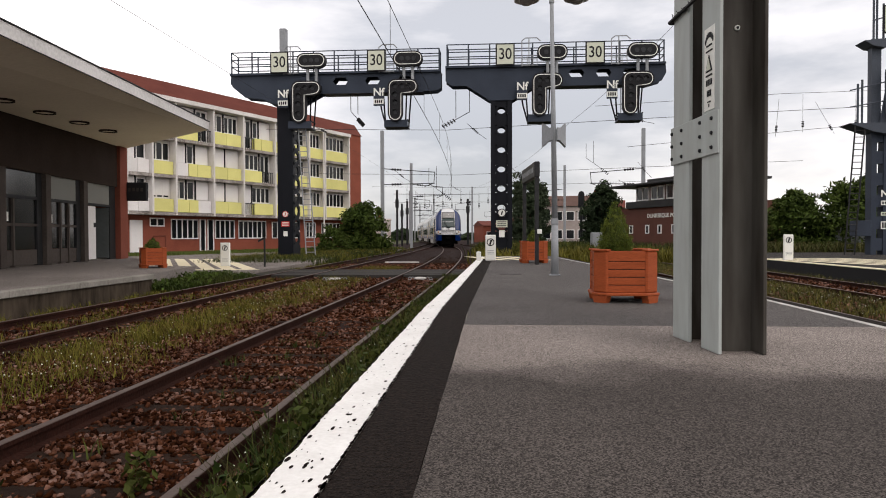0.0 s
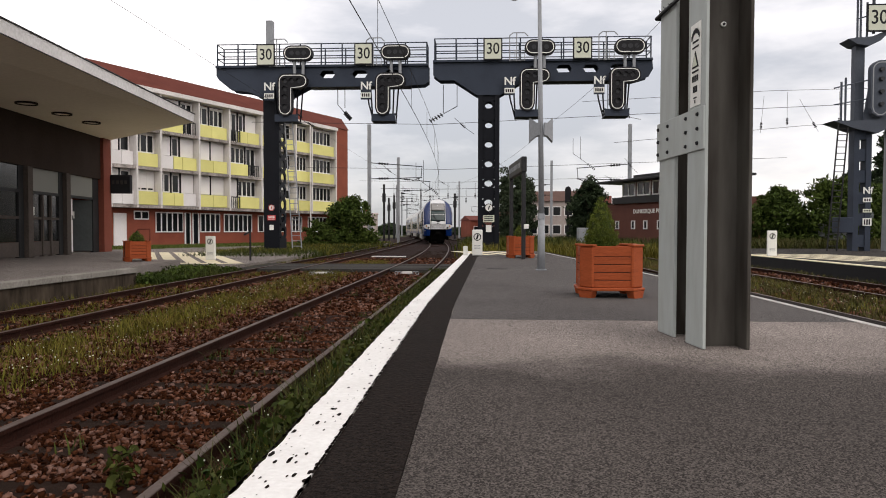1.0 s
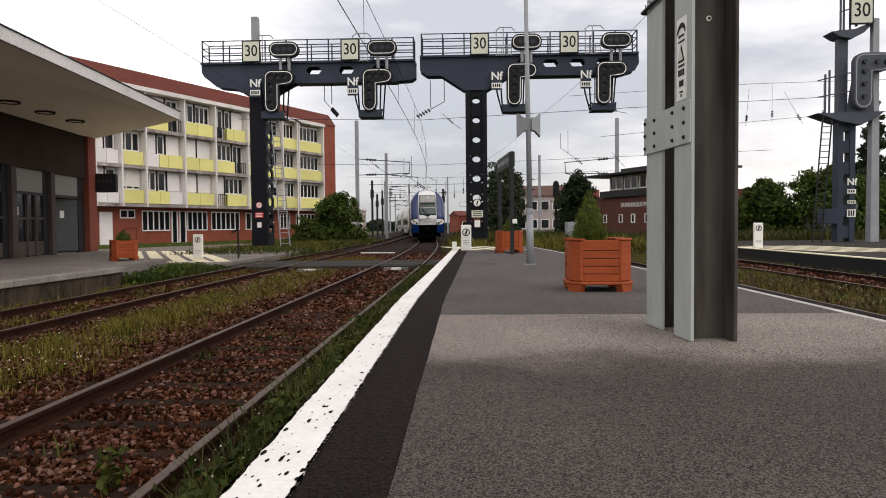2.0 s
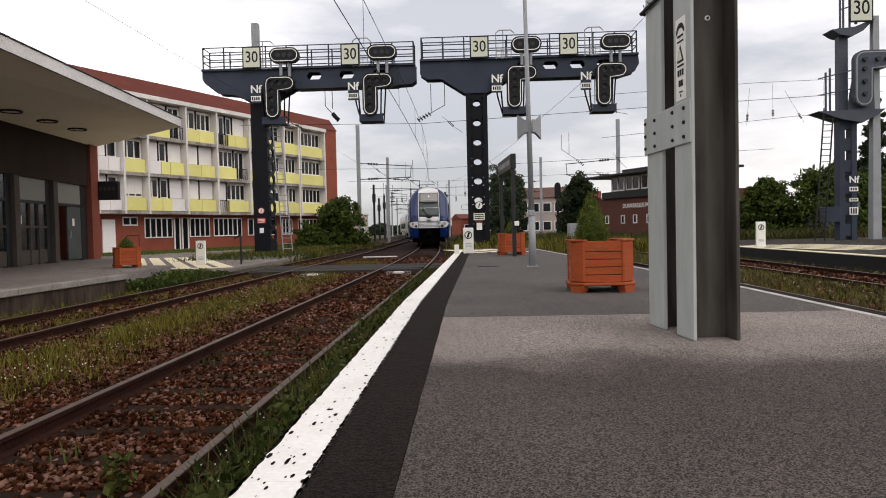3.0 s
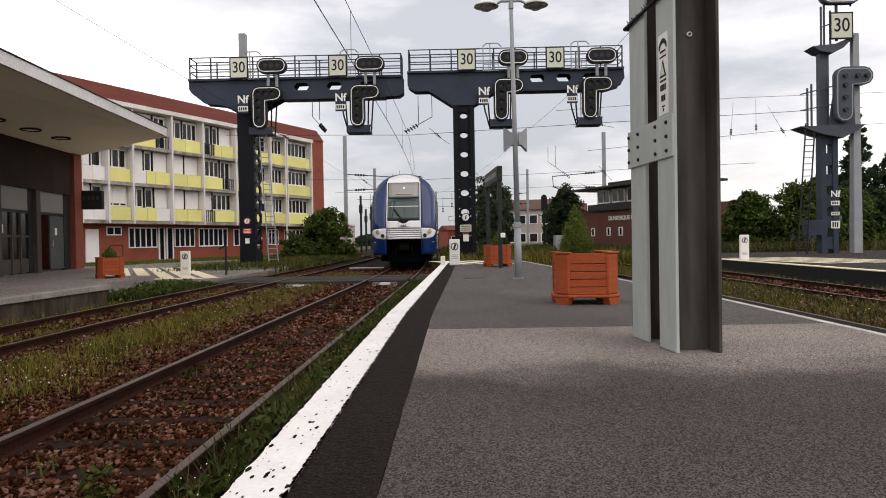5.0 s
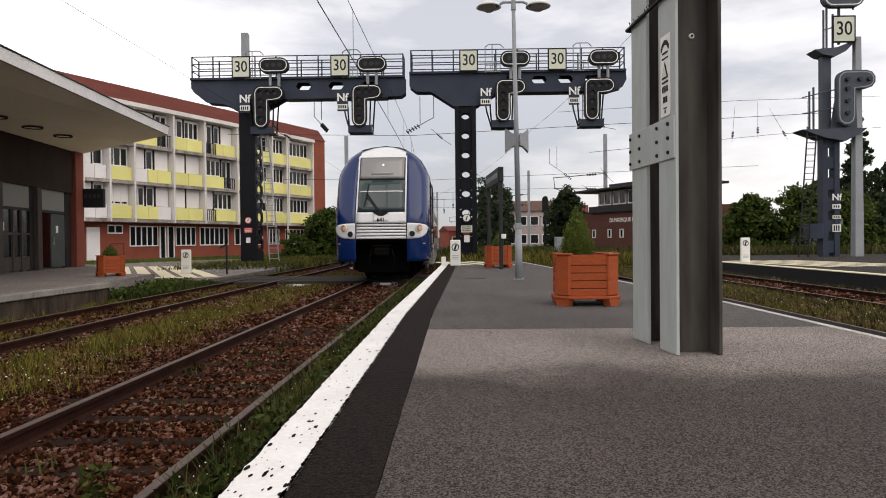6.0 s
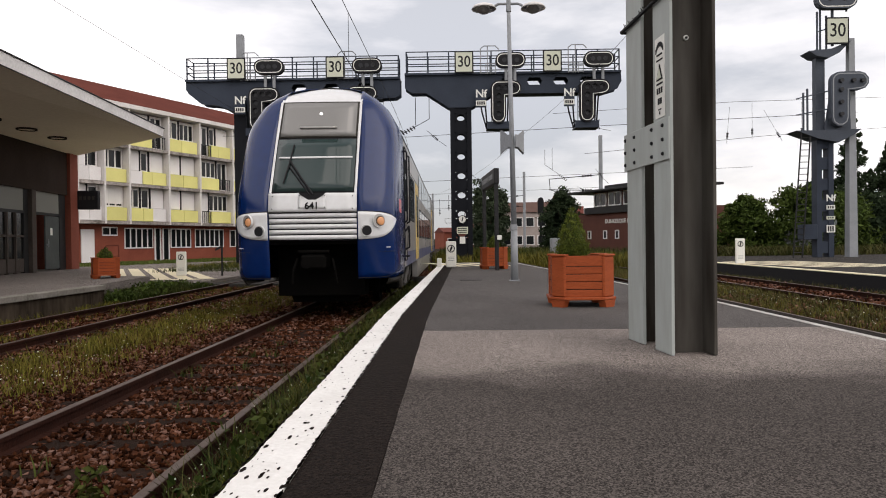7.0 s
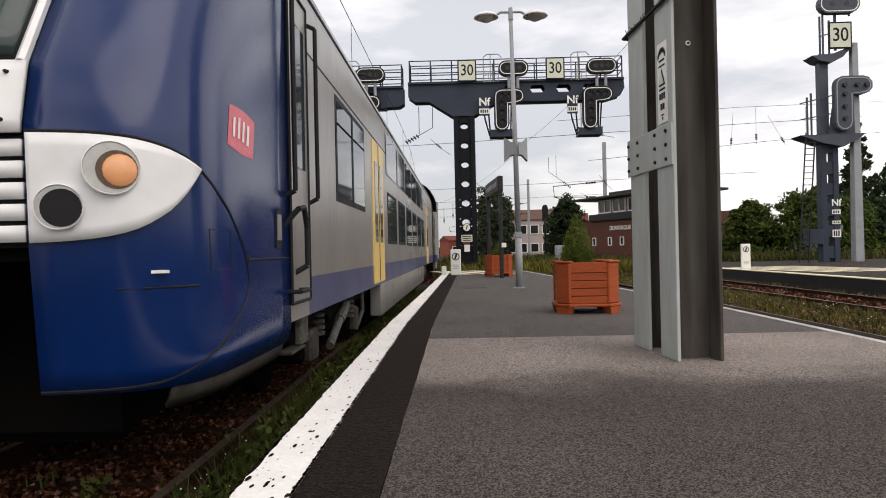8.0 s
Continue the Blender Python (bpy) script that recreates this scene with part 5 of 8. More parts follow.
    wins = [(3.75, 0.85, 1.88, 2.82), (4.75, 0.85, 1.88, 2.82)] + [(8.4 + 1.95 * k, 1.45, 1.5, 2.25) for k in range(6)]
    coach_sides(car, 2.42, CAR_LEN, (6.4, 21.0), wins)
    for s in (-1, 1):
        bm = bmesh.new()
        a, b = s * 1.3, s * HALF
        box(bm, min(a, b), max(a, b), 1.832, 2.418, 0.82, 3.0)
        part("cab_side", bm, TRAIN_SILVER, car, "grey cab side")
    upper_windows(car, [(8.2 + 1.95 * k, 9.85 + 1.95 * k) for k in range(6)])
    bm = bmesh.new()
    roof_skin(bm, 3.4, CAR_LEN, 3.0)
    for s in (-1, 1):
        skin(bm, [[Vector((s * half_w(z), y, z)) for z in (3.0, 3.15, 3.3, 3.4, 3.46)] for y in (1.835, 2.6, 3.4)])
    roof_skin(bm, 1.98, 3.4, 3.92)
    part("roof", bm, TRAIN_SILVER, car, "grey roof", True)
    bm = bmesh.new()
    for s in (-1, 1):
        pipe(bm, [(s * 1.432, 1.86, 3.45), (s * 1.428, CAR_LEN, 3.46)], 0.024, 6)
    part("gutter", bm, BLACK, car, "dark roof gutter")
    bm = bmesh.new()
    box(bm, -1.3, 1.3, CAR_LEN - 0.03, CAR_LEN, 0.8, 3.2)
    part("end_wall", bm, TRAIN_GREY, car)
    # roof gear
    bm = bmesh.new()
    box(bm, -0.7, 0.7, 5.5, 7.2, 4.2, 4.5, 0.05)
    part("roof_unit", bm, TRAIN_GREY, car, "grey roof equipment box")
    bm = bmesh.new()
    pipe(bm, [(0.0, 12.0, 4.30), (0.0, 13.2, 4.75), (0.0, 12.2, 5.3)], 0.03, 6)
    pipe(bm, [(-0.75, 12.2, 5.25), (-0.6, 12.2, 5.32), (0.6, 12.2, 5.32), (0.75, 12.2, 5.25)], 0.025, 6)
    box(bm, -0.5, 0.5, 11.8, 13.4, 4.3, 4.4)
    part("pantograph", bm, BLACK, car, "raised pantograph")
    axles = bogie(car, 4.6) + bogie(car, 21.4)
    return car, axles


def trailing_car():
    car = thing("train_car", pose(0, 0, 0), "grey double-deck trailer car with a blue sill stripe", "train", "train cars")
    bm = bmesh.new()
    box(bm, -1.25, 1.25, 0.3, CAR_LEN, 0.45, 1.0)
    part("underframe", bm, TRAIN_UNDER_SHADE, car, "shade-blackened underframe")
    coach_sides(car, 0.3, CAR_LEN, (3.2, 21.2), [(5.4 + 1.95 * k, 1.45, 1.5, 2.25) for k in range(8)])
    upper_windows(car, [(3.2 + 1.95 * k, 4.85 + 1.95 * k) for k in range(10)])
    bm = bmesh.new()
    roof_skin(bm, 0.3, CAR_LEN, 3.0)
    part("roof", bm, TRAIN_SILVER, car, "grey roof", True)
    for y in (0.3, CAR_LEN - 0.03):
        bm = bmesh.new()
        prism(bm, [(-1.38, 0.82), (1.38, 0.82), (1.38, 2.6), (1.26, 3.3), (0.88, 3.92), (0.3, 4.25), (-0.3, 4.25), (-0.88, 3.92), (-1.26, 3.3), (-1.38, 2.6)], y, y + 0.03, XZ)
        part("end_wall", bm, TRAIN_GREY, car)
    axles = bogie(car, 4.6) + bogie(car, 21.4)
    return car, axles


LEAD, LEAD_AX = lead_car()
CAR2, CAR2_AX = trailing_car()
CAR3, CAR3_AX = trailing_car()

def front_at(t):
    """Distance along y of the train's front at t seconds."""
    return float(np.interp(t, [0, 1.5, 3.0, 4.0, 4.5, 5.8, 6.0, 6.5, 7.0, 7.5, 8.0], [75.6, 62.0, 48.4, 39.3, 34.6, 22.2, 20.35, 16.0, 11.63, 7.2, 2.9]))


def car_pose(y_front):
    a, b = y_front + 4.6, y_front + 21.4
    xa, xb = main_x(a), main_x(b)
    yaw = -math.atan2(xb - xa, b - a)
    s = math.sin(-yaw)
    x = xa - 4.6 * (xb - xa) / (b - a) + float(np.interp(y_front, [3, 7.5, 12, 20], [-0.24, -0.13, -0.10, -0.07]))
    return pose(x, y_front, RAIL_Z, 0, 0, math.degrees(yaw))


def motions():
    ts = [0.25 * i for i in range(33)]
    for k, car in enumerate((LEAD, CAR2, CAR3)):
        walk(car, [(t, car_pose(front_at(t) + k * CAR_LEN)) for t in ts])
    for axles in (LEAD_AX, CAR2_AX, CAR3_AX):
        for w, y in axles:
            rows = []
            for i in range(121):
                t = i / 15
                rows.append((t, pose(0, y, 0.46, math.degrees((75.65 - front_at(t)) / 0.46))))
            walk(w, rows)
    walk(WHITE_LEAF, [(t, pose(3.66, -0.13, 0, 0, 0, a)) for t, a in ((0.0, 0), (0.3, 4), (0.6, 7), (0.9, 11), (1.2, 17), (1.5, 22), (1.7, 26), (2.5, 60), (8.0, 60))])
    walk(GREY_LEAF, [(t, pose(1.40, -0.13, 0, 0, 0, a)) for t, a in ((0.0, -72), (1.2, -66), (1.7, -45), (2.2, -18), (2.7, 0), (8.0, 0))])


# ---- the steel column of the platform ----
column = thing("steel_column", pose(1.461, 4.376, 0, 0, 0, 5.5), "tall grey riveted twin steel column standing on the platform", "column")
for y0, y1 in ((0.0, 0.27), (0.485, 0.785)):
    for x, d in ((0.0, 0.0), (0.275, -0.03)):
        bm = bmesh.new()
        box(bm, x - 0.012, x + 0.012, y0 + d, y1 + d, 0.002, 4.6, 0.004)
        part("flange", bm, COLUMN if x < 0.1 else COLUMN_SHADED, column)
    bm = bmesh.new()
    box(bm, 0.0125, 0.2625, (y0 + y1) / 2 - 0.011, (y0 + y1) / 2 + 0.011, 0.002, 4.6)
    part("web", bm, COLUMN_SHADED, column, "grey web darkened as shaded, streaked with rust")
for z0, z1 in ((1.288, 1.565), (3.3, 3.57)):
    bm = bmesh.new()
    box(bm, -0.026, -0.0125, -0.004, 0.806, z0, z1, 0.003)
    p = part("batten_plate", bm, COLUMN, column, "bolted grey batten plate")
    for y in (0.078, 0.262, 0.585, 0.772):
        for k in range(3):
            bm = bmesh.new()
            z = z0 + 0.045 + k * (z1 - z0 - 0.09) / 2
            rod(bm, (-0.0265, y, z), (-0.038, y, z), 0.014, 0.010, 8)
            part("bolt", bm, BLACK, p)
bm = bmesh.new()
rod(bm, (0.155, 0.123, 2.113), (0.155, 0.112, 2.113), 0.017, 0.017, 14)
q = part("washer", bm, SIGN_WHITE, column, "pale washer on the web")
bm = bmesh.new()
rod(bm, (0.155, 0.1115, 2.113), (0.155, 0.104, 2.113), 0.009, 0.008, 10)
part("bolt", bm, BLACK, q)
bm = bmesh.new()
box(bm, -0.0165, -0.0125, 0.066, 0.222, 1.585, 2.125)
lab = part("warning_label", bm, SIGN_WHITE, column, "white upright electrical warning label")
YZ = lambda u, v, h: (h, u, v)
bm = bmesh.new()
prism(bm, [(0.094, 1.835), (0.194, 1.835), (0.144, 1.945)], -0.021, -0.017, YZ)
tri = part("warning_triangle", bm, BLACK, lab, "black warning triangle")
bm = bmesh.new()
prism(bm, [(0.110, 1.845), (0.178, 1.845), (0.144, 1.922)], -0.024, -0.0215, YZ)
part("triangle_field", bm, SIGN_CREAM, tri)
bm = bmesh.new()
for a in range(9):
    t = math.pi * (a - 4) / 12
    c = (0.144 + 0.065 * math.sin(t), 2.0 + 0.075 * math.cos(t))
    box(bm, -0.020, -0.017, c[0] - 0.006, c[0] + 0.006, c[1] - 0.016, c[1] + 0.016)
box(bm, -0.020, -0.017, 0.100, 0.188, 2.0, 2.012)
box(bm, -0.020, -0.017, 0.095, 0.193, 1.965, 1.975)
box(bm, -0.020, -0.017, 0.095, 0.193, 1.805, 1.817)
for k in range(3):
    box(bm, -0.020, -0.017, 0.100 + 0.034 * k, 0.122 + 0.034 * k, 1.745, 1.785)
for k in range(2):
    box(bm, -0.020, -0.017, 0.112 + 0.036 * k, 0.138 + 0.036 * k, 1.675, 1.715)
box(bm, -0.020, -0.017, 0.120, 0.168, 1.635, 1.643)
box(bm, -0.020, -0.017, 0.138, 0.150, 1.605, 1.625)
part("label_bars", bm, BLACK, lab)
bm = bmesh.new()
pts = [(-0.03, -0.02, 2.385), (-0.03, 0.83, 2.365), (0.30, 0.83, 2.36), (0.30, -0.05, 2.39), (-0.03, -0.025, 2.385)]
pipe(bm, pts, 0.014, 6)
rg_ = random.Random(17)
for k in range(16):
    rod(bm, (-0.03, 0.05 * k, 2.384 - 0.001 * k), (-0.05, 0.05 * k - 0.03 + 0.04 * rg_.random(), 2.37 + 0.03 * rg_.random()), 0.004, 0.003, 4)
part("strap", bm, BLACK, column, "black cable tied round the column")

# ---- planters ----
def planter(m, label, plant_h, plant_r, seed, off=0.0):
    p = thing("planter", m, label, "planter", "wooden planters")
    # eight-cornered box: four plank faces between broad corner boards
    ap, hw = 0.350, 0.216
    for f in range(4):
        R = Matrix.Rotation(f * math.pi / 2, 4, "Z")
        z = 0.118
        for hgt in (0.088, 0.088, 0.088, 0.088, 0.125):
            bm = bmesh.new()
            box(bm, -hw, hw, -ap + 0.012, -ap + 0.036, z, z + hgt - 0.007, 0.005, R)
            part("plank", bm, PLANTER, p)
            z += hgt
        bm = bmesh.new()
        box(bm, -hw - 0.02, hw + 0.02, -ap - 0.026, -ap + 0.05, 0.082, 0.116, 0.008, R)
        part("base_rail", bm, PLANTER, p)
        R = Matrix.Rotation(f * math.pi / 2 + math.pi / 4, 4, "Z")
        a2 = (ap + hw) / math.sqrt(2)
        bm = bmesh.new()
        box(bm, -0.098, 0.098, -a2 - 0.012, -a2 + 0.03, 0.117, 0.580, 0.014, R)
        part("corner_board", bm, PLANTER, p)
        bm = bmesh.new()
        box(bm, -0.106, 0.106, -a2 - 0.022, -a2 + 0.06, 0.581, 0.606, 0.007, R)
        part("corner_cap", bm, PLANTER, p)
        bm = bmesh.new()
        box(bm, -0.112, 0.112, -a2 - 0.030, -a2 + 0.05, 0.081, 0.115, 0.008, R)
        part("base_rail", bm, PLANTER, p)
        bm = bmesh.new()
        prism(bm, [(-0.075, 0.0), (0.075, 0.0), (0.102, 0.080), (-0.102, 0.080)], -a2 - 0.022, -a2 + 0.07, lambda u, v, h: tuple(R @ Vector((u, h, v))))
        part("foot", bm, PLANTER, p)
    bm = bmesh.new()
    box(bm, -0.33, 0.33, -0.21, 0.21, 0.12, 0.50)
    box(bm, -0.21, 0.21, -0.33, 0.33, 0.121, 0.501)
    part("earth", bm, STATION_WALL, p, "dark potting earth")
    # clipped cone of many small sprigs, gathered in tufts
    rg = np.random.RandomState(seed)
    nt, per = (330, 46) if plant_h > 0.5 else (150, 36)
    z = np.clip(1 - np.sqrt(rg.rand(nt)) * 1.0, 0.02, 0.99)
    env = np.interp(z, [0, 0.12, 0.3, 0.5, 0.7, 0.85, 0.95, 1.0], [0.70, 0.92, 1.0, 0.80, 0.52, 0.33, 0.16, 0.04]) * plant_r
    ang = rg.rand(nt) * 2 * np.pi
    rr = env * (0.80 + 0.22 * rg.rand(nt))
    core = np.stack([rr * np.cos(ang), rr * np.sin(ang), 0.52 + z * plant_h], 1)
    sz = np.interp(z, [0, 1], [0.026, 0.012])
    c = (core[:, None] + rg.normal(size=(nt, per, 3)) * sz[:, None, None] * np.array([1, 1, 0.75])).reshape(-1, 3)
    ob = leaf_object("conifer_foliage", c, 0.0085, CONIFER, rg, p, outward=True)
    ob.matrix_basis = pose(off, 0, 0)
    bm = bmesh.new()
    rod(bm, (off, 0, 0.42), (off, 0, 0.52 + plant_h * 0.9), 0.02, 0.008, 6)
    zs = [(0.0, 0.62), (0.12, 0.80), (0.3, 0.86), (0.5, 0.66), (0.7, 0.40), (0.9, 0.14), (1.0, 0.02)]
    rings = [[bm.verts.new((off + plant_r * k * math.cos(a * math.pi / 6), plant_r * k * math.sin(a * math.pi / 6), 0.515 + plant_h * q)) for a in range(12)] for q, k in zs]
    for ra, rb in zip(rings, rings[1:]):
        for i in range(12):
            bm.faces.new((ra[i], ra[(i + 1) % 12], rb[(i + 1) % 12], rb[i]))
    part("inner_growth", bm, WEED, p, "dark inner growth of the shrub")
    return p


def leaf_object(name, centres, size, material, rg, parent=None, outward=False, aspect=2.0, label=""):
    """Many small diamond leaves at the centres."""
    n = len(centres)
    a = rg.normal(size=(n, 3))
    if outward:
        a = a * 0.6 + np.stack([centres[:, 0], centres[:, 1], np.full(n, 0.1)], 1) / (np.abs(centres[:, :2]).max() + 1e-6) + np.array([0, 0, 0.8])
    a /= np.linalg.norm(a, axis=1, keepdims=True)
    b = np.cross(a, rg.normal(size=(n, 3)))
    b /= np.linalg.norm(b, axis=1, keepdims=True)
    s = size * (0.6 + 0.8 * rg.rand(n, 1))
    v = np.stack([centres - a * s * aspect / 2, centres + b * s * 0.5, centres + a * s * aspect / 2, centres - b * s * 0.5], 1).reshape(-1, 3)
    f = np.arange(4 * n).reshape(-1, 4)
    ob = new(name, arr_mesh(name, v, f, material))
    if parent:
        ob.parent = parent
    if label:
        ob["label"] = label
    return ob


planter(pose(1.54, 7.96, 0.0, 0, 0, -3), "orange-stained wooden planter with a small clipped conifer", 0.63, 0.172, 1, -0.085)
planter(pose(1.19, 18.7, 0.0, 0, 0, 5), "orange-stained wooden planter with a short shrub", 0.42, 0.16, 2)
planter(pose(-10.1, 19.4, LEFT_Z, 0, 0, 35), "orange wooden planter with a round dark shrub by the station", 0.40, 0.22, 3)


# ---- lamp post and signs on the island ----
CLEAR = bpy.data.materials.new("clear_bowl")
CLEAR.use_nodes = True
CLEAR.node_tree.nodes["Principled BSDF"].inputs["Transmission Weight"].default_value = 1.0
CLEAR.node_tree.nodes["Principled BSDF"].inputs["Roughness"].default_value = 0.08
CLEAR.node_tree.nodes["Principled BSDF"].inputs["IOR"].default_value = 1.1
lamp = thing("lamp_post", pose(1.22, 12.85, 0.0), "grey double-headed platform lamp post", "lamp post")
bm = bmesh.new()
rod(bm, (0, 0, 0), (0, 0, 1.05), 0.075, 0.062, 14)
rod(bm, (0, 0, 1.05), (-0.06, 0, 5.2), 0.055, 0.035, 12)
part("pole", bm, GALV, lamp, "", True)
bm = bmesh.new()
box(bm, -0.10, 0.10, -0.10, 0.10, 0.0, 0.02, 0.005)
part("base_plate", bm, GALV, lamp)
bm = bmesh.new()
pipe(bm, [(-0.40, 0, 5.22), (-0.25, 0, 5.30), (0.13, 0, 5.30), (0.28, 0, 5.22)], 0.025, 8)
rod(bm, (-0.06, 0, 5.15), (-0.06, 0, 5.38), 0.05, 0.04, 10)
part("arm", bm, GALV, lamp)
for s in (-1, 1):
    cx = -0.06 + s * 0.47
    bm = bmesh.new()
    rings = []
    for r, z in ((0.03, 5.31), (0.11, 5.30), (0.20, 5.26), (0.24, 5.205), (0.22, 5.20)):
        rings.append([bm.verts.new((cx + r * math.cos(a * math.pi / 10), r * math.sin(a * math.pi / 10), z)) for a in range(20)])
    for a, b in zip(rings, rings[1:]):
        for i in range(20):
            bm.faces.new((a[i], a[(i + 1) % 20], b[(i + 1) % 20], b[i]))
    bm.faces.new(rings[0])
    h = part("lamp_head", bm, CANOPY_EDGE, lamp, "pale grey lamp hood", True)
    bm = bmesh.new()
    bmesh.ops.create_uvsphere(bm, u_segments=16, v_segments=8, radius=0.13)
    bmesh.ops.scale(bm, vec=(1, 1, 0.6), verts=bm.verts[:])
    bmesh.ops.translate(bm, vec=(cx, 0, 5.19), verts=bm.verts[:])
    part("lamp_bowl", bm, CLEAR, h, "clear lamp bowl", True)
for s in (-1, 1):
    bm = bmesh.new()
    prism(bm, [(0.04 * s, 2.56), (0.10 * s, 2.56), (0.22 * s, 2.46), (0.22 * s, 2.92), (0.10 * s, 2.80), (0.04 * s, 2.80)], -0.12 , 0.10, lambda u, v, h: (u, h + abs(u) * 1.1, v))
    part("flag_sign", bm, GALV, lamp, "small folded grey sign plate")
bm = bmesh.new()
box(bm, -0.07, 0.06, -0.068, 0.068, 0.97, 1.08, 0.01)
part("hatch_box", bm, GALV, lamp)

board = thing("platform_sign", pose(1.205, 17.6, 0.0, 0, 0, 4.7), "dark long sign board on two posts along the platform", "sign")
for y in (0.0, 2.42):
    bm = bmesh.new()
    box(bm, -0.05, 0.05, y - 0.05, y + 0.05, 0, 2.64, 0.008)
    part("post", bm, FRAME_DARK, board)
bm = bmesh.new()
box(bm, -0.07, 0.07, -0.08, 2.50, 2.28, 2.68, 0.015)
p = part("sign_box", bm, FRAME_DARK, board, "dark boxed sign panel")
for k in range(9):
    bm = bmesh.new()
    box(bm, -0.076, -0.071, 0.18 + 0.25 * k, 0.34 + 0.25 * k, 2.42, 2.55)
    part("sign_bar", bm, GALV, p)
bm = bmesh.new()
box(bm, 0.0, 0.12, -0.10, -0.055, 0.80, 0.92, 0.01)
part("notice", bm, SIGN_WHITE, board)


def no_crossing_post(x, y, z, h=0.82, w=0.42):
    t = thing("warning_post", pose(x, y, z), "white board with a round no-crossing symbol", "sign", "no-crossing boards")
    bm = bmesh.new()
    box(bm, -w / 2, w / 2, -0.05, 0.05, 0, h, 0.02)
    part("board", bm, SIGN_WHITE, t)
    bm = bmesh.new()
    frame_ring(bm, [(0.115 * math.cos(a * math.pi / 10), h - 0.22 + 0.115 * math.sin(a * math.pi / 10)) for a in range(20)], 0.026, -0.058, -0.051)
    rod(bm, (-0.02, -0.055, h - 0.29), (0.025, -0.055, h - 0.15), 0.026, None, 6)
    part("symbol", bm, BLACK, t)
    bm = bmesh.new()
    for k in range(3):
        box(bm, -w * 0.3, w * 0.3, -0.055, -0.051, 0.20 + 0.05 * k, 0.215 + 0.05 * k)
    part("text_bars", bm, GALV, t)
    return t


no_crossing_post(0.0, 20.1, 0.0, 0.78, 0.31)
no_crossing_post(-10.75, 26.5, -0.455, 0.96, 0.39)
no_crossing_post(11.5, 26.8, FAR_Z, 1.0, 0.36)
bm = bmesh.new()
box(bm, -0.07, 0.07, -0.07, 0.07, 0, 0.27, 0.015)
solid("marker_stone", bm, SIGN_WHITE, "short white marker stone at the platform edge", "marker", "", "", pose(-0.36, 20.3, 0.004))
bm = bmesh.new()
box(bm, 0.0, 0.42, -0.03, 0.05, 0, 0.008, 0.003)
solid("drain_cover", bm, BLACK, "dark flat drain slot in the asphalt", "drain", "", "", pose(0.18, 13.2, 0.0005))


# ---- station building ----
DOOR_GREY = mat("grey_door_paint", (0.075, 0.085, 0.085), 0.5, 0, (0.05, 0.056, 0.056), 1.2, 14, 0.03, 0.7)
STATION_FROST = mat("frosted_glass", (0.20, 0.20, 0.185), 0.5, 0, (0.2, 0.2, 0.185), 1, 10, 0, 0.5)

ST = Matrix.Translation((-15.78, 27.95, LEFT_Z)) @ Matrix.Rotation(math.atan2(-0.988, 0.152), 4, "Z")
# local x runs along the wall towards the camera, local y points to the tracks
station = thing("station_building", ST, "brown station building with glazed doors under a broad canopy", "station")
WH = 4.8
L = 22.0
bm = bmesh.new()
box(bm, 0.0, 0.80, -0.3, 0.12, 0, WH)
part("corner_pier", bm, STATION_PIER, station, "dark red corner pier")
bm = bmesh.new()
box(bm, 0.80, L, -0.28, 0.0, 3.02, WH)
part("upper_wall", bm, STATION_WALL, station, "brown upper wall")
bm = bmesh.new()
box(bm, 0.0, 0.3, -8.0, -0.3, 0, WH)
part("end_wall", bm, STATION_PIER, station)
bm = bmesh.new()
box(bm, 0.3, L, -8.0, -7.7, 0, WH)
part("back_wall", bm, STATION_WALL, station)
bm = bmesh.new()
box(bm, 0.3, L, -7.7, -0.3, -0.1, 0.01)
part("floor", bm, CONCRETE, station)
bm = bmesh.new()
box(bm, L - 0.3, L, -7.7, -0.3, 0, WH)
part("side_wall", bm, STATION_WALL, station)
PIERS = [0.80, 3.68, 6.45, 9.12, 11.8, 14.5, 17.2, 19.9]
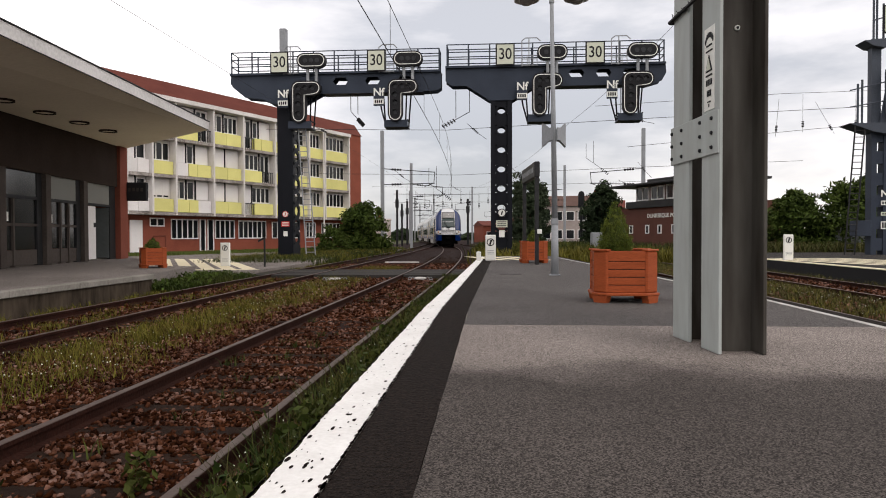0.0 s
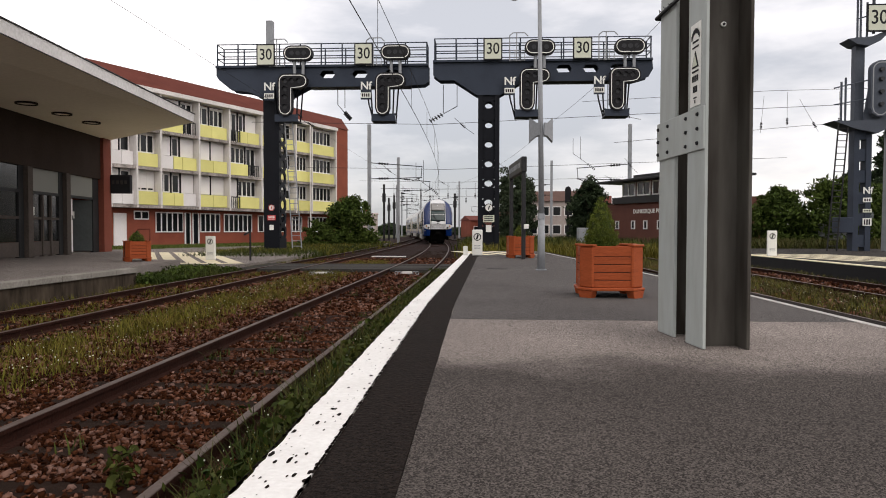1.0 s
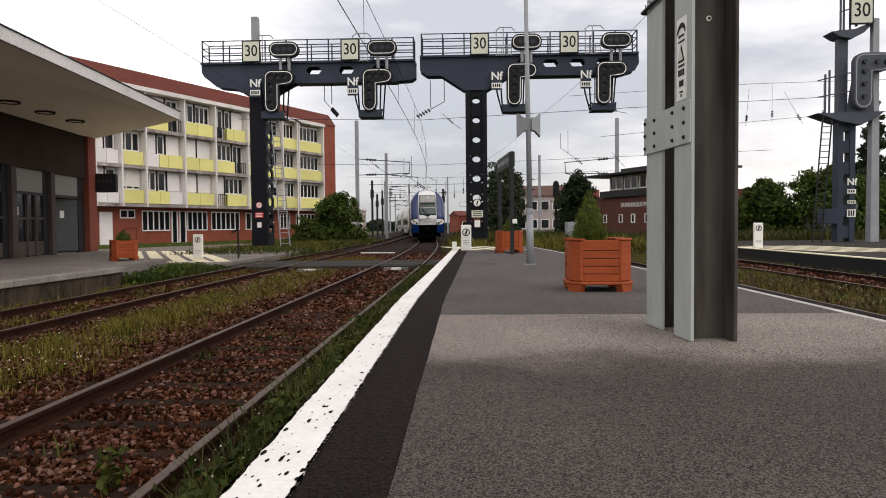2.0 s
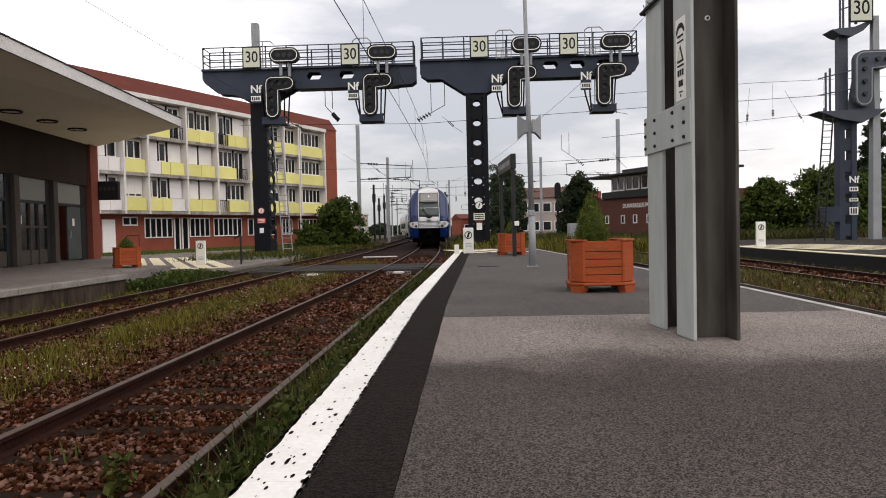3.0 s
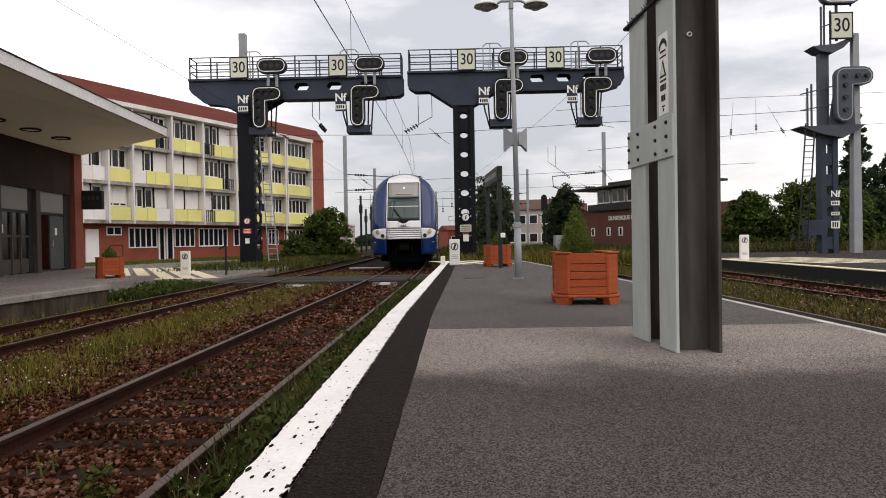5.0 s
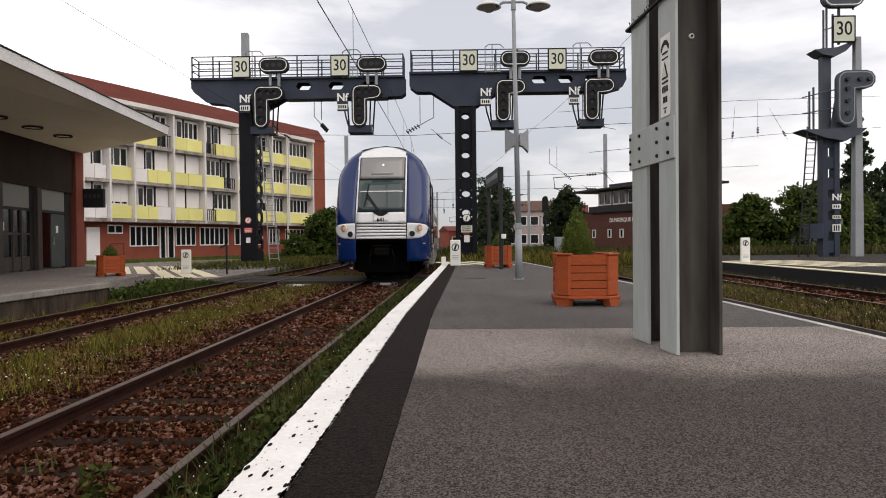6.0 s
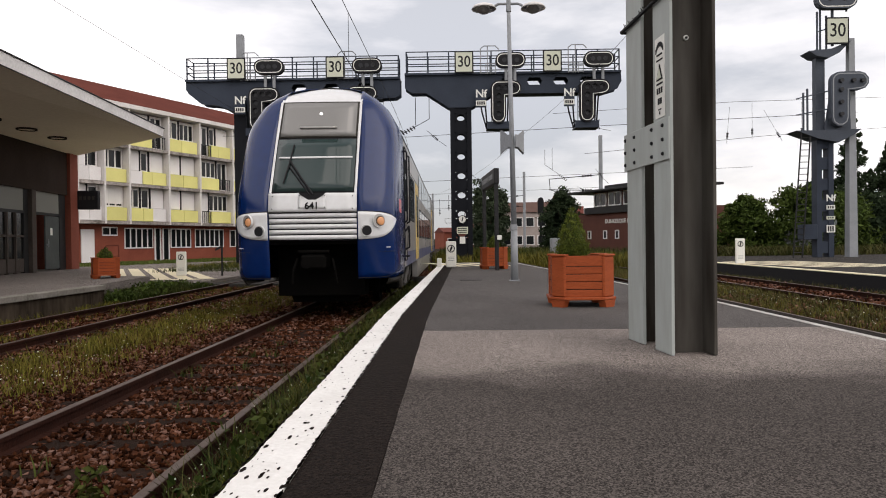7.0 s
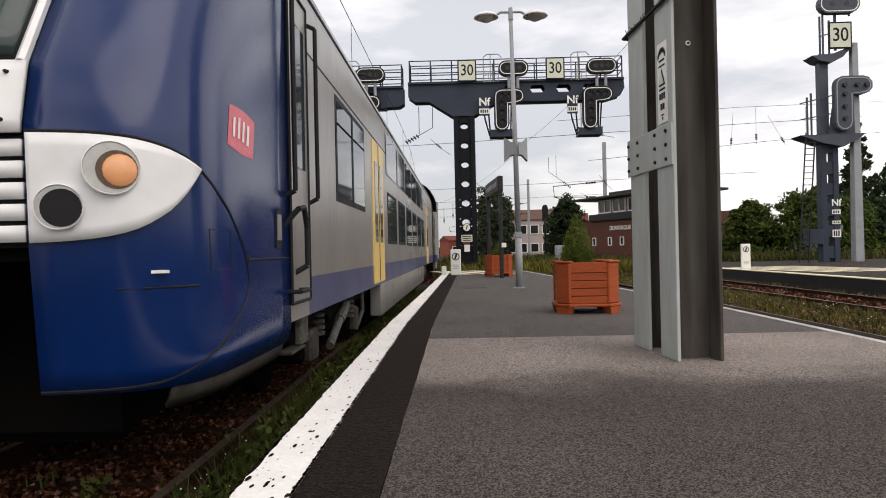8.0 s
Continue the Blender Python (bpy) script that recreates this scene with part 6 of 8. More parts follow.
for bay, (xa, xb_) in enumerate(zip(PIERS, PIERS[1:])):
    x0, x1 = xa + (0.33 if bay else 0.0), xb_
    bm = bmesh.new()
    box(bm, x1, x1 + 0.33, -0.28, 0.05, 0, 3.018, 0.01)
    part("mullion", bm, STATION_MULL, station, "grey-brown pier between the bays")
    f = bmesh.new()
    box(f, x0, x1, -0.2, -0.1, 2.14, 2.24)
    wd = part("glazed_door", f, FRAME_DARK, station, "dark framed glazed door bay")
    g = bmesh.new()
    box(g, x0 + (0.55 if bay == 0 else 0.3), x1, -0.16, -0.12, 2.24, 3.018)
    part("fanlight", g, GLASS_STATION if bay == 2 else STATION_FROST, wd, "pane above the door")
    f = bmesh.new()
    box(f, x0, x0 + (0.55 if bay == 0 else 0.3), -0.24, -0.10, 0.0, 3.018)
    part("jamb", f, FRAME_DARK, wd)
    if bay == 0:
        # two leaves on hinges; each leaf's own space starts at its hinge
        g = bmesh.new()
        box(g, -0.98, 0.0, -0.03, 0.03, 0.06, 2.12, 0.01)
        WHITE_LEAF = part("white_door", g, PANEL_WHITE, station, "plain white door leaf")
        g = bmesh.new()
        box(g, -0.94, -0.78, 0.031, 0.044, 1.30, 1.48)
        part("notice", g, BLACK, WHITE_LEAF)
        g = bmesh.new()
        rod(g, (-0.08, 0.03, 0.95), (-0.08, 0.08, 0.95), 0.03, None, 8)
        rod(g, (-0.08, 0.08, 0.75), (-0.08, 0.08, 1.15), 0.02, None, 8)
        part("handle", g, BLACK, WHITE_LEAF)
        g = bmesh.new()
        box(g, 0.0, 1.20, -0.03, 0.03, 0.06, 2.12, 0.01)
        GREY_LEAF = part("grey_door", g, DOOR_GREY, station, "grey door leaf with a pale notice")
        g = bmesh.new()
        box(g, 0.62, 0.80, 0.031, 0.040, 1.38, 1.66)
        part("notice", g, SIGN_WHITE, GREY_LEAF)
        g = bmesh.new()
        rod(g, (1.10, 0.03, 1.0), (1.10, 0.09, 1.0), 0.03, None, 8)
        rod(g, (1.10, 0.09, 0.92), (1.10, 0.09, 1.22), 0.02, None, 8)
        part("handle", g, GALV, GREY_LEAF, "bright door handle")
        continue
    splits = (0.3, 0.95, 1.55, x1 - x0) if bay % 2 else (0.3, 1.75, x1 - x0)
    for a, b in zip(splits, splits[1:]):
        a, b = x0 + a, x0 + b
        f = bmesh.new()
        box(f, b - 0.08, b, -0.2, -0.08, 0.0, 2.14)
        part("stile", f, STATION_MULL, wd)
        f = bmesh.new()
        box(f, a, b - 0.08, -0.2, -0.1, 1.28, 1.36)
        part("mid_rail", f, STATION_MULL, wd)
        f = bmesh.new()
        box(f, a, b - 0.08, -0.2, -0.12, 0.04, 0.52)
        part("kick_panel", f, STATION_MULL, wd)
        for z0, z1 in ((0.53, 1.275), (1.365, 2.135)):
            g = bmesh.new()
            box(g, a, b - 0.08, -0.17, -0.15, z0, z1)
            part("pane", g, GLASS_STATION, wd)
    g = bmesh.new()
    box(g, x1 - 0.42, x1 - 0.26, -0.145, -0.13, 1.42, 1.70)
    part("notice", g, SIGN_WHITE, wd)
# hanging display, dark
bm = bmesh.new()
box(bm, -0.12, 0.14, 0.125, 0.95, 2.48, 3.27, 0.02)
q = part("hanging_display", bm, BLACK, station, "black hanging departure display")
for k in range(4):
    for xa, xb_ in ((-0.128, -0.121), (0.141, 0.148)):
        bm = bmesh.new()
        box(bm, xa, xb_, 0.20 + 0.17 * k, 0.30 + 0.17 * k, 2.88, 3.03)
        part("display_bar", bm, TRAIN_GREY, q)
bm = bmesh.new()
rod(bm, (0.01, -0.1, 3.0), (0.01, 0.1, 3.0), 0.03)
part("bracket", bm, FRAME_DARK, station)

# canopy: a tapering slab, outer edge almost along the tracks
canopy = thing("station_canopy", pose(0, 0, 0), "broad pale concrete canopy with round recessed lamps", "canopy")
TIP, OUT = (-10.2, 23.7, 4.62), (-8.4, -3.0, 4.74)
IN_N, IN_F = (-11.2, -3.0, 4.22), (-15.87, 28.12, 4.58)
lo = [TIP, OUT, IN_N, IN_F]
hi = [(TIP[0] + 0.03, TIP[1] + 0.02, 4.92), (OUT[0] + 0.03, OUT[1], 5.05), (-17.5, -3.0, 5.0), (-22.0, 28.12, 4.95), (IN_F[0], IN_F[1] + 0.02, 4.93)]
bm = bmesh.new()
lv, hv = [bm.verts.new(p) for p in lo], [bm.verts.new(p) for p in hi]
bm.faces.new(hv)
bm.faces.new((lv[0], lv[1], hv[1], hv[0]))
bm.faces.new((lv[3], lv[0], hv[0], hv[4]))
bm.faces.new((lv[1], lv[2], hv[2], hv[1]))
part("fascia", bm, CANOPY_EDGE, canopy, "pale painted fascia")
bm = bmesh.new()
pipe(bm, [(TIP[0] + 0.035, TIP[1] + 0.03, 4.92), (OUT[0] + 0.035, OUT[1], 5.05)], 0.022, 6)
part("roof_edge", bm, FRAME_DARK, canopy, "dark metal roof edge")
bm = bmesh.new()
pipe(bm, [(TIP[0] + 0.002, TIP[1], 4.618), (OUT[0] + 0.002, OUT[1], 4.738)], 0.014, 6)
part("drip_edge", bm, FRAME_DARK, canopy, "dark drip edge")
bm = bmesh.new()
for tri in ((0, 1, 2), (0, 2, 3)):
    bm.faces.new([bm.verts.new((lo[i][0], lo[i][1], lo[i][2] + 0.002)) for i in tri])
part("soffit", bm, CANOPY_UNDER, canopy, "warm pale soffit")


def soffit_z(x, y):
    a, b, c = Vector(TIP), Vector(IN_N), Vector(IN_F)
    n = (b - a).cross(c - a)
    return a.z - (n.x * (x - a.x) + n.y * (y - a.y)) / n.z


for k in range(9):
    y = 23.05 - 1.93 * k
    x = -13.60 + 0.17 * k - 0.012 * k * k * 0.5
    zc = soffit_z(x, y)
    bm = bmesh.new()
    ra = [[bm.verts.new((x + r * math.cos(a * math.pi / 12), y + r * math.sin(a * math.pi / 12), zc + dz)) for a in range(24)] for r, dz in ((0.30, 0.01), (0.30, -0.045), (0.26, -0.05), (0.25, 0.0))]
    for a, b in zip(ra, ra[1:]):
        for i in range(24):
            bm.faces.new((a[i], a[(i + 1) % 24], b[(i + 1) % 24], b[i]))
    q = part("downlight", bm, STATION_WALL, canopy, "dark ring of a round recessed lamp")
    bm = bmesh.new()
    rod(bm, (x, y, zc - 0.02), (x, y, zc + 0.05), 0.25, 0.25, 20)
    part("lamp_glass", bm, CANOPY_UNDER, q)

# small rail by the door
bm = bmesh.new()
for dx in (0, 0.5):
    rod(bm, (dx, 0, 0), (dx, 0, 0.95), 0.03)
for z in (0.1, 0.5, 0.95):
    rod(bm, (0, 0, z), (0.5, 0, z), 0.025)
solid("metal_rail", bm, STATION_PIER, "short reddish metal barrier", "barrier", "", "", pose(-13.6, 26.2, LEFT_Z))
bm = bmesh.new()
rod(bm, (0, 0, 0), (0, 0, 1.15), 0.04, 0.04, 8)
prism(bm, [(-0.25, 0.98), (0.03, 1.12), (0.03, 1.2), (-0.25, 1.06)], -0.03, 0.03, XZ)
solid("short_post", bm, FRAME_DARK, "dark short post with a slanted arm", "post", "", "", pose(-8.95, 26.0, -0.455))


# ---- apartment building ----
FA = Vector((-24.6, 47.6, 0))
FB = Vector((-14.9, 67.8, 0))
fd = (FB - FA).normalized()
AB = Matrix.Translation((FA.x, FA.y, -0.45)) @ Matrix.Rotation(math.atan2(fd.y, fd.x), 4, "Z")
# local x along the facade away from the camera, local -y towards the tracks
flats = thing("apartment_building", AB, "four-storey apartment block with yellow and white panels", "building")
X0, X1 = -24.0, (FB - FA).length
GF, SH = 3.0, 2.78
TOPZ = GF + 3 * SH
bm = bmesh.new()
box(bm, X0, X1 + 1.9, 0.35, 11, 0, GF + 3 * SH + 0.1)
part("wall", bm, BRICK_RED, flats, "red brick body")
bm = bmesh.new()
box(bm, X1 + 0.1, X1 + 1.9, -0.65, 0.349, 0, TOPZ + 0.2)
part("end_pier", bm, BRICK_RED, flats, "red brick end pier")
bm = bmesh.new()
prism(bm, [(-0.75, TOPZ + 0.2), (0.2, TOPZ + 1.45), (6, TOPZ + 2.2), (11.3, TOPZ + 0.2)], X0, X1 + 1.95, lambda u, v, h: (h, u, v))
part("roof", bm, ROOF_RED, flats, "red tiled mansard roof")
bm = bmesh.new()
box(bm, X0, X1 + 0.1, -0.8, 0.35, TOPZ - 0.12, TOPZ + 0.19)
part("eaves_board", bm, PLASTER, flats, "white eaves board")
for lv_ in range(3):
    bm = bmesh.new()
    z = GF + lv_ * SH
    box(bm, X0, X1 + 0.1, -0.62, 0.349, z - 0.22, z)
    part("floor_slab", bm, SLAB_GRIME_SHADE, flats, "grey-white balcony slab")
rg = random.Random(11)
# bay widths from the far end towards the camera
BAYS = [3.75, 2.3, 2.25, 2.25, 3.7, 3.15, 3.57, 2.03, 2.05, 3.7, 3.15, 3.57, 2.03, 2.05, 3.7]
TYPES = [5, 5, 5, 5, 0, 1, 2, 3, 4, 0, 1, 2, 3, 4, 0]
pil = bmesh.new()
box(pil, -0.07, 0.07, -0.66, 0.3, GF - 0.2, TOPZ - 0.12)
pil_me = finish(pil, "pilaster", PILASTER)
# per bay and storey: (from, to, upper part, parapet); s shutter, w window, d glazed door, y/p/r yellow, pale or railed parapet
PLAN = {
    (0, 0): [(0, 0.36, "s", "r"), (0.36, 1, "w", "y")], (0, 1): [(0, 0.62, "w", "y"), (0.62, 1, "d", "r")],
    (0, 2): [(0, 0.38, "d", "r"), (0.38, 0.6, "w", "y"), (0.6, 1, "s", "y")],
    (1, 0): [(0, 0.5, "s", "y"), (0.5, 1, "s", "y")], (1, 1): [(0, 0.5, "s", "y"), (0.5, 1, "s", "y")],
    (1, 2): [(0, 0.46, "w", "y"), (0.46, 1, "w", "y")],
    (2, 0): [(0, 0.36, "w", "y"), (0.36, 0.62, "w", "y"), (0.62, 1, "s", "p")],
    (2, 1): [(0, 0.36, "s", "p"), (0.36, 0.6, "w", "y"), (0.6, 1, "s", "y")],
    (2, 2): [(0, 0.62, "w", "y"), (0.62, 1, "d", "r")],
    (4, 0): [(0, 0.5, "s", "p"), (0.5, 1, "w", "p")], (4, 1): [(0, 0.5, "s", "p"), (0.5, 1, "w", "p")],
}


def unit_window(parent, x0, x1, z0, z1, y, kind):
    f = bmesh.new()
    frame_ring(f, [(x0, z0), (x1, z0), (x1, z1), (x0, z1)], 0.10, y - 0.07, y + 0.02)
    w = part("window", f, PANEL_WHITE, parent, "white framed window")
    n = max(1, round((x1 - x0) / 0.55))
    for k in range(1, n):
        xx = x0 + (x1 - x0) * k / n
        f = bmesh.new()
        box(f, xx - 0.045, xx + 0.045, y - 0.06, y + 0.015, z0 + 0.05, z1 - 0.05)
        part("mullion", f, PANEL_WHITE, w)
    g = bmesh.new()
    box(g, x0 + 0.05, x1 - 0.05, y - 0.02, y + 0.0, z0 + 0.05, z1 - 0.05)
    part("pane", g, GLASS_WIN, w)
    if kind == 1:
        g = bmesh.new()
        box(g, x0 + 0.06, x1 - 0.06, y - 0.05, y - 0.025, z0 + (z1 - z0) * rg.choice((0.15, 0.4, 0.6)), z1 - 0.05)
        part("blind", g, PANEL_WHITE, w)


xb = X1
for i, bayw in enumerate(BAYS):
    if xb - bayw < X0:
        break
    share("pilaster", pil_me, flats, pose(xb, 0, 0))
    a, b = xb - bayw + 0.10, xb - 0.10
    xb -= bayw
    if b < -18:
        continue
    for lv_ in range(3):
        z = GF + lv_ * SH
        g = bmesh.new()
        box(g, a, b, 0.06, 0.34, z, z + SH - 0.22)
        part("infill", g, PANEL_WHITE, flats)
        for f0, f1, up, low in PLAN.get((TYPES[i], lv_), [(0, 1, "w", "y")]):
            s0, s1 = a + (b - a) * f0, a + (b - a) * f1
            if low == "r":
                g = bmesh.new()
                for q in range(6):
                    xx = s0 + 0.08 + (s1 - s0 - 0.16) * q / 5
                    box(g, xx - 0.025, xx + 0.025, -0.40, -0.37, z + 0.04, z + 0.95)
                box(g, s0 + 0.03, s1 - 0.03, -0.41, -0.36, z + 0.93, z + 0.99)
                part("railing", g, FRAME_DARK, flats, "dark balcony railing")
            else:
                g = bmesh.new()
                box(g, s0 + 0.015, s1 - 0.015, -0.42 if low == "y" else -0.36, 0.0, z + 0.04, z + 1.0, 0.01)
                part("panel", g, PANEL_YELLOW if low == "y" else PANEL_WHITE, flats)
            if up == "s":
                g = bmesh.new()
                box(g, s0 + 0.06, s1 - 0.06, -0.06, 0.05, z + 1.06, z + SH - 0.32, 0.01)
                part("shutter", g, PANEL_WHITE, flats, "closed white roller shutter")
            elif up == "w":
                unit_window(flats, s0 + 0.08, s1 - 0.08, z + 1.06, z + SH - 0.36, 0.05, 1 if rg.random() < 0.3 else 0)
            else:
                unit_window(flats, s0 + 0.1, s1 - 0.1, z + 0.1, z + SH - 0.36, 0.05, 0)
            if f1 < 1:
                g = bmesh.new()
                box(g, s1 - 0.025, s1 + 0.025, -0.12, 0.05, z + 1.0, z + SH - 0.22)
                part("post", g, FRAME_DARK, flats)
    # ground floor
    kind = TYPES[i]
    if kind == 0:
        unit_window(flats, a + 0.1, b - 0.2, 1.0, 2.55, 0.34, 0)
    elif kind == 1:
        unit_window(flats, a + 0.75, b - 0.15, 1.0, 2.55, 0.34, 0)
        unit_window(flats, a - 0.05, a + 0.62, 0.05, 2.55, 0.34, 0)
    elif kind == 2:
        unit_window(flats, a + 0.1, b - 0.75, 1.0, 2.55, 0.34, 0)
        unit_window(flats, b - 0.6, b, 0.05, 2.55, 0.34, 0)
    elif kind == 5:
        unit_window(flats, a + 0.35, b - 0.35, 1.0, 2.5, 0.34, 0)
    elif kind == 3:
        unit_window(flats, a + 0.3, b - 0.3, 1.95, 2.6, 0.34, 0)
    else:
        g = bmesh.new()
        box(g, a + 0.7, a + 1.7, 0.26, 0.348, 0.05, 2.4)
        part("door", g, PANEL_WHITE, flats, "plain white door")
for k in range(2):
    g = bmesh.new()
    rod(g, (-12.5 - 1.2 * k, 0.6, TOPZ + 1.4), (-12.5 - 1.2 * k, 0.6, TOPZ + 1.75), 0.12, 0.10, 8)
    part("roof_vent", g, FRAME_DARK, flats)
g = bmesh.new()
rod(g, (X1 - 4.2, -0.78, 0.0), (X1 - 4.2, -0.78, TOPZ), 0.07, None, 8)
part("downpipe", g, PLASTER, flats)
bm = bmesh.new()
prism(bm, [(-32, 22), (-9.5, 33), (-8.0, 60), (-12, 75), (-40, 40)], -0.8, -0.46, lambda u, v, h: (u, v, h))
solid("forecourt", bm, ASPH_PALE, "grey forecourt before the apartment block", "pavement", "", "structure")

# ---- signal mast and pole on the far platform ----
sm = thing("signal_mast", pose(18.75, 34.0, FAR_Z), "tall grey signal mast with speed board, platforms and ladder", "signal mast")
bm = bmesh.new()
box(bm, -0.42, -0.16, -0.25, 0.25, 0, 6.2)
box(bm, 0.16, 0.42, -0.25, 0.25, 0, 6.2)
for k in range(6):
    box(bm, -0.16, 0.16, -0.2, 0.2, 0.2 + k * 1.05, 0.8 + k * 1.05)
part("lower_mast", bm, GANTRY, sm, "dark riveted lower mast")
bm = bmesh.new()
box(bm, -0.40, 0.04, -0.18, 0.18, 6.2, 10.4)
part("upper_mast", bm, MAST_GREY, sm)
bm = bmesh.new()
prism(bm, [(-1.6, 6.3), (1.6, 6.35), (1.3, 6.1), (0.5, 5.7), (-0.5, 5.9)], -0.6, 0.5, XZ)
part("lower_platform", bm, MAST_GREY, sm)
bm = bmesh.new()
prism(bm, [(-0.9, 10.25), (0.2, 10.35), (1.2, 10.75), (0.6, 10.15), (0.1, 9.9), (-0.5, 10.0)], -0.5, 0.4, XZ)
part("upper_platform", bm, MAST_GREY, sm)
for x0, z0, z1 in ((-1.15, 6.3, 8.2), (-0.95, 6.3, 8.4), (-0.45, 10.3, 12.2), (-0.3, 10.3, 12.4), (0.0, 10.3, 12.0)):
    bm = bmesh.new()
    rod(bm, (x0, -0.4, z0), (x0, -0.4, z1), 0.05, None, 6)
    part("rail_post", bm, MAST_GREY, sm)
for pts in ([(-1.5, -0.4, 7.9), (0.2, -0.4, 8.3)], [(-1.5, -0.4, 7.1), (0.2, -0.4, 7.4)], [(-0.5, -0.4, 11.2), (0.2, -0.4, 11.4)]):
    bm = bmesh.new()
    pipe(bm, pts, 0.03)
    part("handrail", bm, MAST_GREY, sm)
bm = bmesh.new()
for s in (0.0, 0.45):
    rod(bm, (-1.75 + s, -0.5, 0), (-1.3 + s, -0.5, 6.2), 0.04, None, 6)
for k in range(20):
    z = 0.25 + 0.3 * k
    rod(bm, (-1.75 + 0.0726 * z, -0.5, z), (-1.30 + 0.0726 * z, -0.5, z), 0.02, None, 6)
part("ladder", bm, FRAME_DARK, sm, "dark leaning ladder")
sign_30(sm, 0.45, 11.2, 1.15, -0.6)
o = [(0.4 + u, 12.75 + v) for u, v in lozenge(2.0, 0.95)]
bm = bmesh.new()
prism(bm, o, -0.7, -0.35, XZ)
h = part("upper_head", bm, MAST_GREY, sm, "grey oval signal head")
bm = bmesh.new()
frame_ring(bm, inset(o, 0.07), 0.05, -0.712, -0.701)
part("head_rim", bm, SIGN_WHITE, h)
for dx in (-0.35, 0.35):
    bm = bmesh.new()
    rod(bm, (0.4 + dx, -0.70, 12.75), (0.4 + dx, -0.715, 12.75), 0.12, 0.12, 10)
    part("lens", bm, LENS, h)
bm = bmesh.new()
rod(bm, (0.3, -0.4, 10.5), (0.3, -0.4, 12.8), 0.07, None, 8)
rod(bm, (1.0, -0.4, 12.2), (1.0, -0.4, 12.8), 0.05, None, 8)
part("head_post", bm, MAST_GREY, sm)
o = [(0.05 + u, 9.15 + v) for u, v in ell(1.85, 2.7, 0.9)]
bm = bmesh.new()
prism(bm, o, -0.75, -0.45, XZ)
h = part("signal_head", bm, MAST_GREY, sm, "grey L-shaped signal head")
bm = bmesh.new()
frame_ring(bm, inset(o, 0.07), 0.05, -0.762, -0.751)
part("head_rim", bm, GALV, h)
for dx, dz in ((0.55, -0.45), (0.55, -0.9), (1.15, -0.45), (0.55, -1.5), (0.55, -2.1), (1.6, -0.45)):
    bm = bmesh.new()
    rod(bm, (dx - 0.05, -0.75, 9.15 + dz), (dx - 0.05, -0.9, 9.15 + dz), 0.11, 0.10, 10)
    part("lens", bm, LENS, h)
bm = bmesh.new()
prism(bm, [(-0.1, 6.3), (0.1, 7.6), (0.35, 8.9), (1.1, 8.9), (1.2, 6.3)], -0.40, -0.3, XZ)
part("backing", bm, MAST_GREY, sm)
bm = bmesh.new()
box(bm, -1.15, -0.44, -0.35, 0.25, 0.9, 1.65, 0.02)
part("cabinet", bm, GANTRY, sm, "grey equipment cabinet")
text_mesh(None, "Nf", 0.46, "plate_letters", SIGN_WHITE, sm, Matrix.Translation((0.26, -0.262, 2.95)) @ FACE)
for z0, z1, ma in ((2.35, 2.65, SIGN_WHITE), (1.85, 2.1, SIGN_CREAM), (1.2, 1.65, SIGN_WHITE)):
    bm = bmesh.new()
    box(bm, 0.04, 0.46, -0.28, -0.255, z0 + 0.04, z1 - 0.04)
    q = part("plate", bm, ma, sm)
    bm = bmesh.new()
    for k in range(3):
        box(bm, 0.09 + 0.11 * k, 0.16 + 0.11 * k, -0.287, -0.281, z0 + 0.09, z1 - 0.09)
    part("plate_bars", bm, BLACK, q)
bm = bmesh.new()
box(bm, -0.22, 0.22, -0.22, 0.22, -0.01, 11.2 - 0.3, 0.02)
for v in bm.verts:
    k = 1 - 0.35 * (v.co.z / 11)
    v.co.x *= k
    v.co.y *= k
solid("mast_pole", bm, GALV, "plain light grey steel pole on the far platform", "mast", "", "", pose(20.05, 33.8, FAR_Z))


# ---- overhead line masts and wires ----
def mast(x, y, h, arm, label="grey concrete overhead line mast with cantilever", w=0.30):
    t = thing("line_mast", pose(x, y, -0.7), label, "mast", "overhead line masts")
    bm = bmesh.new()
    box(bm, -w / 2, w / 2, -w / 2, w / 2, 0, h, 0.02)
    part("mast_body", bm, GALV, t)
    if arm:
        for z, dz in ((5.9, 0.1), (7.3, -0.35)):
            bm = bmesh.new()
            rod(bm, (0, 0, z), (arm, 0, z + dz), 0.035, None, 6)
            part("cantilever", bm, WIRE, t)
            bm = bmesh.new()
            for k in range(4):
                f = 0.18 + 0.05 * k
                rod(bm, (arm * f, 0, z + dz * f), (arm * (f + 0.03), 0, z + dz * (f + 0.03)), 0.10, 0.10, 8)
            part("insulator", bm, BLACK, t)
        bm = bmesh.new()
        pipe(bm, [(arm, 0, 7.0), (arm * 0.98, 0, 6.0), (arm * 0.8, 0, 5.7)], 0.03)
        part("registration_arm", bm, WIRE, t)
    return t


mast(-9.4, 58, 10.6, 4.6)
mast(-9.0, 76, 9.7, 3.6)
mast(13.4, 60, 10.8, -4.6)
mast(9.4, 86, 10.3, -4.2)
mast(-13.1, 42.0, 14.6, 0, "tall pale concrete mast behind the gantry leg", 0.42)
for x, y, h, a in ((-14.5, 120, 9.5, 4), (-12.5, 105, 9.0, 3), (-17, 150, 10, 4), (-3.2, 118, 10, -3), (1.5, 160, 10, -3), (-19, 180, 10, 3), (-11, 130, 9.5, 3), (4, 200, 10, -3)):
    mast(x, y, h, a)

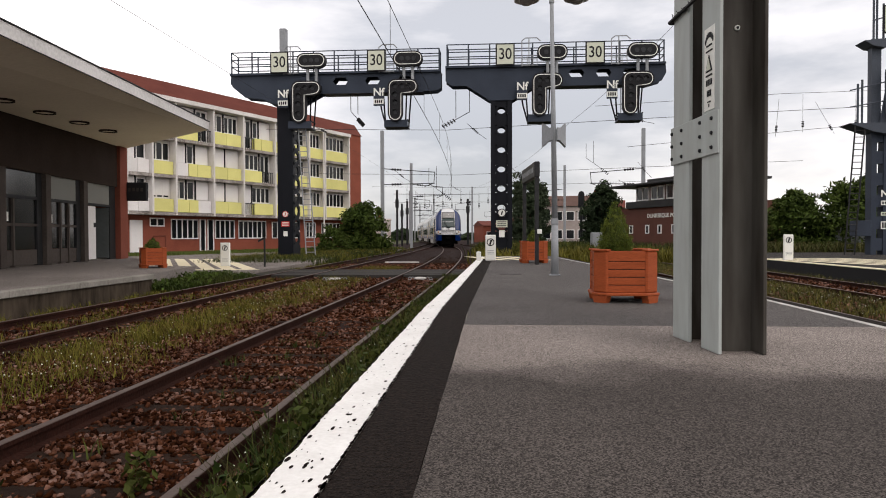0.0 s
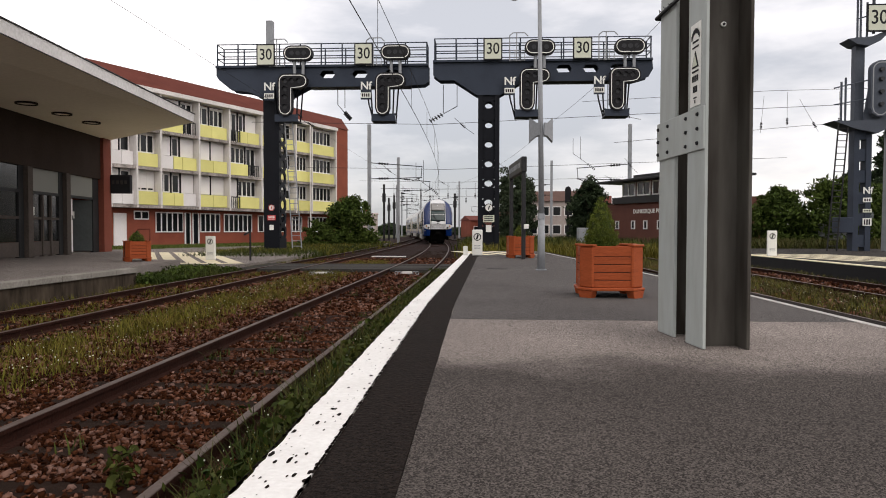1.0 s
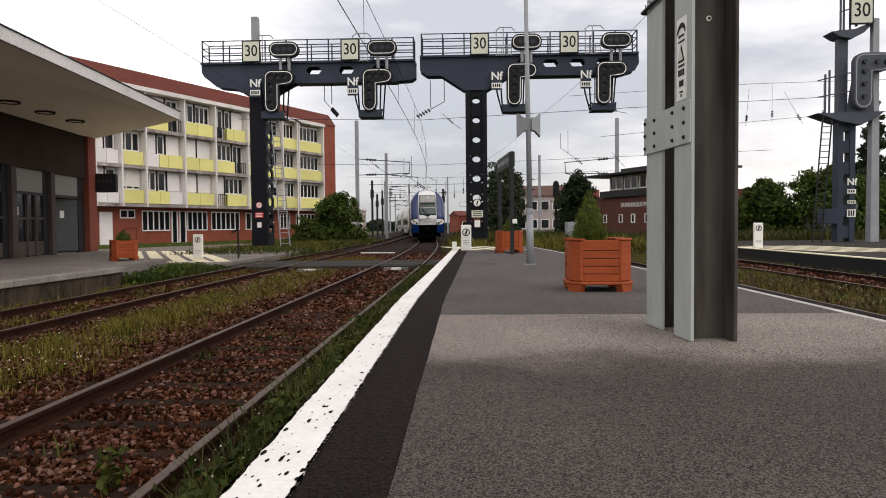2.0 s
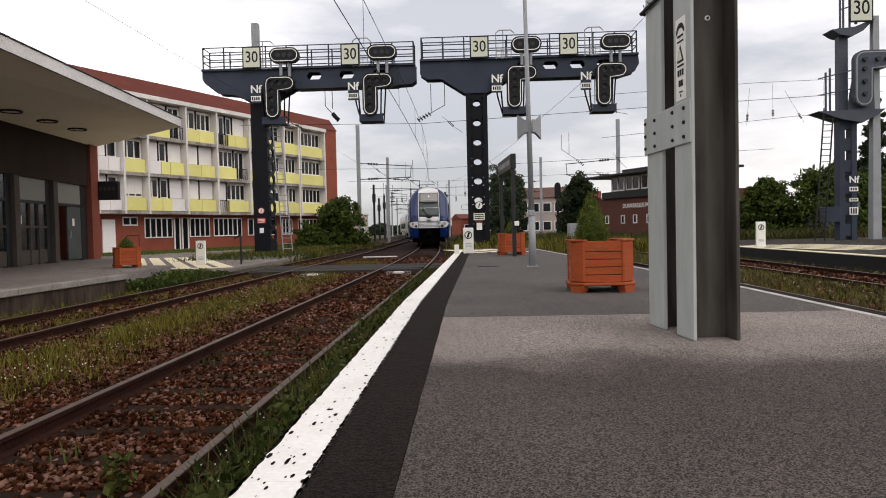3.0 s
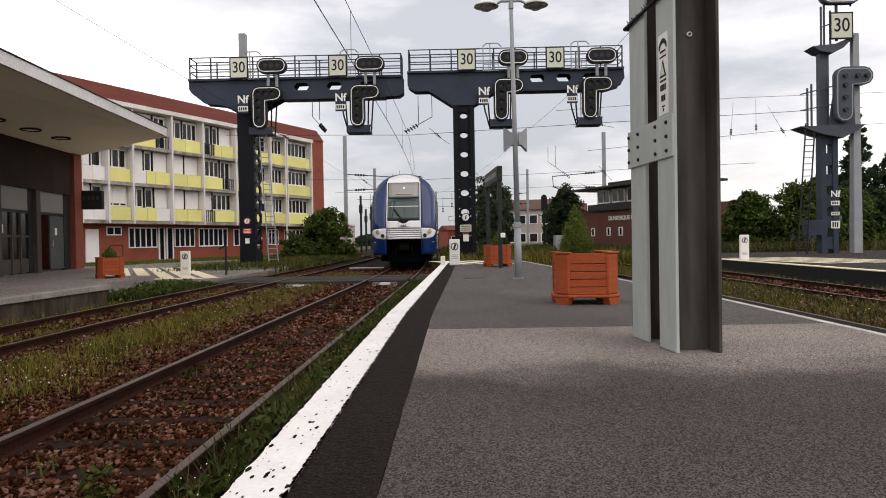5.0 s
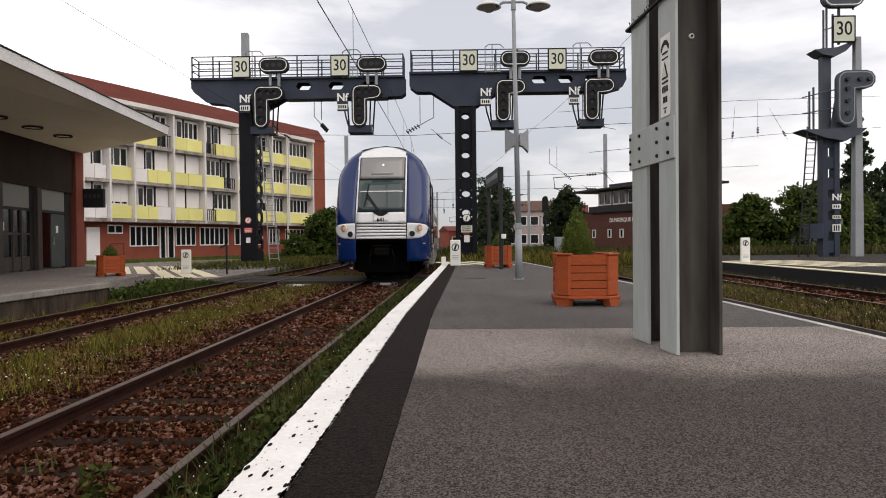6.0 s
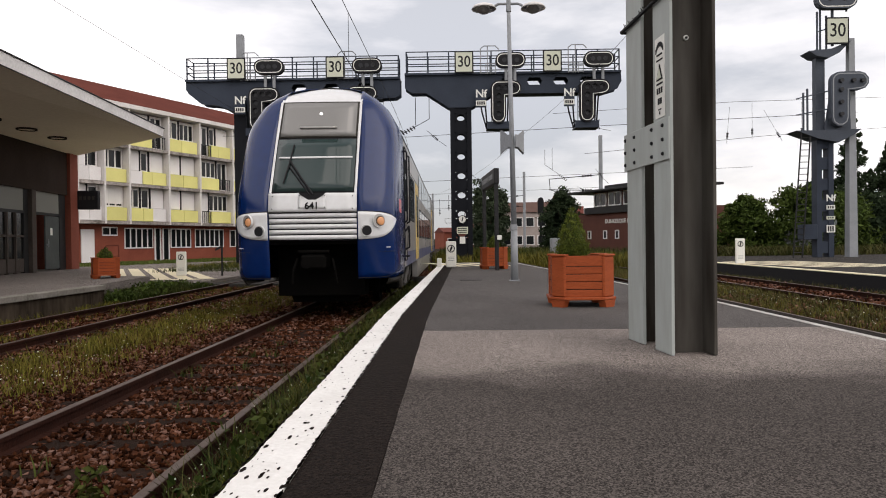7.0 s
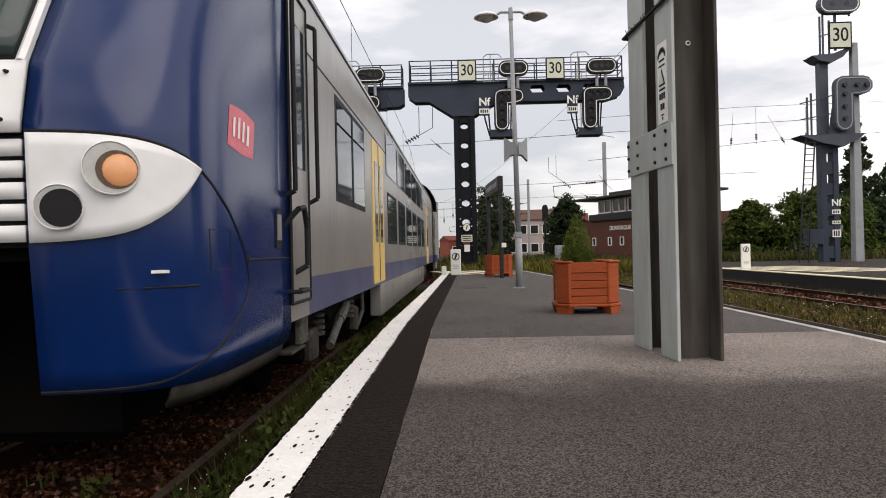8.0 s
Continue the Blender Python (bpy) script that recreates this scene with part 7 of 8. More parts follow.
for x, y, h, w in ((-11.2, 80, 7.0, 0.24), (-12.6, 95, 6.1, 0.26), (-13.1, 105, 7.0, 0.28), (-3.5, 104, 7.2, 0.34)):
    bm = bmesh.new()
    box(bm, -w / 2, w / 2, -w / 2, w / 2, 0, h, 0.02)
    prism(bm, [(-w * 0.8, h * 0.70), (w * 0.8, h * 0.70), (w * 0.8, h * 0.84), (-w * 0.8, h * 0.84)], -w * 0.8, w * 0.8, XZ)
    solid("track_post", bm, FRAME_DARK, "dark steel post beside the far tracks", "post", "far track posts", "", pose(x, y, -0.78))
for k in range(13):
    bm = bmesh.new()
    for j in range(3):
        rod(bm, (0, 0, -0.22 * j), (0, 0, -0.22 * j - 0.13), 0.12, None, 8)
    rod(bm, (0, 0, 1.6), (0, 0, -0.8), 0.025, None, 4)
    solid("line_insulator", bm, BLACK, "black hanging insulator string", "insulator", "far span insulators", "", pose(-12.5 + 1.35 * k, 100, 6.2 - 0.35 * (k % 3), 0, 0, 0))
bm = bmesh.new()
pipe(bm, [(-14.5, 100.0, 7.0), (-6, 100.0, 6.85), (5, 100.0, 7.0)], 0.03, 4)
pipe(bm, [(-14.5, 100.0, 5.75), (-6, 100.0, 5.7), (5, 100.0, 5.75)], 0.02, 4)
solid("cross_span_wire", bm, WIRE, "thin cross-span wires far down the line", "wire", "", "stuff")

wires = [(main_x, 4.95, -10, 180), (main_x, 6.45, -10, 180), (track_b, 5.05, -10, 180), (track_c, 6.9, -10, 100)]
for fx, z, y0, y1 in wires:
    bm = bmesh.new()
    n = 60
    pts = []
    for i in range(n + 1):
        y = y0 + (y1 - y0) * i / n
        sag = 0.35 * math.sin(math.pi * (((y + 12) % 50) / 50)) if z > 6 else 0.0
        pts.append((fx(y), y, z - sag))
    pipe(bm, pts, 0.005 if fx is track_b else 0.011 if z < 6 else 0.009, 4)
    solid("overhead_wire", bm, WIRE, "thin dark overhead line wire", "wire", "overhead wires")
bm = bmesh.new()
for k in range(22):
    y = 8 + 7.5 * k
    sag = 0.35 * math.sin(math.pi * (((y + 12) % 50) / 50))
    rod(bm, (main_x(y), y, 4.95), (main_x(y), y, 6.45 - sag), 0.006, None, 4)
solid("dropper_wires", bm, WIRE, "thin droppers of the overhead line", "wire", "", "stuff")
# hanging suspension sets between the gantries and masts
for x, z, s in ((-8.2, 8.1, 1), (-1.2, 7.95, -1)):
    t = thing("wire_suspension", pose(x, 39.15, z), "wire suspension with black insulators hanging from the gantry", "insulator", "wire suspensions")
    for dx in (0.0, 0.42 if s > 0 else -0.8):
        bm = bmesh.new()
        rod(bm, (dx, 0, 1.25), (dx, 0, -abs(dx) * 0.45), 0.022, None, 6)
        part("drop_rod", bm, WIRE, t)
    bm = bmesh.new()
    rod(bm, (0, 0, 0), (s * (0.75 if s > 0 else 1.6), 0, -0.85), 0.02, None, 6)
    part("link_rod", bm, WIRE, t)
    bm = bmesh.new()
    for k in range(5):
        f = 0.55 + 0.1 * k
        c = Vector((s * (0.75 if s > 0 else 1.6) * f, 0, -0.85 * f))
        rod(bm, c, c + Vector((s * 0.05, 0, -0.04)), 0.13, 0.13, 10)
    part("insulator", bm, BLACK, t)
for x, y, z in ((9.5, 64, 8.0), (-5.2, 62, 5.6)):
    t = thing("wire_suspension", pose(x, y, z), "hanging wire suspension with black insulators", "insulator", "wire suspensions")
    bm = bmesh.new()
    pipe(bm, [(-0.5, 0, 1.4), (-0.5, 0, 0), (0.9, 0, -1.0)], 0.02, 5)
    pipe(bm, [(0.2, 0, 1.6), (0.2, 0, -0.5)], 0.02, 5)
    part("drop_rod", bm, WIRE, t)
    bm = bmesh.new()
    for k in range(5):
        c = Vector((0.9 + 0.14 * k, 0, -1.0 - 0.12 * k))
        rod(bm, c, c + Vector((0.06, 0, -0.05)), 0.11, 0.11, 8)
    part("insulator", bm, BLACK, t)
bm = bmesh.new()
for z, y in ((8.4, 47), (6.6, 62), (7.4, 90)):
    pipe(bm, [(-16, y, z), (-3, y, z - 0.25), (10, y - 2, z), (26, y - 4, z + 0.3)], 0.016, 4)
solid("cross_span_wire", bm, WIRE, "thin cross-span wires over the tracks", "wire", "", "stuff")
rg = random.Random(3)
for k in range(9):
    bm = bmesh.new()
    for j in range(5):
        rod(bm, (0.09 * j, 0, -0.05 * j), (0.09 * j + 0.05, 0, -0.05 * j - 0.03), 0.07, None, 8)
    pipe(bm, [(-0.5, 0, 0.25), (0.0, 0, 0)], 0.015, 4)
    pipe(bm, [(0.45, 0, -0.25), (1.1, 0, -0.5)], 0.015, 4)
    z = (8.4, 6.6, 7.4)[k % 3]
    y = (47, 62, 90)[k % 3]
    solid("line_insulator", bm, BLACK, "black ribbed insulator on a span wire", "insulator", "span insulators", "", pose(-12 + 3.6 * k, float(np.interp(-12 + 3.6 * k, [-16, -3, 10, 26], [y, y, y - 2, y - 4])), z + float(np.interp(-12 + 3.6 * k, [-16, -3, 10, 26], [0, -0.25, 0, 0.3])), 0, rg.uniform(-10, 30), 0))
for k in range(6):
    bm = bmesh.new()
    for j in range(4):
        rod(bm, (0, 0, -0.12 * j), (0, 0, -0.12 * j - 0.07), 0.09, None, 8)
    pipe(bm, [(0, 0, 2.0), (0, 0, -0.8)], 0.012, 4)
    solid("line_insulator", bm, BLACK, "black hanging insulator string", "insulator", "span insulators", "", pose(19.5 + 1.9 * k, 52, 9.2 - 0.3 * (k % 2), 0, (0, 5, 0, -30, 0, 20)[k], 0))
bm = bmesh.new()
pipe(bm, [(8, 52.05, 10.6), (22, 52.05, 11.3), (40, 52.05, 11.6)], 0.015, 4)
pipe(bm, [(10, 50, 7.2), (24, 51, 8.5), (42, 52, 9.6)], 0.015, 4)
solid("cross_span_wire", bm, WIRE, "thin span wires by the far platform", "wire", "", "stuff")


# ---- signal box ----
SA, SB = Vector((11.4, 60, 0)), Vector((16.4, 48.7, 0))
sd = (SB - SA).normalized()
SBM = Matrix.Translation((SA.x, SA.y, -0.7)) @ Matrix.Rotation(math.atan2(sd.y, sd.x), 4, "Z")
sbx = thing("signal_box", SBM, "dark brick signal box with a glazed upper floor", "building")
SL = (SB - SA).length
bm = bmesh.new()
box(bm, 0, SL, 0, 3.6, 0, 3.7)
part("wall", bm, BRICK_DARK, sbx, "dark red brick lower wall")
bm = bmesh.new()
box(bm, 1.2, SL, -0.25, 3.6, 3.7, 4.25)
part("parapet", bm, FRAME_DARK, sbx)
bm = bmesh.new()
box(bm, 2.0, SL - 0.5, 0.2, 3.4, 4.25, 5.5)
part("upper_wall", bm, BRICK_DARK, sbx)
bm = bmesh.new()
box(bm, -0.3, SL + 0.3, -1.0, 4.2, 5.5, 5.68, 0.03)
box(bm, 3.0, SL - 2, 0.6, 3.4, 5.68, 6.1)
part("roof", bm, FRAME_DARK, sbx, "flat dark overhanging roof")
bm = bmesh.new()
for k in range(3):
    rod(bm, (4 + 2.2 * k, 3, 6.3), (4 + 2.2 * k, 3, 7.2), 0.05, None, 6)
part("aerial", bm, WIRE, sbx)
x = 2.2
while x < SL - 2:
    f = bmesh.new()
    for a, b, c, d in ((x, x + 1.7, 4.3, 4.4), (x, x + 1.7, 5.35, 5.45), (x, x + 0.1, 4.3, 5.45), (x + 1.6, x + 1.7, 4.3, 5.45), (x + 0.8, x + 0.9, 4.3, 5.45)):
        box(f, a, b, 0.08, 0.19, c, d)
    w = part("window", f, PANEL_WHITE, sbx, "white framed band window")
    g = bmesh.new()
    box(g, x + 0.1, x + 1.6, 0.13, 0.195, 4.4, 5.35)
    part("pane", g, GLASS_WIN, w)
    x += 1.95
for x in (1.4, 3.6, 5.2, 6.9, 9.0, 10.8):
    f = bmesh.new()
    for a, b, c, d in ((x, x + 0.5, 1.55, 1.62), (x, x + 0.5, 2.2, 2.27), (x, x + 0.1, 1.55, 2.27), (x + 0.4, x + 0.5, 1.55, 2.27)):
        box(f, a, b, -0.06, 0.0, c, d)
    w = part("window", f, PANEL_WHITE, sbx, "small white framed window")
    g = bmesh.new()
    box(g, x + 0.1, x + 0.4, -0.03, -0.003, 1.62, 2.2)
    part("pane", g, GLASS_WIN, w)
text_mesh(None, "DUNKERQUE POSTE", 0.46, "wall_lettering", SIGN_WHITE, sbx, Matrix.Translation((5.95, -0.02, 3.0)) @ FACE, "pale lettering on the wall")


# ---- houses far off ----
ROOF_BROWN = mat("brown_roof", (0.13, 0.075, 0.06), 0.85, 0, (0.08, 0.05, 0.042), 0.6, 10, 0.2, 0.8)


def house(m, w, d, h, rh, wall, roof, label, cols, rows):
    t = thing("house", m, label, "house", "distant houses")
    bm = bmesh.new()
    box(bm, -w / 2, w / 2, 0, d, 0, h)
    part("wall", bm, wall, t)
    bm = bmesh.new()
    prism(bm, [(-0.3, h), (d / 2, h + rh), (d + 0.3, h)], -w / 2 - 0.2, w / 2 + 0.2, lambda u, v, q: (q, u, v))
    rf = part("roof", bm, roof, t)
    bm = bmesh.new()
    box(bm, w * 0.25, w * 0.25 + 0.7, d * 0.35, d * 0.35 + 0.6, h + rh * 0.4, h + rh + 0.7)
    part("chimney", bm, BRICK_RED, rf)
    for r in range(rows):
        for c in range(cols):
            xx = -w / 2 + (c + 0.5) * w / cols
            zz = 0.9 + r * 2.5
            f = bmesh.new()
            box(f, xx - 0.6, xx + 0.6, -0.06, 0.0, zz, zz + 1.3)
            wn_ = part("window", f, PANEL_WHITE, t)
            g = bmesh.new()
            box(g, xx - 0.48, xx + 0.48, -0.08, -0.061, zz + 0.1, zz + 1.2)
            part("pane", g, GLASS_WIN, wn_)
    return t


house(pose(11.6, 92, -0.7, 0, 0, -8), 9.5, 8, 5.4, 1.6, FAR_WALL, ROOF_BROWN, "grey-pink house with a brown tiled roof beyond the tracks", 6, 2)
house(pose(4.6, 125, -0.7, 0, 0, 0), 7, 8, 4.5, 1.2, BRICK_DARK, ROOF_BROWN, "dark brick house beyond the tracks", 3, 1)
house(pose(1.0, 135, -0.7, 0, 0, 15), 5, 8, 3.4, 1.0, BRICK_RED, ROOF_RED, "low red brick house near the track bend", 2, 1)
house(pose(-30, 160, -0.7, 0, 0, 10), 12, 9, 5.2, 0.5, FAR_WALL, FAR_WALL, "pale flat house far down the line", 4, 1)
house(pose(17, 110, -0.7, 0, 0, -10), 9, 8, 5.0, 2.2, FAR_WALL, ROOF_RED, "pale house behind the signal box", 3, 1)
bm = bmesh.new()
box(bm, -0.55, 0.55, -0.5, 0.5, 0, 1.75, 0.05)
solid("equipment_cabinet", bm, GALV, "grey trackside equipment cabinet", "cabinet", "", "", pose(8.25, 52, -0.8))
bm = bmesh.new()
rod(bm, (0, 0, 0), (0, 0, 5.5), 0.14, 0.12, 8)
prism(bm, [(-0.3, 4.4), (0.3, 4.4), (0.3, 5.75), (0.2, 6.0), (0.0, 6.1), (-0.2, 6.0), (-0.3, 5.75)], -0.2, 0.2, XZ)
solid("rear_signal", bm, BLACK, "black rounded signal seen from behind", "signal", "", "", pose(9.35, 70, -0.8))
bm = bmesh.new()
box(bm, 22.5, 25.2, 44, 47, -0.8, 2.0, 0.04)
solid("low_shed", bm, GALV, "low grey shed beyond the far platform", "shed", "", "")
bm = bmesh.new()
box(bm, 20.6, 23.6, 55, 60, -0.8, 3.5)
solid("brick_shed", bm, BRICK_DARK, "dark brick flat-roofed shed", "shed", "", "")


# ---- trees and bushes ----
def tree(name, m, label, category, h, r, trunk_h, n, leaf, material, seed, shape="round", clumps=40):
    t = thing(name, m, label, category, "trees and bushes")
    rg = np.random.RandomState(seed)
    cs = []
    clumps, n, leaf = int(clumps * 2.6), int(n * 1.9), leaf * 0.72
    for i in range(clumps):
        if shape == "cone":
            z = rg.rand() ** 1.4
            rad = r * (1 - z) * (0.55 + 0.55 * rg.rand())
            z = trunk_h + z * (h - trunk_h)
            cr = 0.22 * r * (1.2 - z / h)
        elif shape == "column":
            z = rg.rand()
            rad = r * math.sqrt(max(0, math.sin(math.pi * (0.12 + 0.8 * z)))) * rg.rand() ** 0.5 * 0.8
            z = trunk_h + z * (h - trunk_h) * 0.93
            cr = 0.27 * r
        else:
            z = rg.rand()
            rad = r * math.sqrt(max(0.0, 1 - (2 * z - 0.75) ** 2 / 1.6)) * rg.rand() ** 0.5 * 0.85
            z = trunk_h + z * (h - trunk_h) * 0.88
            cr = 0.20 * r
        a = rg.rand() * 6.283
        lean = 1 + 0.18 * math.sin(3 * a + seed) + 0.12 * math.sin(7 * a + 2 * seed)
        cs.append((rad * lean * math.cos(a), rad * lean * math.sin(a), z * (0.88 + 0.20 * rg.rand()), cr * (0.4 + 1.0 * rg.rand())))
    bm = bmesh.new()
    rod(bm, (0, 0, -0.1), (0, 0, trunk_h + 0.75 * (h - trunk_h)), 0.045 * r + 0.03, 0.02, 8)
    part("trunk", bm, BARK, t)
    bm = bmesh.new()
    for c in cs[:: max(1, clumps // 10)]:
        rod(bm, (0, 0, max(0.2, min(c[2] * 0.7, trunk_h + 0.3 * (h - trunk_h)))), c[:3], 0.02 * r + 0.01, 0.01, 5)
    part("limb", bm, BARK, t)
    per = max(6, n // clumps)
    pts = []
    for x, y, z, cr in cs:
        d = rg.normal(size=(per, 3))
        d /= np.linalg.norm(d, axis=1, keepdims=True)
        q = d * cr * (0.35 + 0.95 * rg.rand(per, 1)) * np.array([1, 1, 0.75]) + np.array([x, y, z])
        pts.append(q)
    c = np.concatenate(pts)
    c[:, 2] = np.maximum(c[:, 2], 0.03)
    leaf_object("crown", c, leaf * 0.8, material, rg, t, False, 2.6)
    return t


tree("bush", pose(-10.6, 55, -0.75), "wide green bush beside the tracks", "bush", 4.3, 2.5, 0.3, 7000, 0.20, FOLIAGE, 21, clumps=60)
tree("bush", pose(-12.6, 53, -0.75), "rounded green bush behind the gantry", "bush", 2.4, 1.5, 0.1, 2600, 0.16, FOLIAGE, 22, clumps=30)
for k, (x, h) in enumerate(((3.3, 8.2), (4.6, 9.0), (5.7, 7.8))):
    tree("tree", pose(x, 76 + k, -0.75), "dense dark green poplar-like tree", "tree", h, 1.35, 0.8, 6000, 0.22, FOLIAGE_MID, 30 + k, "column", 60)
tree("tree", pose(10.3, 63, -0.75), "dark broad tree beside the signal box", "tree", 6.2, 2.2, 1.0, 6000, 0.22, FOLIAGE_DARK, 40, clumps=60)
tree("tree", pose(11.4, 68, -0.75), "dark tree behind the signal box", "tree", 7.2, 2.0, 1.0, 5000, 0.22, FOLIAGE_DARK, 41, clumps=50)
for k, (x, y, h, r) in enumerate(((20.6, 47, 4.6, 2.4), (23.4, 45, 5.2, 2.9), (26.4, 46, 4.7, 2.6), (29.5, 47, 4.6, 2.6))):
    tree("bush", pose(x, y, -0.75), "large bright green bush behind the far platform", "bush", h, r, 0.3, 8000, 0.2, FOLIAGE if k < 3 else FOLIAGE_DARK, 50 + k, clumps=70)
for k, (x, y, h, r) in enumerate(((31.0, 52, 10.6, 2.6), (34.5, 53, 9.0, 2.8), (37.6, 51, 8.4, 2.6), (28.6, 53, 6.5, 2.2), (33.0, 49, 6.0, 2.6))):
    tree("conifer", pose(x, y, -0.75), "tall dark conifer behind the far platform", "tree", h, r, 0.5, 8000, 0.24, FOLIAGE_DARK, 60 + k, "cone", 90)

# far woods and hedges along the horizon
rg = np.random.RandomState(77)
n = 60000
ang = rg.rand(n) * 1.9 - 0.95
dist = 205 + 30 * rg.rand(n)
hh = 3.2 + 1.5 * np.sin(ang * 23) + 1.1 * np.sin(ang * 57 + 1) + 0.7 * np.sin(ang * 131)
c = np.stack([np.sin(ang) * dist, np.cos(ang) * dist, -0.8 + rg.rand(n) ** 0.8 * np.maximum(hh, 1.2)], 1)
tagged(leaf_object("far_woods", c, 1.0, FOLIAGE_DARK, rg, None, False, 1.3), "distant dark green tree line on the horizon", "woods", "", "stuff")

# ---- ballast stones, grass and weeds ----
def stones(name, x0, x1, y0, y1, n, size, seed, zf, label, skip=None):
    rg = np.random.RandomState(seed)
    xs, ys = x0 + (x1 - x0) * rg.rand(n), y0 + (y1 - y0) * rg.rand(n) ** 1.5
    keep = np.ones(n, bool)
    for fx in (main_x, track_b):
        off = np.array([abs(abs(a - fx(b)) - 0.752) for a, b in zip(xs, ys)])
        keep &= off > 0.075
        c = np.array([abs(a - fx(b)) for a, b in zip(xs, ys)])
        on = (np.abs(((ys + 2) % 0.62) - 0.31) > 0.21) & (c < 1.25)
        keep &= ~(on & (rg.rand(n) < 0.86))
    xs, ys = xs[keep], ys[keep]
    n = len(xs)
    base = np.array([[-1, -1, -1], [1, -1, -1], [1, 1, -1], [-1, 1, -1], [-1, -1, 1], [1, -1, 1], [1, 1, 1], [-1, 1, 1]]) * 0.5
    v = base[None] * (0.55 + 0.75 * rg.rand(n, 8, 1)) + 0.12 * rg.normal(size=(n, 8, 3))
    v *= np.array([1.25, 0.9, 0.65]) * (size * (0.55 + 0.9 * rg.rand(n, 1, 1)))
    q = rg.normal(size=(n, 4)) * np.array([1, 0.3, 0.3, 1])
    q /= np.linalg.norm(q, axis=1, keepdims=True)
    w, a, b, c = q.T
    R = np.stack([1 - 2 * (b * b + c * c), 2 * (a * b - c * w), 2 * (a * c + b * w), 2 * (a * b + c * w), 1 - 2 * (a * a + c * c), 2 * (b * c - a * w),
                  2 * (a * c - b * w), 2 * (b * c + a * w), 1 - 2 * (a * a + b * b)], 1).reshape(-1, 3, 3)
    v = np.einsum("nij,nkj->nki", R, v)
    z = zf + 0.03 * rg.rand(n)
    v += np.stack([xs, ys, z], 1)[:, None]
    fq = np.array([[0, 3, 2, 1], [4, 5, 6, 7], [0, 1, 5, 4], [1, 2, 6, 5], [2, 3, 7, 6], [3, 0, 4, 7]])
    f = (fq[None] + 8 * np.arange(n)[:, None, None]).reshape(-1, 4)
    return tagged(new(name, arr_mesh(name, v.reshape(-1, 3), f, STONE)), label, "ballast", "", "stuff")


stones("ballast_stones", -5.2, -0.85, 1.2, 9.0, 66000, 0.027, 5, -0.70, "loose rusty brown and grey ballast stones")
stones("ballast_stones", -5.2, -0.85, 8.6, 13.0, 17000, 0.033, 15, -0.70, "loose rusty brown ballast stones further on")
stones("ballast_stones", -8.2, -5.2, 1.2, 13.0, 20000, 0.034, 25, -0.70, "loose rusty ballast stones of the side track")
stones("ballast_stones", 3.6, 10.7, 5.0, 30.0, 15000, 0.055, 7, -0.69, "loose ballast stones of the far tracks")
stones("ballast_stones", -8.2, -0.7, 12.0, 34.0, 24000, 0.055, 6, -0.70, "loose rusty ballast stones up the track")


def grass(name, spots, h, w, material, seed, label, lean=0.5):
    """Blades: spots is an (n, 3) array of roots; each blade is two quads that bend over."""
    rg = np.random.RandomState(seed)
    n = len(spots)
    a = rg.rand(n) * 6.283
    hh = h * (0.4 + 0.8 * rg.rand(n))
    ln = lean * hh * (0.3 + rg.rand(n))
    d = np.stack([np.cos(a), np.sin(a), np.zeros(n)], 1)
    s = np.stack([-np.sin(a), np.cos(a), np.zeros(n)], 1) * (w * (0.6 + 0.8 * rg.rand(n)))[:, None]
    up = np.array([0, 0, 1.0])
    p0 = spots
    p1 = spots + d * (ln * 0.35)[:, None] + up * (hh * 0.6)[:, None]
    p2 = spots + d * ln[:, None] + up * hh[:, None]
    v = np.stack([p0 - s, p0 + s, p1 + s * 0.7, p1 - s * 0.7, p2 + s * 0.15, p2 - s * 0.15], 1).reshape(-1, 3)
    f = (np.array([[0, 1, 2, 3], [3, 2, 4, 5]])[None] + 6 * np.arange(n)[:, None, None]).reshape(-1, 4)
    return tagged(new(name, arr_mesh(name, v, f, material)), label, "grass", "", "stuff")


def tufts(x0, x1, y0, y1, count, per, spread, seed, z=-0.70, fx=None, power=1.0):
    rg = np.random.RandomState(seed)
    cx, cy = x0 + (x1 - x0) * rg.rand(count), y0 + (y1 - y0) * rg.rand(count) ** power
    pts = []
    for x, y in zip(cx, cy):
        k = max(3, int(per * (0.4 + 1.2 * rg.rand())))
        p = np.stack([x + spread * rg.normal(size=k), y + spread * rg.normal(size=k), np.full(k, z)], 1)
        if fx:
            p[:, 0] += fx(y)
        pts.append(p)
    return np.concatenate(pts)


grass("grass", tufts(-5.55, -3.85, 3.2, 30, 430, 24, 0.15, 1, power=1.2), 0.105, 0.005, GRASS, 11, "yellow-green grass between the two tracks", 0.7)
grass("grass", tufts(-5.3, -4.2, 3.2, 14, 110, 34, 0.15, 2, power=1.1), 0.19, 0.005, GRASS, 12, "taller yellow-green grass between the tracks", 0.7)
grass("grass", tufts(-1.42, -0.80, 1.3, 22, 360, 30, 0.09, 3, power=1.5), 0.24, 0.006, WEED, 13, "dark green weeds along the platform wall", 0.8)
grass("grass", tufts(-1.45, -0.85, 1.3, 20, 240, 24, 0.10, 4, power=1.5), 0.24, 0.005, DRY_GRASS, 14, "dry yellowing grass along the platform wall", 0.8)
grass("grass", tufts(-5.4, -4.0, 9, 30, 170, 34, 0.20, 61, power=1.1), 0.15, 0.006, GRASS, 62, "thick yellow-green grass up the strip between the tracks", 0.7)
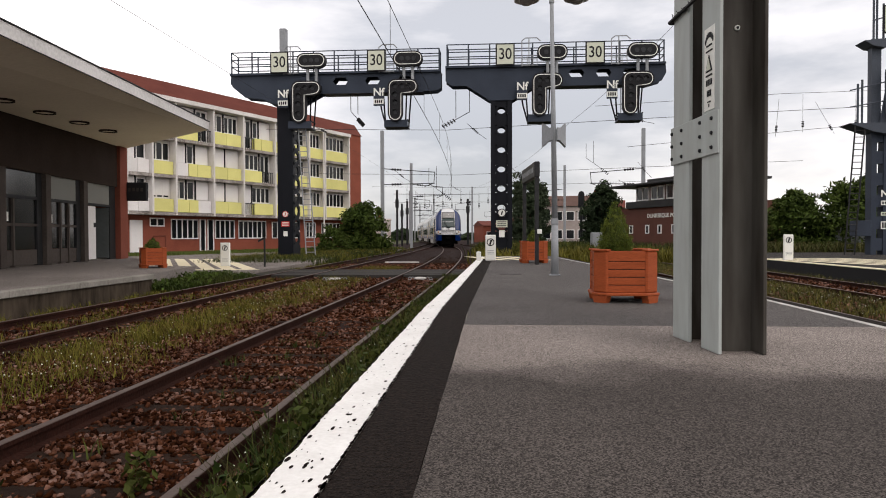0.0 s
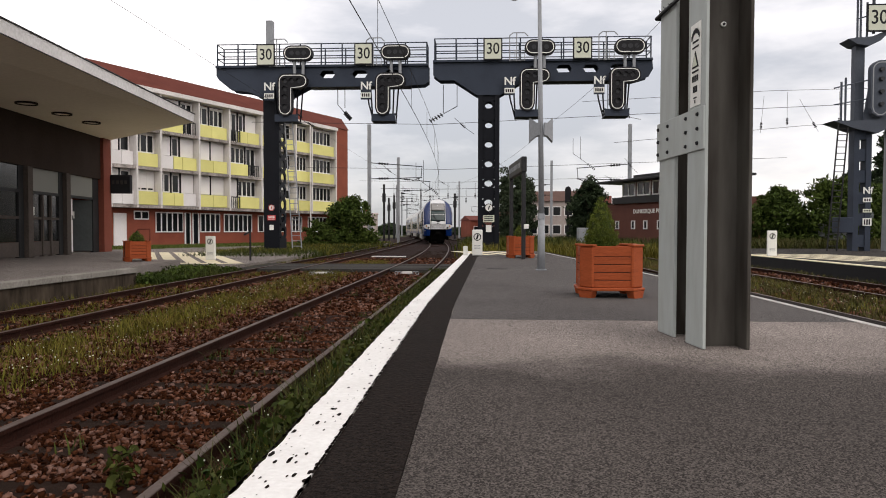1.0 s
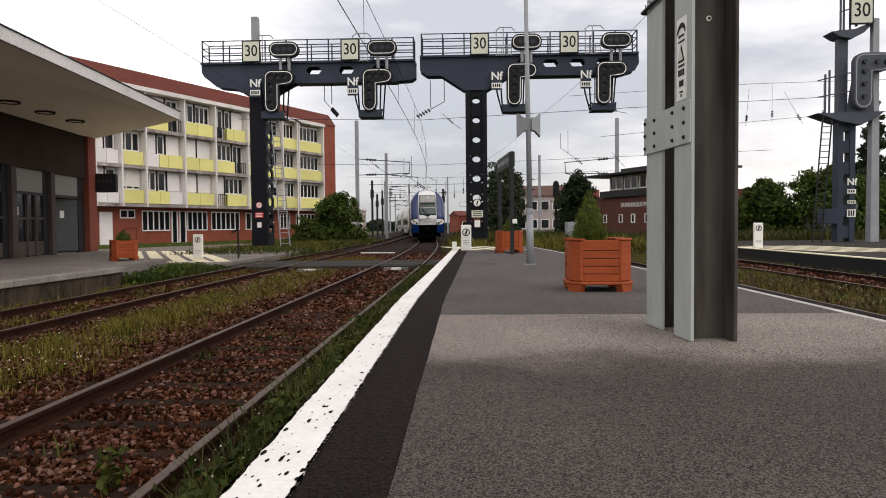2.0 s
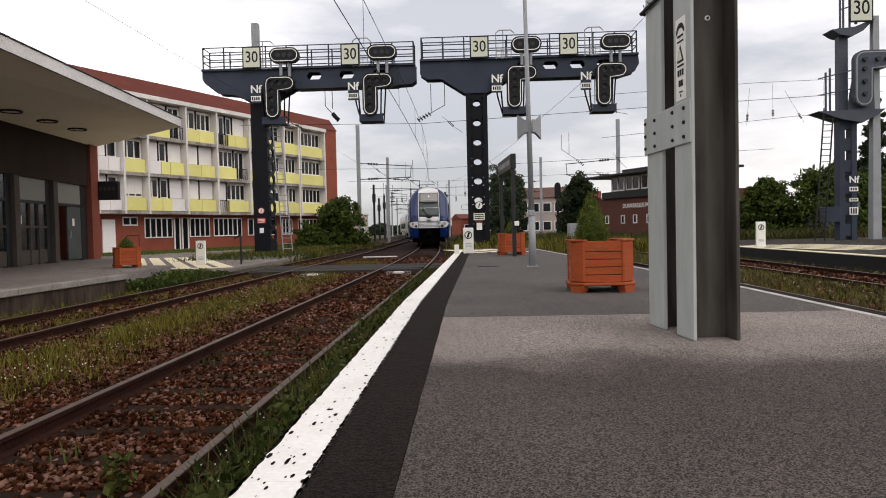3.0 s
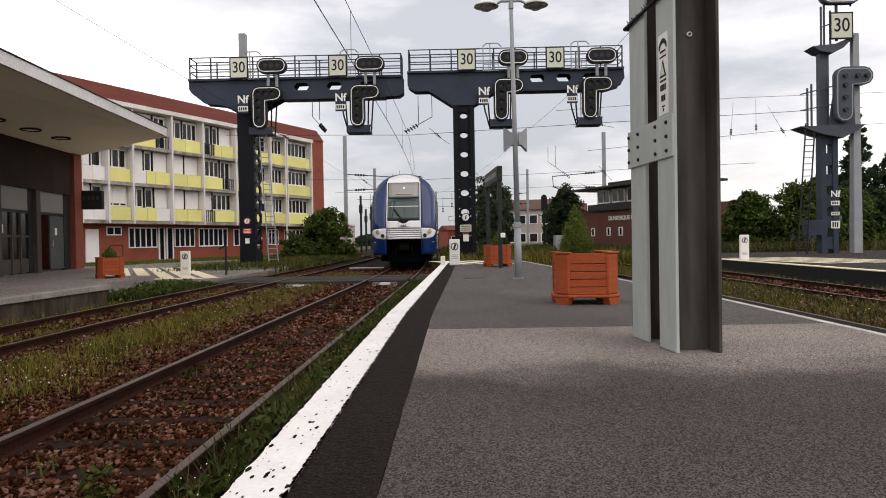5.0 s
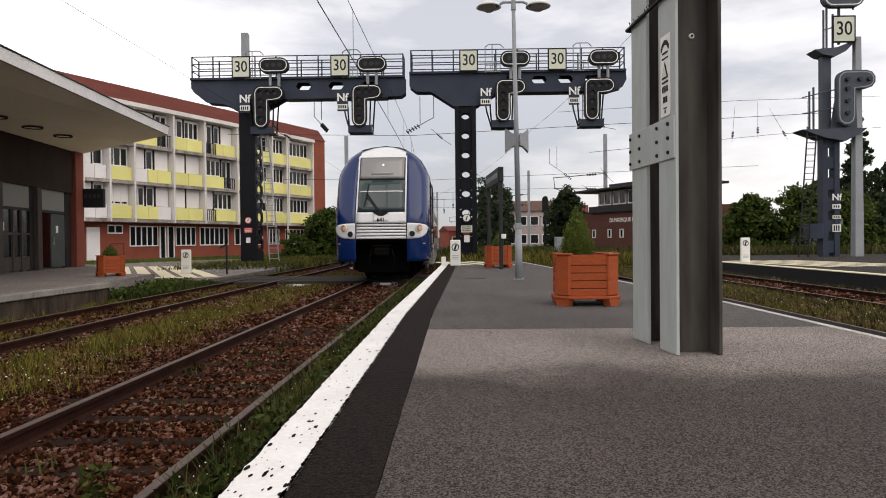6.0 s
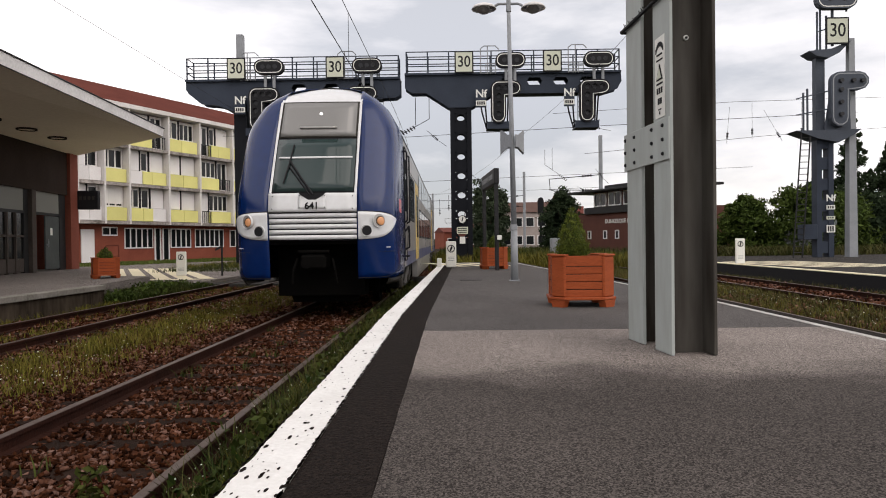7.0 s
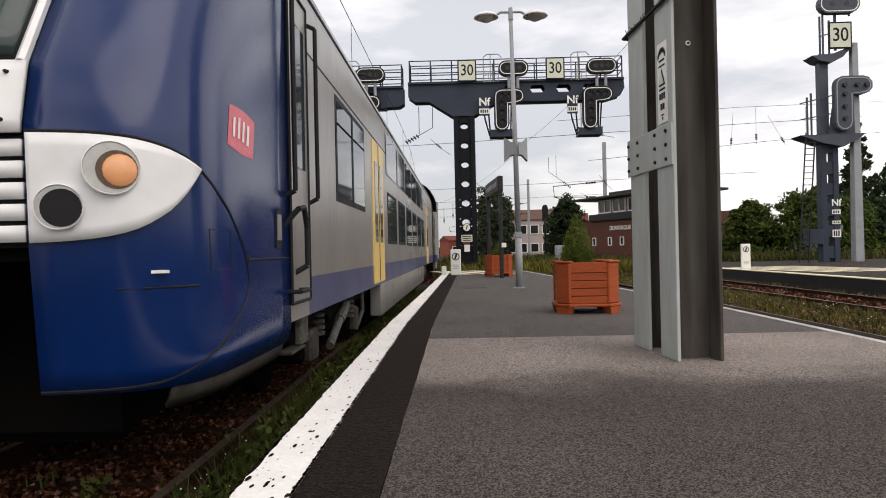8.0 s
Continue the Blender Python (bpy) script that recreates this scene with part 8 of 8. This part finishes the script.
grass("grass", tufts(-1.40, -0.86, 1.3, 12, 120, 46, 0.06, 63, power=1.3), 0.20, 0.004, GRASS, 64, "bright fine grass along the platform wall", 0.9)
fl = tufts(-5.5, -3.9, 3.5, 22, 200, 3, 0.15, 71, power=1.2)
fl[:, 2] += 0.08 + 0.10 * np.random.RandomState(72).rand(len(fl))
tagged(leaf_object("weed_flowers", fl, 0.014, SIGN_CREAM, np.random.RandomState(73), None, False, 1.0), "tiny pale flower heads in the grass strip", "flowers", "", "stuff")
grass("grass", tufts(-7.4, -6.3, 7, 30, 170, 18, 0.10, 5), 0.12, 0.006, GRASS, 15, "thin grass within the side track", 0.7)
grass("grass", tufts(-8.3, -7.8, 9, 34, 160, 20, 0.10, 6), 0.16, 0.008, GRASS, 16, "dry grass by the side platform wall", 0.7)
grass("grass", tufts(-3.0, -1.8, 2.2, 24, 34, 16, 0.05, 7, power=1.4), 0.12, 0.006, WEED, 17, "small weeds between the rails", 0.8)
grass("grass", tufts(-9.6, -7.9, 16.0, 21.5, 300, 30, 0.14, 8, -0.62), 0.24, 0.008, WEED, 18, "dense green weeds at the end of the side platform", 0.7)
grass("grass", tufts(5.95, 8.25, 4, 34, 1000, 18, 0.16, 9), 0.16, 0.007, DRY_GRASS, 19, "yellow-green grass between the far tracks", 0.7)
grass("grass", tufts(9.9, 10.7, 8, 34, 200, 18, 0.12, 10), 0.18, 0.007, DRY_GRASS, 20, "weeds along the far platform wall", 0.7)
grass("grass", tufts(4.5, 5.7, 5, 34, 120, 16, 0.12, 31), 0.12, 0.007, DRY_GRASS, 32, "thin grass within the far track", 0.7)
grass("grass", tufts(-13.5, -8.2, 30, 62, 900, 24, 0.35, 21, -0.75), 0.42, 0.025, WEED, 21, "rank green weeds beside the gantry leg", 0.6)
grass("grass", tufts(-14.5, -8.2, 34, 64, 500, 24, 0.35, 22, -0.75), 0.45, 0.025, GRASS, 22, "dry yellow weeds beside the gantry leg", 0.6)
grass("grass", tufts(-0.5, 10.5, 33, 72, 950, 20, 0.40, 23, -0.78), 0.75, 0.03, GRASS, 23, "rough yellowing grass beyond the platform end", 0.6)
grass("grass", tufts(-0.8, 12.5, 40, 80, 520, 20, 0.40, 24, -0.78), 0.9, 0.035, WEED, 24, "rough green weeds beyond the platform end", 0.6)
grass("grass", tufts(12, 42, 38.5, 48, 1000, 20, 0.40, 25, -0.78), 0.95, 0.035, DRY_GRASS, 25, "tall dry grass behind the far platform", 0.6)
grass("grass", tufts(12, 42, 38.5, 50, 650, 20, 0.40, 26, -0.78), 0.95, 0.035, WEED, 26, "tall green weeds behind the far platform", 0.6)
lawn = tufts(-6.0, 23.0, -6.5, -0.9, 1100, 18, 0.30, 27, 0.0)
lawn = np.array([tuple(AB @ Vector(q)) for q in lawn])
grass("grass", lawn, 0.13, 0.03, LAWN, 27, "mown lawn before the apartment block", 0.5)

grass("grass", tufts(5.95, 8.25, 4, 34, 380, 18, 0.14, 51), 0.17, 0.007, GRASS, 52, "green tufts between the far tracks", 0.7)
fl = tufts(5.95, 8.3, 5, 26, 130, 3, 0.12, 53)
fl[:, 2] += 0.10 + 0.10 * np.random.RandomState(54).rand(len(fl))
tagged(leaf_object("weed_flowers", fl, 0.016, SIGN_CREAM, np.random.RandomState(55), None, False, 1.0), "pale flower heads among the far grass", "flowers", "", "stuff")
# leafy weeds near the platform edge, and pale small flowers
rg = np.random.RandomState(91)
cl, cl2 = [], []
for x, y, r, h, k in ((-1.15, 4.1, 0.20, 0.42, 260), (-1.05, 5.0, 0.16, 0.3, 160), (-1.2, 2.9, 0.18, 0.3, 180), (-1.1, 6.4, 0.2, 0.4, 200), (-2.0, 3.65, 0.07, 0.22, 90), (-2.6, 3.2, 0.09, 0.16, 90),
                      (-1.1, 8.2, 0.2, 0.4, 160), (-1.1, 10.5, 0.22, 0.45, 160), (-1.0, 13.5, 0.25, 0.5, 160), (-1.0, 17.0, 0.25, 0.5, 140), (-1.3, 3.5, 0.16, 0.22, 200), (-1.0, 3.4, 0.13, 0.34, 160), (-1.25, 4.6, 0.16, 0.26, 180), (-1.05, 5.7, 0.18, 0.36, 180), (-1.2, 7.2, 0.18, 0.3, 150), (-1.15, 2.3, 0.14, 0.2, 160)):
    p = rg.normal(size=(k, 3)) * np.array([r * 0.6, r * 0.9, 0]) + np.array([x, y, -0.70])
    p[:, 2] += h * rg.rand(k)
    cl.append(p)
for k in range(34):
    x, y = -9.5 + 1.6 * rg.rand(), 16.2 + 5.2 * rg.rand()
    p = rg.normal(size=(110, 3)) * np.array([0.20, 0.20, 0]) + np.array([x, y, -0.62])
    p[:, 2] += (0.14 + 0.22 * rg.rand()) * rg.rand(110) ** 0.7
    cl2.append(p)
tagged(leaf_object("leafy_weeds", np.concatenate(cl2), 0.055, FOLIAGE, rg, None, False, 1.8), "leafy green weeds at the end of the side platform", "weeds", "", "stuff")
tagged(leaf_object("leafy_weeds", np.concatenate(cl), 0.035, WEED, rg, None, False, 1.8), "leafy green weeds growing beside the rail", "weeds", "", "stuff")
p = tufts(-1.4, -0.85, 1.4, 8, 110, 4, 0.08, 41)
p[:, 2] += 0.12 + 0.16 * rg.rand(len(p))
tagged(leaf_object("weed_flowers", p, 0.010, SIGN_CREAM, rg, None, False, 1.0), "tiny pale flower heads among the weeds", "flowers", "", "stuff")
# low white things between the rails
for x, y in ((-5.0, 21.2), (-2.28, 21.6)):
    t = thing("crossing_marker", pose(x, y, -0.69), "low white metal marker lying between the rails", "marker", "crossing markers")
    bm = bmesh.new()
    box(bm, -0.17, 0.17, -0.06, 0.06, 0.03, 0.11, 0.012)
    part("plate", bm, PLASTER, t)
    for s in (-1, 1):
        for d in (0.24, 0.34):
            bm = bmesh.new()
            pipe(bm, [(s * d + 0.05 * math.cos(a * math.pi / 6), 0, 0.06 + 0.05 * math.sin(a * math.pi / 6)) for a in range(13)], 0.012, 5)
            part("ring", bm, GALV, t)
    bm = bmesh.new()
    rod(bm, (-0.4, 0, 0.02), (0.4, 0, 0.02), 0.014, None, 6)
    part("bar", bm, GALV, t)
bm = bmesh.new()
box(bm, -0.9, 0.9, -0.11, 0.11, 0, 0.05, 0.01)
solid("white_board", bm, PLASTER, "white board lying across the ballast", "board", "", "", pose(-4.65, 35.0, -0.66, 0, 0, -4))

motions()
